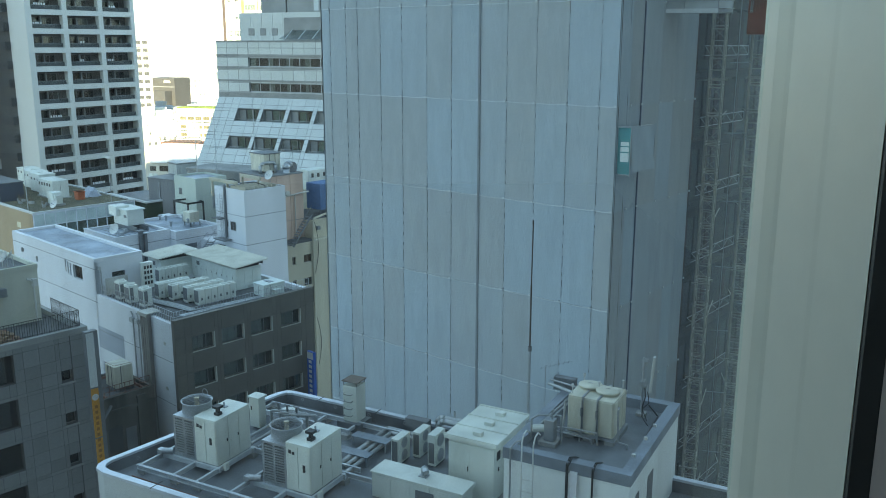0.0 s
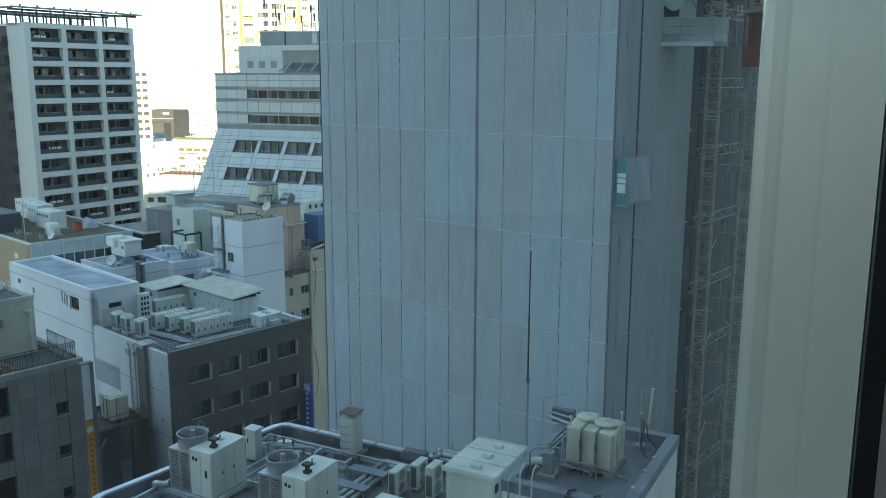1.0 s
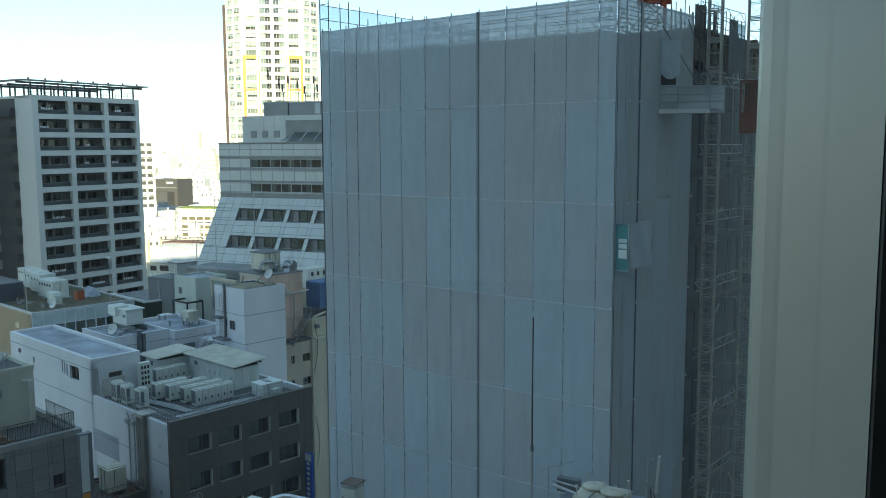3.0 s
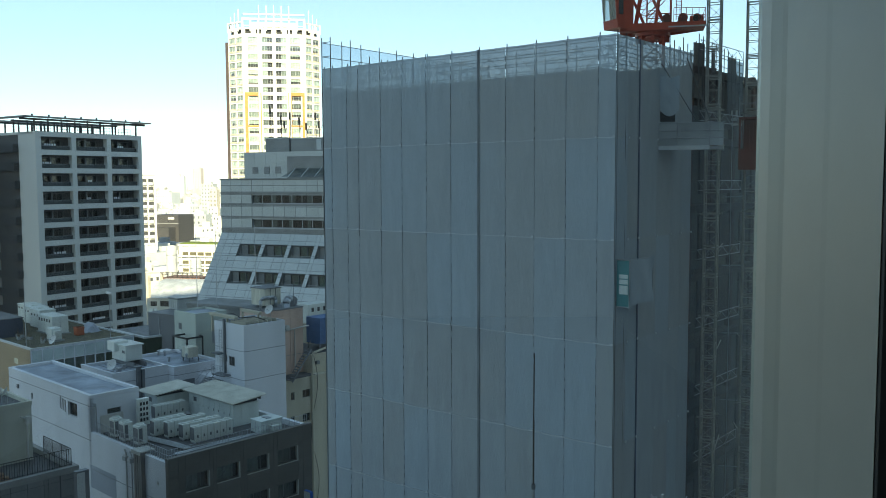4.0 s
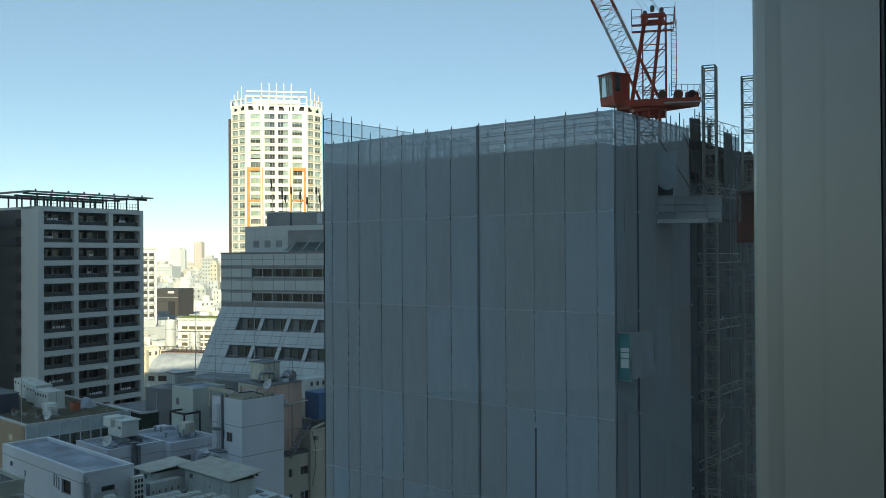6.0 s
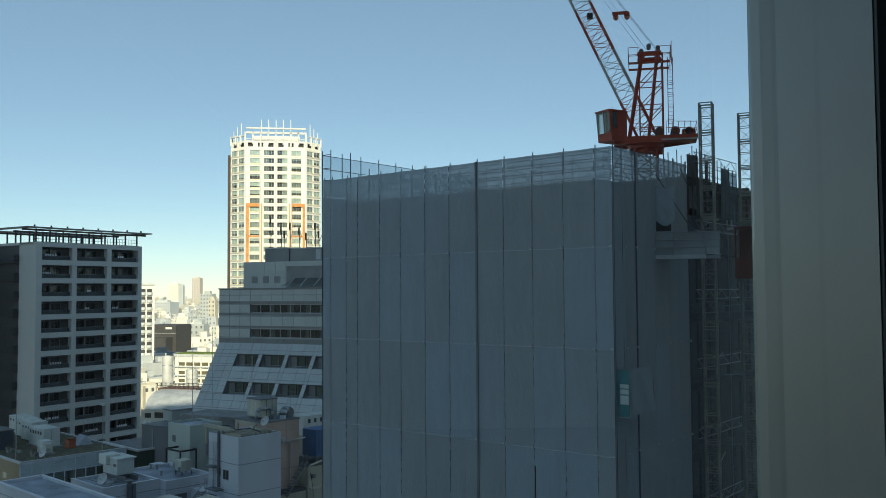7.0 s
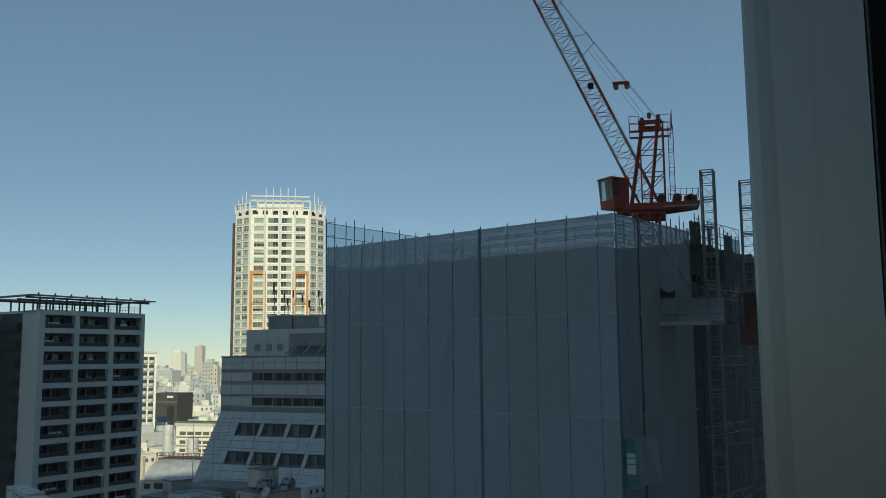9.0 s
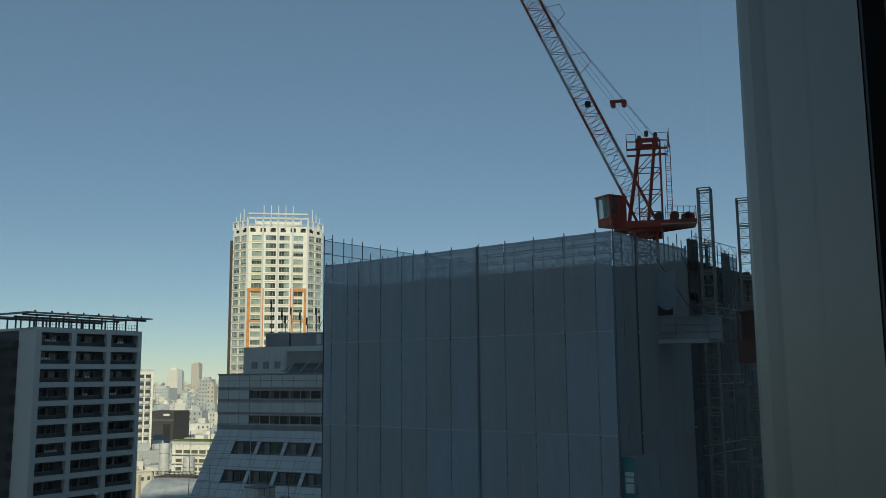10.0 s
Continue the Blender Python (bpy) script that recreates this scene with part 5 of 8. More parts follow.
for h in holes:
    window(brown, FRONT, *h, depth=0.26, lights=3, curtain=[(0.0, rnd.uniform(0.2, 0.9))] if rnd.random() < 0.8 else [(0, 0.25), (0.75, 1)])
    part("reveal", Geo().box(h[0] - 0.0, h[0] + 0.0 + (h[1] - h[0]), -0.05, 0.25, h[2] - 0.08, h[2] - 0.0).box(h[1] - 0.1, h[1], -0.03, 0.25, h[2], h[3]), SILL, brown, at=FRONT)
# one solid block; its dark colour replaces the rooms' shade
part("rooms", Geo().box(-3.5, -0.75, 0.4, 14.0, 0, 21.8), SHADE_DARK, brown, "block coloured dark as unlit rooms behind the windows")
part("side_wall", Geo().box(-13.3, -0.4, 0, 0.4, 0, 22.7), WHITE_WALL, brown, "white rendered side wall")
part("far_wall", Geo().box(-13.3, -0.4, 13.9, 14.3, 0, 22.9), WHITE_WALL, brown)
part("roof_deck", Geo().box(-13.3, -0.4, 0.4, 13.9, 22.0, 22.4), ROOF_DARK, brown, "dark dirty roof felt")
for z in (19.3, 15.5, 11.6, 7.8):
    part("wall_joint", Geo().box(-13.3, -0.4, -0.012, 0.0, z, z + 0.04), DULL_STEEL, brown)
PATCH = mat("patched_render", (0.36, 0.39, 0.44), 0.8, stain=0.2)
for x0, z0 in ((-8.4, 19.6), (-8.0, 16.2), (-7.8, 12.8)):
    part("repaired_patch", Geo().box(x0 - 5.2, x0 - 0.4, -0.008, 0.0, z0 - 2.0, z0 + 0.1), PATCH, brown, "grey repaired wall patch")
DOWN = mat("downpipe_grey", (0.42, 0.43, 0.43), 0.6)
for i, x in enumerate((-4.9, -4.55, -4.2, -3.9)):
    part("duct", Geo().box(x, x + 0.26, -0.35, -0.02, 3, 22.9), mat("duct_bronze", (0.20, 0.19, 0.18), 0.6) if i == 0 else bpy.data.materials["duct_bronze"], brown, "bronze riser duct")
part("duct_hood", Geo().box(-5.0, -3.6, -0.5, 0.9, 22.9, 23.0).box(-5.0, -3.6, -0.5, -0.42, 22.7, 22.9), SILL, brown)
for x in (-5.7, -6.6):
    part("downpipe", Geo().tube([(x, -0.12, 4), (x, -0.12, 22.2), (x - 0.25, -0.12, 22.5)], 0.07, 8), DOWN, brown)
    part("pipe_head", Geo().box(x - 0.3, x + 0.2, -0.35, -0.02, 21.6, 22.0, 0.02), DOWN, brown)
part("vent_plate", Geo().box(-1.8, -1.5, -0.03, 0.0, 20.6, 20.9).box(-1.9, -1.6, -0.03, 0.0, 16.6, 16.9).box(-1.6, -1.3, -0.03, 0, 11.5, 11.8), SILL, brown)
railing(brown, [(-12.9, 0.2, 22.7), (-0.25, 0.2, 22.7), (-0.25, 14.1, 22.9)], 1.0, 0.28, GALV, (1.0, 0.55), 0.014)
part("coping", Geo().box(-0.42, 0.03, 0, 14.4, Z23, Z23 + 0.05), BROWN_PANEL, brown)

VRV = "cream outdoor air conditioning unit in a row on the roof"


def vrv(at):
    t = thing("roof_condenser", at, VRV, "air conditioner", "roof condensers")
    part("case", Geo().box(0, 0.78, 0, 0.615, 0.12, 1.48, 0.02), IVORY, t)
    part("coil", Geo().box(0.06, 0.72, -0.012, 0.0, 0.3, 1.4), DULL_STEEL, t, "dark coil grille")
    part("front_panel", Geo().box(0.78, 0.795, 0.04, 0.575, 0.2, 1.4), IVORY, t)
    part("badge", Geo().box(0.795, 0.8, 0.22, 0.38, 0.5, 0.75), DULL_STEEL, t)
    part("fan", Geo().lathe([(0.27, 1.48), (0.27, 1.56), (0.24, 1.56), (0.23, 1.5), (0.05, 1.5), (0.05, 1.52), (0, 1.52)], 0.39, 0.31, 16), IVORY, t)
    part("skid", Geo().box(0.05, 0.73, 0.05, 0.13, 0, 0.12).box(0.05, 0.73, 0.48, 0.56, 0, 0.12), GALV, t)
    return t


first = vrv(on(M_SITE, -4.77, 4.84, 22.4))
for x, y0, n in ((-4.77, 4.84, 6), (-6.27, 4.63, 6), (-7.9, 4.1, 6), (-9.2, 3.5, 5), (-13.9, 6.2, 5)):
    for i in range(n):
        if (x, i) != (-4.77, 0):
            copy_thing(first, on(M_SITE, x, y0 + i * 0.645, 22.4))
for x, y in ((-11.7, 0.95), (-9.95, 0.95), (-8.0, 1.25)):
    t = thing("roof_condenser", on(M_SITE, x, y, 22.4), "tall cream air conditioning unit beside the white wall", "air conditioner", "tall roof condensers")
    part("case", Geo().box(0, 0.95, 0, 0.85, 0.12, 1.7, 0.02), IVORY, t)
    part("coil", Geo().box(0.08, 0.87, -0.012, 0.0, 0.35, 1.5), DULL_STEEL, t, "dark coil grille")
    part("coil", Geo().box(0.95, 0.962, 0.08, 0.4, 0.35, 1.5), DULL_STEEL, t, "dark coil grille")
    part("fan", Geo().lathe([(0.36, 1.7), (0.36, 1.82), (0.31, 1.82), (0.3, 1.72), (0.05, 1.72), (0, 1.74)], 0.47, 0.43, 18), IVORY, t)
    part("skid", Geo().box(0.05, 0.9, 0.05, 0.15, 0, 0.12).box(0.05, 0.9, 0.7, 0.8, 0, 0.12), GALV, t)
SHED = mat("shed_panel", (0.64, 0.69, 0.66), 0.5, stain=0.12, stain_size=1, streak=True)
t = thing("pump_cabinet", on(M_SITE, -3.4, 10.2, 22.4), "cream steel pump cabinet beside the roof rail", "cabinet")
part("body", Geo().box(0, 1.6, 0, 2.3, 0.15, 1.2, 0.03), SHED, t)
part("lid", Geo().box(-0.05, 1.65, -0.05, 2.35, 1.2, 1.28), SHED, t)
part("side_box", Geo().box(1.6, 2.0, 0.9, 1.7, 0.3, 0.75, 0.03), SHED, t)
part("door_seam", Geo().box(1.6, 1.61, 0.7, 0.73, 0.2, 1.15).box(0.75, 0.78, -0.01, 0, 0.2, 1.15), DULL_STEEL, t)
part("top_handle", Geo().box(0.3, 1.2, 0.9, 1.4, 1.28, 1.36, 0.02), GALV, t)
part("base", Geo().box(0.05, 1.5, 0.05, 2.2, 0, 0.15), DULL_STEEL, t)
CORR = mat("corrugated_sheet", (0.62, 0.60, 0.52), 0.6, stain=0.2, stain_size=1.2)


def plant_shed(at, w, d, h0, h1, label, turned=False):
    """A panelled plant shed under a pitched corrugated roof that overhangs all round."""
    t = thing("plant_shed", at, label, "shed", "roof plant sheds")
    part("body", Geo().box(0.5, w - 0.5, 0.5, d - 0.5, 0, h0 - 0.28), SHED, t)
    # dark-coloured strip that draws the overhang's shadow line under the eaves
    part("eaves_void", Geo().box(0.6, w - 0.6, 0.6, d - 0.6, h0 - 0.28, h0 - 0.08), SHADE_DARK, t, "strip coloured dark as shade under the roof sheet")
    n = int((w - 1) / 0.9)
    for i in range(n):
        part("wall_panel", Geo().box(0.52 + i * 0.9, 0.52 + i * 0.9 + 0.86, 0.47, 0.5, 0.1, h0 - 0.3), SHED, t)
        part("latch", Geo().box(1.2 + i * 0.9, 1.26 + i * 0.9, 0.45, 0.47, 1.0, 1.2), BLACK, t)
    for i in range(int((d - 1) / 0.9)):
        part("wall_panel", Geo().box(w - 0.5, w - 0.47, 0.52 + i * 0.9, 0.52 + i * 0.9 + 0.86, 0.1, h0 - 0.3), SHED, t)
    part("vent", Geo().box(1.4, 1.9, 0.44, 0.47, h0 - 0.9, h0 - 0.5), DULL_STEEL, t)
    g = Geo()
    run, across = (d, w) if turned else (w, d)
    k = int(run / 0.16) // 2 * 2
    pts = [(run * i / k, 0.15 * (i % 2)) for i in range(k + 1)]

    def spot(a, b, dz):
        """A point of the sheet, a along the waves' row and b along a wave."""
        x, y = (b, a) if turned else (a, b)
        return x, y, h0 + (h1 - h0) * y / d + dz

    for (p, a), (q, b) in zip(pts, pts[1:]):
        top = [spot(p, 0, a), spot(q, 0, b), spot(q, across, b), spot(p, across, a)]
        g.poly(top[::-1] if turned else top)
        g.poly([spot(p, 0, a - 0.05), spot(q, 0, b - 0.05), spot(q, across, b - 0.05), spot(p, across, a - 0.05)])
        for e in (0, across):
            g.poly([spot(p, e, a - 0.05), spot(q, e, b - 0.05), spot(q, e, b), spot(p, e, a)])
    for e in (0, run):
        g.poly([spot(e, 0, -0.06), spot(e, across, -0.06), spot(e, across, 0.04), spot(e, 0, 0.04)])
    part("roof_sheet", g, CORR, t, "pale corrugated roof sheet")
    part("rafter", Geo().box(0.2, w - 0.2, 0.4, 0.5, h0 - 0.12, h0 - 0.04).box(0.2, w - 0.2, d - 0.5, d - 0.4, h0 - 0.12, h1 - 0.06), DULL_STEEL, t)
    return t


plant_shed(on(M_SITE, -17.4, 6.7, 22.4), 3.4, 4.5, 2.25, 2.5, "small grey plant shed under a corrugated roof", True)
plant_shed(on(M_SITE, -14.1, 9.6, 22.4), 8.6, 3.8, 2.3, 2.6, "long grey plant shed under a corrugated roof")
part("roof_extension", Geo().box(-19.5, -13.3, 4.6, 15.5, 0, 22.4), WHITE_WALL, brown)
t = thing("pipe_run", on(M_SITE, 0, 0, 22.4), "tangle of grey pipes between the roof condensers", "pipework")
for i in range(5):
    y = 3.0 + i * 0.14
    part("pipe", Geo().tube([(-12.2, y - 1.2, 0.15), (-5.0, y, 0.15 + 0.03 * i), (-3.0, y + 0.3, 0.15), (-2.6 + i * 0.1, 9.5, 0.15)], 0.05, 6), LAGGING, t)
part("cable_tray", Geo().box(-2.6, -2.0, 2.0, 12.0, 0.1, 0.18), GALV, t)

# ---- white wing on the same wall ----
wing = thing("white_wing", on(M_SITE, -13.3, 0, 0), "white rendered wing with a blue-grey flat roof", "building")
holes = [(-6.2 + 18.3, -5.9 + 18.3, 23.8, 25.0), (-5.7 + 18.3, -5.4 + 18.3, 23.7, 24.9), (-5.2 + 18.3, -4.9 + 18.3, 23.6, 24.8), (-4.5 + 18.3, -2.6 + 18.3, 23.5, 24.8), (-12.8 + 18.3, -12.4 + 18.3, 23.6, 24.2)]
WM = pose(-18.3, 0, 0)
part("street_wall", Geo().wall(18.3, 0, 25.7, 0.35, holes, WM), WHITE_WALL, wing)
for h in holes:
    window(wing, WM, *h, depth=0.2, lights=2 if h[1] - h[0] > 1 else 1, frame_mat=DULL_STEEL)
part("rooms", Geo().box(-17.9, -0.6, 0.9, 4.2, 0, 25.2), SHADE_DARK, wing)
EM = pose(0, 0, 0, 0, 0, 90)
holes = [(1.6, 2.9, 24.0, 24.5)]
part("end_wall", Geo().wall(4.7, 0, 25.7, 0.35, holes, EM), WHITE_WALL, wing)
window(wing, EM, *holes[0], depth=0.1, lights=1)
part("door", Geo().box(0.0, 0.03, 0.9, 2.0, 22.42, 24.0).box(0.0, 0.03, 2.04, 3.1, 22.42, 24.0), mat("door_beige", (0.55, 0.53, 0.48), 0.6), wing, "beige double steel door")
part("back_wall", Geo().box(-18.3, -0.36, 4.3, 4.7, 0, 25.7).box(-18.3, -17.95, 0.36, 4.3, 0, 25.7), WHITE_WALL, wing)
flat_roof(wing, -18.3, 0.0, 0.0, 4.7, 25.72, 0.3, ROOF_BLUE, WHITE_WALL, 0.35)
part("wall_joint", Geo().box(-18.3, 0, -0.012, 0, 25.0, 25.05).box(-18.3, 0, -0.012, 0, 21.9, 21.95), DULL_STEEL, wing)
part("downpipe", Geo().tube([(0.12, 0.5, 22.6), (0.12, 0.5, 24.9), (0.1, 0.3, 25.1)], 0.06, 8).box(-0.02, 0.2, 0.2, 0.5, 25.0, 25.25), DOWN, wing)
part("wall_lamp", Geo().box(-16.0, -15.7, -0.15, 0, 24.2, 24.6), DULL_STEEL, wing)

# ---- white hall behind ----
hall = thing("white_hall", on(M_SITE, -32, 7.8, 0), "white flat-roofed hall with a wet grey roof", "building")
part("body", Geo().box(0, 7.3, 0, 6.4, 0, 24.7).box(-1, 8.5, 6.4, 12.3, 0, 24.5), WHITE_WALL, hall)
flat_roof(hall, 0, 7.3, 0, 6.4, 24.7, 0.3, ROOF_BLUE, WHITE_WALL)
flat_roof(hall, -1, 8.5, 6.4, 12.3, 24.5, 0.35, ROOF_BLUE, WHITE_WALL)
part("wall_joint", Geo().box(0, 7.3, -0.012, 0, 23.9, 23.95).box(7.3, 7.312, 0, 6.4, 23.9, 23.95).box(8.5, 8.512, 6.4, 12.3, 23.9, 23.95).box(7.3, 8.5, 6.388, 6.4, 23.9, 23.95), DULL_STEEL, hall)
part("coping", Geo().box(-0.04, 7.34, -0.04, 0.3, 25.0, 25.04).box(7.02, 7.34, 0.3, 6.4, 25.0, 25.04).box(7.34, 8.54, 6.36, 6.7, 24.85, 24.89).box(8.2, 8.54, 6.7, 12.3, 24.85, 24.89), PARAPET, hall, "pale metal coping")
part("step_wall", Geo().box(8.5, 11.4, 9.4, 13.0, 0, 23.7), WHITE_WALL, hall)
part("louvre", Geo().box(8.5, 8.52, 7.4, 8.9, 22.3, 23.3).box(11.4, 11.42, 10.0, 11.2, 21.6, 22.6), DULL_STEEL, hall)
t = thing("air_handler", on(M_SITE, -31.6, 11.2, 24.75), "cream rooftop air handler with a boxy hood", "air handler")
part("body", Geo().box(0, 3.2, 0, 2.0, 0.5, 2.2, 0.05), IVORY, t)
part("hood", Geo().box(-0.1, 1.6, -0.5, 1.2, 1.5, 2.6, 0.08), IVORY, t)
part("lid", Geo().box(-0.15, 3.35, -0.15, 2.15, 2.2, 2.32), IVORY, t)
part("skid", Geo().box(-0.3, 4.6, 0.2, 0.4, 0, 0.5).box(-0.3, 4.6, 1.5, 1.7, 0, 0.5), DULL_STEEL, t)
part("grille", Geo().box(2.4, 3.0, -0.02, 0.0, 1.4, 1.7), DULL_STEEL, t)
dish(on(M_SITE, -25.6, 8.3, 25.0, 20), "white satellite dish on a short grey mast", 0.6)
t = thing("roof_tank", on(M_SITE, -27.6, 17.6, 24.5), "small beige tank on a steel stand", "water tank")
part("tank", Geo().box(0, 1.4, 0, 1.3, 0.5, 1.7, 0.06), TANK, t)
for x, y in ((0.1, 0.1), (1.4, 0.1), (0.1, 1.3), (1.4, 1.3)):
    part("leg", Geo().box(x - 0.05, x + 0.05, y - 0.05, y + 0.05, 0, 0.5), DULL_STEEL, t)
rnd = random.Random(12)
for i in range(7):
    x, y = -31 + rnd.uniform(0, 6.5), 14.8 + rnd.uniform(0, 4.6)
    t = thing("roof_vent", on(M_SITE, x, y, 24.85), "small grey mushroom vent on the hall roof", "vent", "hall roof vents")
    part("stem", Geo().bar((0, 0, 0), (0, 0, 0.5), 0.12, 8), GALV, t)
    part("cap", Geo().lathe([(0.22, 0.5), (0.22, 0.58), (0.0, 0.7)], n=10), GALV, t)

rnd = random.Random(31)
t = thing("roof_conduits", on(M_SITE, -32, 7.8, 24.75), "thin grey conduits and boxes over the hall roof", "pipework")
for i in range(6):
    y = 0.8 + i * 0.75
    part("conduit", Geo().tube([(0.8, y, 0.06), (3 + rnd.uniform(-1, 2), y + rnd.uniform(-0.2, 0.2), 0.06), (6.8, y * 0.8 + 0.6, 0.06)], 0.03, 5), DULL_STEEL, t)
part("junction_box", Geo().box(5.6, 6.2, 1.2, 1.6, 0.02, 0.5, 0.02).box(4.0, 4.4, 2.6, 3.0, 0.02, 0.4, 0.02), GALV, t)
part("riser_duct", Geo().box(7.32, 7.6, 2.6, 3.0, -6, 0.5).box(7.32, 7.75, 3.1, 3.4, -3, 0.3).box(6.9, 7.7, 2.5, 3.1, 0.5, 0.65), DULL_STEEL, t)
t = thing("louvre_cabinet", on(M_SITE, -13.0, 4.2, 22.4), "upright cream louvre cabinet at the roof corner", "cabinet")
part("body", Geo().box(0, 0.5, 0, 1.1, 0.1, 2.6, 0.02), IVORY, t)
for i in range(4):
    for j in range(3):
        part("vent_slot", Geo().box(0.5, 0.51, 0.15 + j * 0.3, 0.35 + j * 0.3, 0.5 + i * 0.5, 0.8 + i * 0.5), BLACK, t)

# ---- white stair tower ----
twr = thing("white_tower", on(M_SITE, -18.45, 16.2, 0), "white rendered stair tower with a caged ladder", "building")
part("body", Geo().box(0, 5.4, 0, 5.2, 0, 30.1), WHITE_WALL, twr)
part("joint", Geo().box(-0.01, 5.41, -0.01, 5.21, 27.6, 27.65).box(-0.01, 5.41, -0.01, 5.21, 24.6, 24.65), DULL_STEEL, twr)
g = Geo()
for b in ((0, 5.4, 0, 0.15), (0, 5.4, 5.05, 5.2), (0, 0.15, 0.15, 5.05), (5.25, 5.4, 0.15, 5.05)):
    g.box(*b, 30.1, 30.35)
part("parapet", g, WHITE_WALL, twr)
part("top_grating", Geo().box(0.15, 5.25, 0.15, 5.05, 30.1, 30.16), DULL_STEEL, twr, "dark grating roof")
g = Geo()
for i in range(8):
    g.box(2.3, 4.9, 0.5 + i * 0.55, 0.62 + i * 0.55, 30.3, 30.55).box(2.3, 2.42, 0.5 + i * 0.55, 0.8 + i * 0.55, 30.16, 30.5)
part("sleeper", g.box(2.2, 5.0, 0.45, 0.6, 30.16, 30.3).box(2.2, 5.0, 4.4, 4.55, 30.16, 30.3), BEIGE, twr, "weathered roof sleepers")
g = Geo()
for x in (1.15, 1.6):
    g.bar((x, -0.15, 24.9), (x, -0.15, 29.6), 0.025, 5)
for i in range(15):
    g.bar((1.15, -0.15, 25.0 + i * 0.32), (1.6, -0.15, 25.0 + i * 0.32), 0.015, 4)
    if i > 3:
        g.tube([(1.15, -0.15, 25.0 + i * 0.32), (1.05, -0.6, 25.0 + i * 0.32), (1.7, -0.6, 25.0 + i * 0.32), (1.6, -0.15, 25.0 + i * 0.32)], 0.012, 4)
for x in (1.05, 1.37, 1.7):
    g.bar((x, -0.6, 26.2), (x, -0.6, 29.5), 0.012, 4)
part("caged_ladder", g, GALV, twr)
for x0, x1, z0, z1 in ((2.7, 3.7, 25.9, 26.9), (1.7, 2.3, 26.2, 27.0), (2.3, 3.9, 23.1, 24.0), (0.2, 1.6, 23.1, 24.1)):
    fr = part("window", Geo().box(x0, x1, -0.04, 0.0, z0, z1), GALV, twr)
    xm = (x0 + x1) / 2
    part("pane", Geo().box(x0 + 0.06, xm - 0.03, -0.05, -0.04, z0 + 0.06, z1 - 0.06).box(xm + 0.03, x1 - 0.06, -0.05, -0.04, z0 + 0.06, z1 - 0.06), BLACK, fr)
part("landing", Geo().box(0.6, 1.9, -0.9, 0.0, 27.0, 27.1).box(0.8, 2.9, -1.0, 0.0, 24.8, 24.9), DULL_STEEL, twr)
railing(twr, [(0.8, -1.0, 24.9), (2.9, -1.0, 24.9)], 1.0, 0.3, GALV)
part("duct", Geo().box(1.95, 2.15, -0.25, -0.02, 25.0, 30.7), DULL_STEEL, twr)
part("roof_pipe", Geo().box(-1.5, 3.4, 0.3, 0.7, 30.75, 31.05).box(-1.3, -1.1, 0.4, 0.6, 29, 30.75).box(1.6, 1.8, 0.4, 0.6, 30.16, 30.75).box(0.4, 3.9, 3.0, 3.3, 31.0, 31.3).box(0.6, 0.75, 3.0, 3.2, 30.16, 31.0).box(3.5, 3.65, 3.0, 3.2, 30.16, 31.0), BEIGE, twr, "boxed beige roof pipes")
part("roof_hose", Geo().tube([(0.3, 0.6, 30.9), (1.2, 1.6, 31.0), (2.6, 1.5, 30.7), (3.6, 2.6, 30.8), (4.6, 3.2, 30.5)], 0.05, 6), WIRE_BLACK, twr)
dish(on(M_SITE, -14.6, 20.6, 30.6, 10), "white satellite dish on the stair tower", 0.55)
t = thing("outside_stair", on(M_SITE, -20.2, 14.6, 22.4), "grey steel outside stair up to the stair tower", "stair")
for i in range(9):
    part("step", Geo().box(-0.2 + i * 0.3, 0.12 + i * 0.3, 0, 0.9, 0.25 * i, 0.25 * i + 0.05), DULL_STEEL, t)
for y in (0, 0.9):
    part("stringer", Geo().bar((-0.2, y, 0), (2.5, y, 2.25), 0.06, 4), GALV, t)
    part("handrail", Geo().bar((-0.2, y, 1.0), (2.5, y, 3.25), 0.025, 4).bar((-0.2, y, 0), (-0.2, y, 1), 0.02, 4).bar((2.5, y, 2.25), (2.5, y, 3.25), 0.02, 4), GALV, t)

# ---- peach and beige houses behind the tower ----
peach = thing("peach_house", on(M_SITE, -22, 21.8, 0), "peach rendered house with big roof ducts", "building")
part("body", Geo().box(0, 5.2, 0, 4.9, 0, 30.75), PEACH, peach)
part("coping", Geo().box(-0.05, 5.25, -0.05, 4.95, 30.75, 30.9), DULL_STEEL, peach)
part("pier", Geo().box(5.2, 5.26, 1.3, 1.5, 20, 30.7).box(5.2, 5.26, 3.1, 3.3, 20, 30.7), PEACH, peach)
part("gutter_pipe", Geo().tube([(5.35, 0.2, 28.2), (5.35, 4.9, 28.6), (5.35, 5.6, 28.6)], 0.08, 8).tube([(5.35, 3.6, 28.4), (5.35, 3.6, 21)], 0.06, 8), SILL, peach)
part("wall_fan", Geo().lathe([(0.0, 0.0), (0.32, 0.0), (0.3, 0.3), (0.0, 0.36)], n=14), SILL, peach, "round wall fan", at=pose(5.2, 2.6, 28.7, 0, 90, 0))
part("joint", Geo().box(5.2, 5.21, 0, 4.9, 25.5, 25.55).box(5.2, 5.21, 0, 4.9, 23.2, 23.25), DULL_STEEL, peach)
t = thing("roof_tank", on(M_SITE, -21.3, 22.9, 30.9), "cream panelled water tank on the peach house", "water tank")
part("tank", Geo().box(0, 2.6, 0, 2.2, 0.2, 2.1, 0.04), TANK, t)
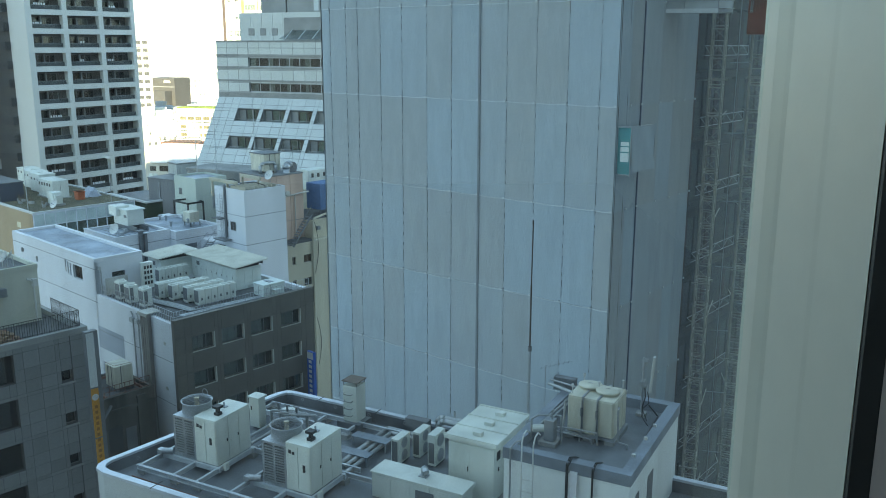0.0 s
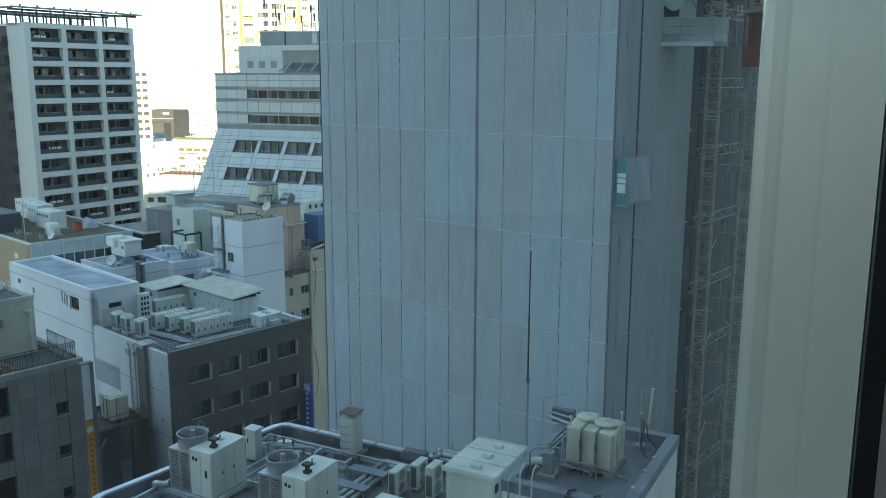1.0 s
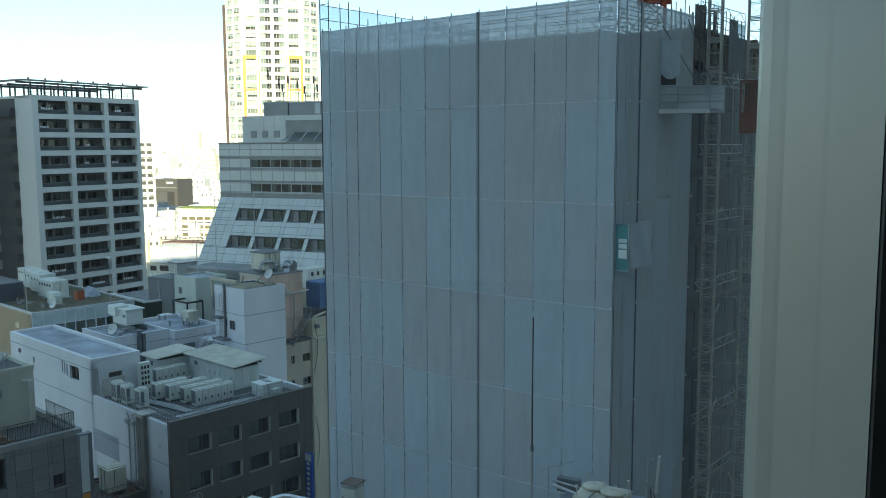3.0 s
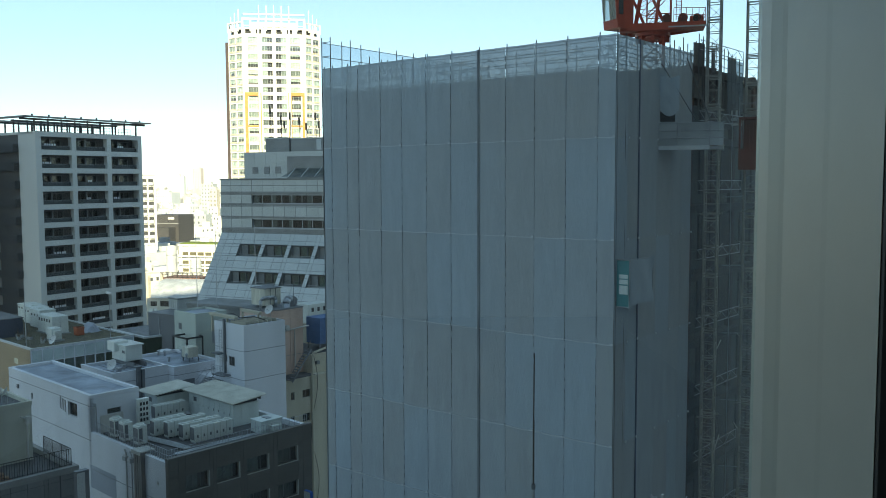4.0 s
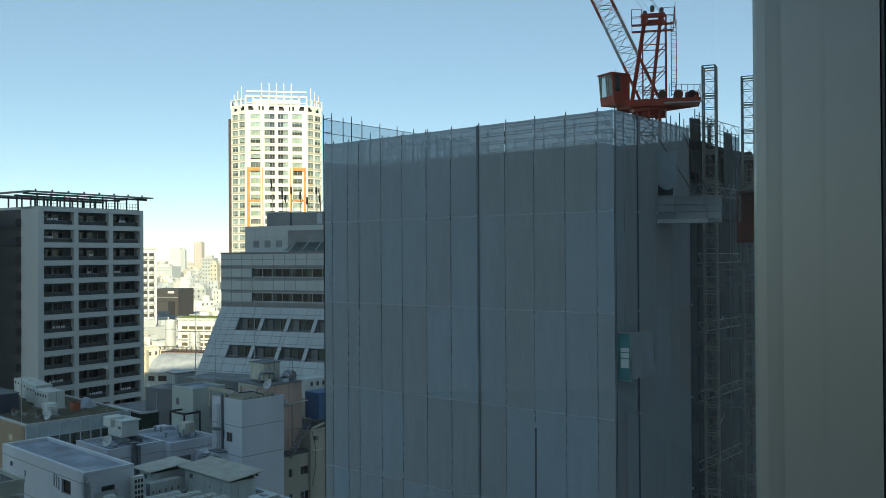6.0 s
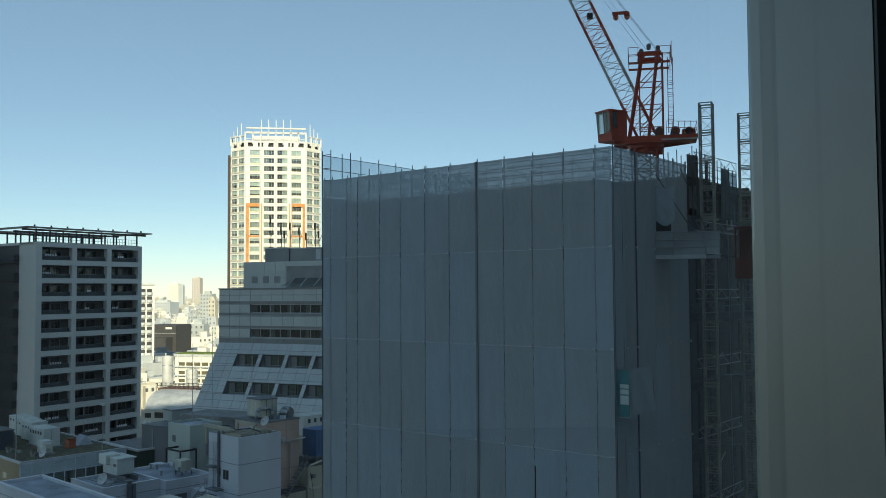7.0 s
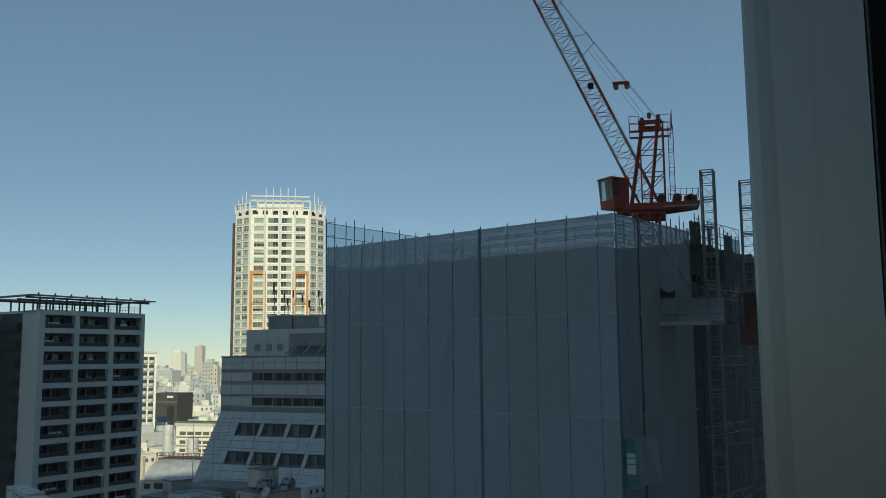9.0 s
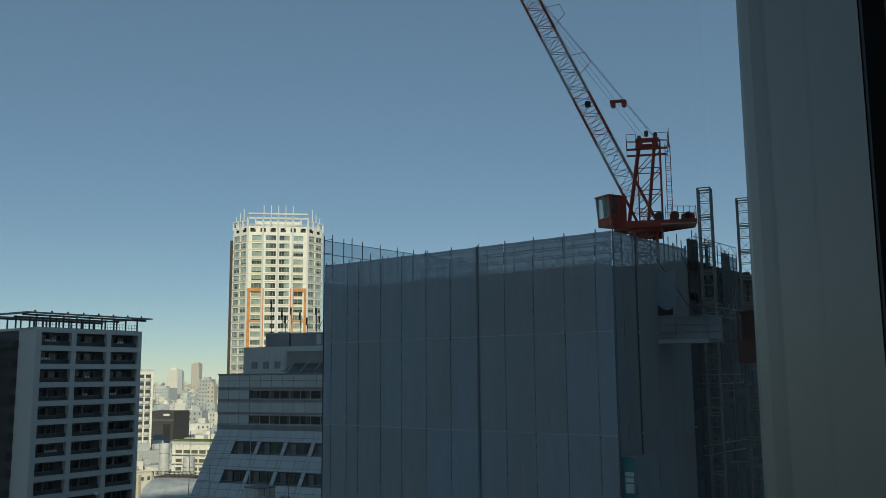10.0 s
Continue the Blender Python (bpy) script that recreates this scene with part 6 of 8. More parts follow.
part("lid", Geo().box(-0.08, 2.68, -0.08, 2.28, 2.1, 2.2), DULL_STEEL, t)
part("strap", Geo().box(2.6, 2.63, 0.7, 0.78, 0.2, 2.1).box(2.6, 2.63, 1.45, 1.53, 0.2, 2.1), DULL_STEEL, t)
t = thing("roof_duct", on(M_SITE, -18.8, 22.4, 30.9), "fat grey bent ducts on the peach house", "duct")
part("pipe", Geo().tube([(0, 0, 0), (0, 0, 0.9), (0.15, 0.3, 1.15), (0.2, 1.6, 1.15), (0.2, 1.9, 0.9), (0.2, 1.9, 0)], 0.2, 10), LAGGING, t, smooth=True)
part("box_duct", Geo().tube([(1.2, 2.6, -2.5), (1.2, 2.6, 0.4), (1.1, 2.9, 0.85), (0.9, 3.4, 0.9)], 0.42, 10), GALV, t, smooth=True)
part("blower", Geo().bar((0.5, 3.6, 0.55), (1.2, 3.6, 0.55), 0.6, 16), DULL_STEEL, t)
t = thing("tv_antenna", on(M_SITE, -17.4, 25.9, 30.9), "rooftop television antenna with many elements", "antenna")
part("pole", Geo().bar((0, 0, 0), (0, 0, 3.2), 0.03, 6), DULL_STEEL, t)
for i in range(9):
    part("element", Geo().bar((-1 + i * 0.26, -0.35, 2.9), (-1 + i * 0.26, 0.35, 2.9), 0.012, 4), DULL_STEEL, t)
part("boom", Geo().bar((-1.1, 0, 2.9), (1.2, 0, 2.9), 0.015, 4).bar((-0.9, 0, 2.4), (0.9, 0, 2.4), 0.012, 4), DULL_STEEL, t)
bh = thing("beige_house", on(M_SITE, -14.5, 22.4, 0), "weathered beige house with pipes down its wall", "building")
BW = pose(0, 0, 0, 0, 0, 90)
holes = [(a, b, 21.0 - 2.7 * i, 21.9 - 2.7 * i) for i in range(6) for a, b in ((0.7, 1.2), (2.3, 3.4))]
part("front_wall", Geo().wall(11.0, 0, 23.3, 0.3, holes, BW), BEIGE, bh)
for h in holes:
    window(bh, BW, *h, depth=0.12, lights=2)
part("rooms", Geo().box(-7.5, -0.8, 0.3, 10.8, 0, 22.9), SHADE_DARK, bh)
part("side_wall", Geo().box(-7.5, -0.31, 0, 0.2, 0, 23.3).box(-7.5, -0.3, 0.2, 11.0, 23.0, 23.3), BEIGE, bh)
part("upper_storey", Geo().box(-9, -0.9, 4.3, 11.0, 23.32, 25.5), BEIGE, bh)
part("roof_felt", Geo().box(-7.3, -0.1, 0.1, 4.2, 23.3, 23.36).box(-8.9, -1.0, 4.4, 10.9, 25.5, 25.56), ROOF_DARK, bh, "dark roof felt")
part("vent_box", Geo().box(-0.9, -0.6, 4.9, 5.3, 24.3, 24.7), DULL_STEEL, bh)
railing(bh, [(-1.2, 4.5, 25.5), (-1.2, 11.0, 25.5)], 1.0, 0.3, DULL_STEEL)
part("pipe", Geo().tube([(0.15, 3.6, 5), (0.15, 3.6, 25.4), (0.1, 3.9, 25.9), (-0.2, 5.5, 26.1), (-1.0, 7.5, 26.1)], 0.13, 8), BEIGE, bh, "fat beige pipe")
part("cable", Geo().tube([(0.08, 3.9 + 0.5 * math.sin(i * 0.55), 25.5 - i * 1.0) for i in range(18)], 0.03, 5), WIRE_BLACK, bh)
g = Geo()
for i in range(12):
    g.box(0.0, 0.9, 0.2 + i * 0.22, 0.45 + i * 0.22, 23.4 + i * 0.26, 23.45 + i * 0.26)
part("steel_stair", g.bar((0.95, 0.2, 23.3), (0.95, 2.9, 26.6), 0.1, 4).bar((0.95, 0.2, 24.3), (0.95, 2.9, 27.6), 0.03, 4), DULL_STEEL, bh, "rusty outside steel stair")
t = thing("blue_container", on(M_SITE, -18.6, 28.6, 25.4), "blue corrugated hoarding box on a roof stand", "hoarding")
g = Geo()
for i in range(12):
    g.box(-0.02 if i % 2 else 0.0, 2.5, i * 0.3, i * 0.3 + 0.3, 0.9, 3.9).box(2.5, 2.52 + 0.03 * (i % 2), i * 0.3, i * 0.3 + 0.3, 0.9, 3.9)
part("sheeting", g, BLUE_SHEET, t)
part("leg", Geo().box(0.1, 0.2, 0.1, 0.2, 0.16, 0.9).box(2.2, 2.3, 0.1, 0.2, 0.16, 0.9).box(2.2, 2.3, 3.2, 3.3, 0.16, 0.9), DULL_STEEL, t)
t = thing("switch_cabinet", on(M_SITE, -23.2, 30.9, 27.8), "pale grey rooftop cabinet with small windows", "cabinet")
part("body", Geo().box(0, 2.2, 0, 3.0, 0.1, 2.4, 0.03), IVORY, t)
for i in range(3):
    part("slot", Geo().box(2.2, 2.22, 0.4 + i * 0.9, 0.75 + i * 0.9, 1.5, 2.0), BLACK, t)
part("house_below", Geo().box(-4, 2.6, -0.5, 12, -27.8, 0.1), BEIGE, t)

# ---- grey panelled office at the corner ----
go = thing("grey_office", on(M_SITE, 4.95, -9.4, 0), "stained grey panelled office with small windows", "building")
GM = pose(0, -25, 0, 0, 0, 90)
holes = []
for i in range(6):
    z = 22.45 - i * 3.1
    holes += [(23.0, 23.8, z - 0.1, z + 0.75), (11.6, 20.0, z + 0.75, z + 2.75)]
part("front_wall", Geo().wall(25, 0, 25.6, 0.4, holes, GM), ROOF_DARK, go, "dark open joints behind the panels")
clad(go, GM, [8 + 1.05 * i for i in range(17)] + [25], [2.35 + 3.1 * i for i in range(8)] + [25.6], holes, GREY_TILE, "stone_panel", 0.035, 0.03)
for h in holes:
    if h[1] - h[0] > 3:
        window(go, GM, *h, depth=0.3, lights=4, frame_mat=BLACK, curtain=[(0.1, 0.6)])
    else:
        window(go, GM, *h, depth=0.35, lights=1, frame_mat=DULL_STEEL)
        part("sill", Geo().box(h[0] - 0.1, h[1] + 0.1, -0.08, 0.3, h[2] - 0.14, h[2] - 0.04), CONCRETE, go, at=GM)
part("rooms", Geo().box(-15.5, -1.2, -24.6, -0.4, 0, 25.2), SHADE_DARK, go)
part("side_wall", Geo().box(-16, -0.41, -0.35, 0, 0, 25.6).box(-16, -0.4, -25, -24.65, 0, 25.6), GREY_TILE, go)
flat_roof(go, -16, 0.06, -25, 0.06, 25.6, 0.4, ROOF_DARK, CONCRETE, 0.35)
ph = part("penthouse", Geo().box(-16, -4.8, -25, -1.0, 25.62, 29.5), mat("cream_render", (0.55, 0.55, 0.47), 0.85, stain=0.25, stain_size=2, streak=True), go, "cream rendered roof house")
flat_roof(go, -16.05, -4.75, -25.05, -0.95, 29.5, 0.3, ROOF_DARK, bpy.data.materials["cream_render"], 0.2)
part("lamp", Geo().box(-4.8, -4.4, -4.0, -3.3, 27.9, 28.5, 0.05), DULL_STEEL, ph)
part("downpipe", Geo().tube([(-4.6, -1.4, 25.7), (-4.6, -1.4, 28.6), (-4.5, -1.9, 28.9)], 0.06, 8).box(-4.8, -4.4, -1.5, -1.2, 28.3, 28.8), CRANE_WHITE, ph)
railing(go, [(-4.7, -0.3, 26.0), (-0.3, -0.3, 26.0), (-0.3, -24.5, 26.0)], 1.15, 0.16, BLACK, (1.0,), 0.016)
t = thing("rubbish_heap", on(M_SITE, 2.6, -14.2, 25.64), "heap of dead leaves and boards on the roof", "heap")
rnd = random.Random(2)
g = Geo()
for i in range(60):
    a, r = rnd.uniform(0, 6.28), rnd.uniform(0, 1) ** 0.5
    x, y, z = 1.5 * r * math.cos(a), 1.0 * r * math.sin(a), 0.5 * (1 - r)
    g.box(x - 0.12, x + 0.15, y - 0.1, y + 0.12, max(0, z - 0.3), z + rnd.uniform(0.02, 0.15))
part("pile", g, mat("dead_leaves", (0.30, 0.20, 0.13), 0.95, grain=0.5), t)
part("boards", Geo().box(-1.8, 1.8, -0.8, 1.0, 0.0, 0.06), RUST, t)
for i, (x, y) in enumerate(((-0.7, -1.7), (-0.3, -2.5), (-0.9, -3.0))):
    dish(on(M_SITE, -0.2 + x * 0.3, -11.0 + y * 0.5, 29.8, 30 * i - 30), "small white satellite dish on the roof house", 0.42)
# tall lit sign on the corner
sg = thing("pole_sign", on(M_SITE, 7.4, -9.95, 8.0), "tall narrow sign pylon with orange panels", "sign")
part("case", Geo().box(0.0, 0.42, -0.85, 0, 0, 18.5, 0.02), DULL_STEEL, sg)
part("top_panel", Geo().box(0.42, 0.45, -0.82, -0.3, 14.6, 18.4), PALE_TILE, sg, "pale blank panel")
part("orange_panel", Geo().box(0.42, 0.45, -0.82, -0.3, 11.0, 14.5).box(0.42, 0.45, -0.82, -0.3, 7.4, 10.9), SIGN_ORANGE, sg, "orange panel")
part("white_disc", Geo().bar((0.44, -0.56, 13.9), (0.47, -0.56, 13.9), 0.23, 18), CRANE_WHITE, sg)
for i in range(14):
    part("letter_bar", Geo().box(0.45, 0.46, -0.66, -0.46, 8.0 + i * 0.4 - 0.1, 8.0 + i * 0.4 + 0.12), mat("sign_brown", (0.32, 0.13, 0.02), 0.6) if i == 0 else bpy.data.materials["sign_brown"], sg)
part("lower_panel", Geo().box(0.42, 0.45, -0.82, -0.3, 2.0, 7.3), BLACK, sg)
for i in range(6):
    part("letter_bar", Geo().box(0.45, 0.46, -0.7, -0.42, 3.0 + i * 0.75, 3.5 + i * 0.75), CRANE_WHITE, sg)
part("pylon_base", Geo().box(0.05, 0.37, -0.75, -0.1, -8.0, 0), DULL_STEEL, sg)
bs = thing("blue_sign", on(M_SITE, 0.0, 13.3, 11.5), "blue vertical sign with white letter bars on the wall", "sign")
part("case", Geo().box(0.15, 1.1, 0.0, 0.3, 0, 5.6, 0.02), SIGN_BLUE, bs)
part("bracket", Geo().box(0, 0.15, 0.1, 0.2, 0.8, 1.0).box(0, 0.15, 0.1, 0.2, 4.6, 4.8), DULL_STEEL, bs)
part("head_panel", Geo().box(0.18, 1.07, -0.02, 0.0, 4.9, 5.55), CRANE_WHITE, bs)
part("foot_panel", Geo().box(0.18, 1.07, -0.02, 0.0, 0.05, 0.6), SIGN_ORANGE, bs)
for i in range(8):
    part("letter_bar", Geo().box(0.42, 0.82, -0.02, 0.0, 4.5 - i * 0.48, 4.78 - i * 0.48), CRANE_WHITE, bs)

# ---- sooty little house in the gap ----
so = thing("sooty_house", on(M_SITE, -7.8, -6.2, 0), "sooty concrete house with a water tank and a stair", "building")
SOOT = mat("sooty_concrete", (0.10, 0.095, 0.085), 0.9, stain=0.5, stain_size=1.2, streak=True)
part("body", Geo().box(0, 5.6, 0, 5.2, 0, 16.8), SOOT, so)
flat_roof(so, 0, 5.6, 0, 5.2, 16.8, 0.4, ROOF_DARK, SOOT, 0.25)
part("pier", Geo().box(1.2, 1.9, -0.2, 0, 0, 16.8).box(5.6, 5.8, 3.6, 4.4, 0, 16.8), SOOT, so)
part("opening", Geo().box(2.6, 4.0, -0.02, 0, 14.2, 15.1).box(5.6, 5.62, 1.0, 2.2, 12.5, 14.6), SHADE_DARK, so)
part("door", Geo().box(5.6, 5.64, 2.5, 3.4, 12.2, 14.2), DULL_STEEL, so)
railing(so, [(0.2, 0.15, 17.2), (5.4, 0.15, 17.2), (5.4, 5.0, 17.2)], 0.9, 0.45, RUST, (1.0, 0.5), 0.016)
part("roof_beam", Geo().box(0.4, 5.2, 1.2, 1.35, 17.0, 17.2).box(0.4, 5.2, 4.4, 4.55, 17.0, 17.2).box(1.0, 1.15, 0.4, 4.8, 17.2, 17.35), RUST, so, "rusty roof beams")
part("ledge", Geo().box(-0.1, 5.75, -0.15, 0.0, 15.9, 16.15).box(5.6, 5.75, 0.0, 5.2, 15.9, 16.15).box(5.6, 5.72, 0.0, 5.2, 12.0, 12.2), SOOT, so)
part("wall_duct", Geo().tube([(5.75, 0.6, 6), (5.75, 0.6, 15.6), (5.7, 1.4, 16.6)], 0.12, 8).tube([(3.2, -0.15, 5), (3.2, -0.15, 13.8)], 0.08, 8), DULL_STEEL, so)
tk = thing("roof_tank", on(M_SITE, -5.5, -3.5, 16.82), "grimy cream water tank on the sooty house", "water tank")
part("tank", Geo().box(0, 1.7, 0, 1.6, 0.3, 2.2, 0.05), TANK, tk)
part("rib", Geo().box(0.5, 0.56, -0.03, 0, 0.3, 2.2).box(1.1, 1.16, -0.03, 0, 0.3, 2.2).box(1.7, 1.73, 0.5, 0.56, 0.3, 2.2), DULL_STEEL, tk)
part("stand", Geo().box(0, 1.7, 0.1, 0.3, 0, 0.3).box(0, 1.7, 1.3, 1.5, 0, 0.3), DULL_STEEL, tk)
part("lid_rail", Geo().tube([(0, 0, 2.3), (1.7, 0, 2.35), (1.7, 1.6, 2.3)], 0.02, 4), RUST, tk)
st = thing("outside_stair", on(M_SITE, -1.9, -6.0, 0), "rusty outside stair with railings in the alley", "stair")
g = Geo()
for i in range(14):
    g.box(0, 0.9, 0.3 * i, 0.3 * i + 0.28, 8.8 + i * 0.22, 8.85 + i * 0.22)
part("steps", g, RUST, st)
railing(st, [(0.9, 0, 8.8), (0.9, 4.2, 11.9)], 1.0, 0.25, DULL_STEEL)
part("landing", Geo().box(-0.2, 1.2, 4.2, 5.6, 11.7, 11.85), DULL_STEEL, st)
railing(st, [(1.2, 4.2, 11.85), (1.2, 5.6, 11.85)], 1.0, 0.25, DULL_STEEL)
part("post", Geo().box(0, 0.1, 4.3, 4.4, 0, 11.7).box(1.1, 1.2, 5.4, 5.5, 0, 11.7).box(0.4, 0.5, 0, 0.1, 0, 8.8), DULL_STEEL, st)
pn = thing("louvre_canopy", on(M_SITE, -1.5, -7.5, 8.6), "slatted grey canopy frame over the alley", "canopy")
part("frame", Geo().box(0, 5.0, 0, 0.1, 0, 0.12).box(0, 5.0, 1.6, 1.7, 0.5, 0.62), GALV, pn)
for i in range(7):
    part("slat", Geo().box(0.1 + i * 0.75, 0.2 + i * 0.75, 0.1, 1.6, 0.05 + 0.0, 0.12).box(0.1 + i * 0.75, 0.75 + i * 0.75, 0.1, 1.6, 0.02, 0.04), GALV, pn)
part("post", Geo().box(0, 0.1, 0, 0.1, -8.6, 0).box(4.9, 5.0, 0, 0.1, -8.6, 0), GALV, pn)

# ---- tan house with a roof garden ----
th = thing("tan_house", on(M_SITE, -62, 8.2, 0), "tan panelled house with glass strip and mossy roof", "building")
part("body", Geo().box(-17, 15.2, 0, 13.4, 0, 24.6), TAN, th)
RM = pose(15.5, 0, 0, 0, 0, 90)
GREEN_GLASS = see_through("green_glass", (0.5, 0.62, 0.6), "ShaderNodeBsdfGlossy", 0.10)
part("glass_frame", Geo().box(0, 13.4, -0.02, 0.1, 24.5, 24.75).box(0, 13.4, -0.02, 0.1, 23.0, 23.1).box(0, 13.4, -0.02, 0.1, 19.9, 20.1), PARAPET, th, at=RM)
for i in range(11):
    part("mullion", Geo().box(i * 1.33, i * 1.33 + 0.12, -0.06, 0.1, 20, 24.6), PARAPET, th, at=RM)
    if i < 10:
        part("pane", Geo().box(i * 1.33 + 0.12, i * 1.33 + 1.33, 0.0, 0.02, 23.1, 24.5), mat("frosted_pane", (0.45, 0.55, 0.56), 0.3) if i == 0 else bpy.data.materials["frosted_pane"], th, "frosted pale green pane", at=RM)
        part("pane", Geo().box(i * 1.33 + 0.12, i * 1.33 + 1.33, 0.0, 0.02, 20.1, 23.0), GREEN_GLASS, th, at=RM)
        part("blind", Geo().box(i * 1.33 + 0.2, i * 1.33 + 1.3, 0.12, 0.14, 20.1, 23.0), TAN if i > 3 else CURTAIN, th, at=RM)
part("mossy_roof", Geo().box(-16.6, 15.0, 0.4, 13.0, 24.6, 24.72), GRASS, th, "brown-green mossy roof")
part("edge", Geo().box(-17, 15.6, 0, 0.3, 24.6, 24.85).box(15.3, 15.6, 0.3, 13.4, 24.75, 24.85).box(-17, 15.3, 13.1, 13.4, 24.6, 24.85), PALE_TILE, th)
for i in range(33):
    part("facade_panel", Geo().box(-17 + i * 0.96, -17 + i * 0.96 + 0.94, -0.04, 0.0, 10, 24.5), TAN, th)
part("lit_window", Geo().box(10.5, 11.6, -0.06, -0.04, 22.4, 23.1), mat("yellow_blind", (0.75, 0.68, 0.5), 0.6), th, "pale yellow blind")
BOXES = "cream steel cabinet row on the mossy roof"
for i, (x, y) in enumerate(((-64.4, 15.4), (-68.6, 16.2), (-72.8, 17.0))):
    t = thing("roof_cabinet", on(M_SITE, x, y, 24.72), BOXES, "cabinet", "moss roof cabinets")
    part("body", Geo().box(0, 3.4, 0, 2.2, 0.1, 2.5 - 0.1 * i, 0.03), IVORY, t)
    part("lid", Geo().box(-0.05, 3.45, -0.05, 2.25, 2.5 - 0.1 * i, 2.6 - 0.1 * i), IVORY, t)
    for j in range(3):
        part("slot", Geo().box(0.4 + j * 1.0, 0.8 + j * 1.0, -0.015, 0, 1.7, 2.0), BLACK, t)
    part("fan", Geo().lathe([(0.4, 2.6 - 0.1 * i), (0.4, 2.75 - 0.1 * i), (0.34, 2.75 - 0.1 * i), (0, 2.65 - 0.1 * i)], 1.2, 1.1, 14), IVORY, t)
t = thing("roof_cabinet", on(M_SITE, -59.6, 14.5, 24.72), "long cream cabinet with a row of dark slots", "cabinet")
part("body", Geo().box(0, 4.6, 0, 2.2, 0.1, 2.4, 0.03), IVORY, t)
part("door_seam", Geo().box(4.6, 4.61, 1.05, 1.1, 0.2, 2.3), DULL_STEEL, t)
for j in range(5):
    part("slot", Geo().box(0.4 + j * 0.8, 0.8 + j * 0.8, -0.015, 0, 1.6, 2.0), BLACK, t)
part("base", Geo().box(-0.2, 4.8, -0.2, 2.4, 0, 0.1), CONCRETE, t)
t = thing("roof_condenser", on(M_SITE, -51.4, 12.2, 24.72), "small cream air conditioner on the mossy roof", "air conditioner")
part("case", Geo().box(0, 1.6, 0, 1.3, 0.2, 1.7, 0.04), IVORY, t)
part("head", Geo().box(0.9, 2.0, 0.2, 1.0, 0.8, 1.4, 0.03), IVORY, t)
part("skid", Geo().box(-0.2, 1.9, -0.1, 1.5, 0, 0.2), CONCRETE, t)
t = thing("orange_bin", on(M_SITE, -52.9, 16.4, 24.72), "faded orange plastic bin on the roof", "bin")
part("bin", Geo().box(0, 1.1, 0, 1.0, 0, 1.1, 0.06), mat("bin_orange", (0.55, 0.14, 0.06), 0.6), t)
part("rim", Geo().box(-0.06, 1.16, -0.06, 1.06, 1.0, 1.1), bpy.data.materials["bin_orange"], t)
t = thing("tarpaulin_heap", on(M_SITE, -54.0, 19.2, 24.72), "grey tarpaulin over a heap of boards", "tarpaulin")
g = Geo()
for j in range(7):
    for i in range(7):
        u, v = i / 6 - 0.5, j / 6 - 0.5
        g.v.append((u * 2.6, v * 2.2, max(0.0, (0.25 - u * u) * (0.25 - v * v)) * 22 + 0.12 * math.sin(i * 2.2 + j * 1.3)))
g.f = [(j * 7 + i, j * 7 + i + 1, j * 7 + i + 8, j * 7 + i + 7) for j in range(6) for i in range(6)]
part("cloth", g, PATCH, t)
t = thing("roof_board", on(M_SITE, -46.9, 18.6, 24.72), "thin roof lamp mast with a crossbar", "mast")
part("pole", Geo().bar((0, 0, 0), (0, 0, 6.0), 0.04, 6), GALV, t)
part("head", Geo().box(-0.7, 0.7, -0.1, 0.1, 5.8, 6.1), PALE_TILE, t)
dish(on(M_SITE, -46.2, 10.9, 24.85, 10), "white satellite dish at the mossy roof's edge", 0.6)
t = thing("flag_mast", on(M_SITE, -61.0, 8.9, 24.72), "thin pale mast on the mossy roof", "mast")
part("pole", Geo().bar((11.5, 0, 0), (11.5, 0, 8.5), 0.06, 6, 0.03), GALV, t)
t = thing("dark_roof_house", on(M_SITE, -66.5, 8.7, 24.72), "dark blue steel hut on the mossy roof", "building")
part("body", Geo().box(0, 9, 0, 3.0, 0, 2.4), mat("dark_blue_metal", (0.05, 0.06, 0.09), 0.5), t)
part("edge", Geo().box(-0.1, 9.1, -0.1, 3.1, 2.4, 2.5), DULL_STEEL, t)
rnd = random.Random(44)
for i in range(9):
    t = thing("planter_box", on(M_SITE, -60.5 + i * 1.25, 10.0 + rnd.uniform(0, 2.2), 24.72, rnd.uniform(-20, 20)), "weathered wooden planter with dry stalks on the mossy roof", "planter", "moss roof planters")
    part("trough", Geo().box(0, 0.9, 0, 0.4, 0, 0.35), CONCRETE, t)
    g = Geo()
    for k in range(14):
        x, y = rnd.uniform(0.1, 0.8), rnd.uniform(0.08, 0.32)
        g.bar((x, y, 0.3), (x + rnd.uniform(-0.25, 0.25), y + rnd.uniform(-0.2, 0.2), rnd.uniform(0.5, 1.0)), 0.02, 4)
    part("dry_stalks", g, mat("dry_stalk", (0.16, 0.12, 0.07), 0.9) if i == 0 else bpy.data.materials["dry_stalk"], t)
railing(th, [(-4.0, 1.0, 24.72), (3.0, 1.0, 24.72), (3.0, 4.5, 24.72)], 1.2, 0.4, DULL_STEEL, (1.0, 0.5), 0.015)
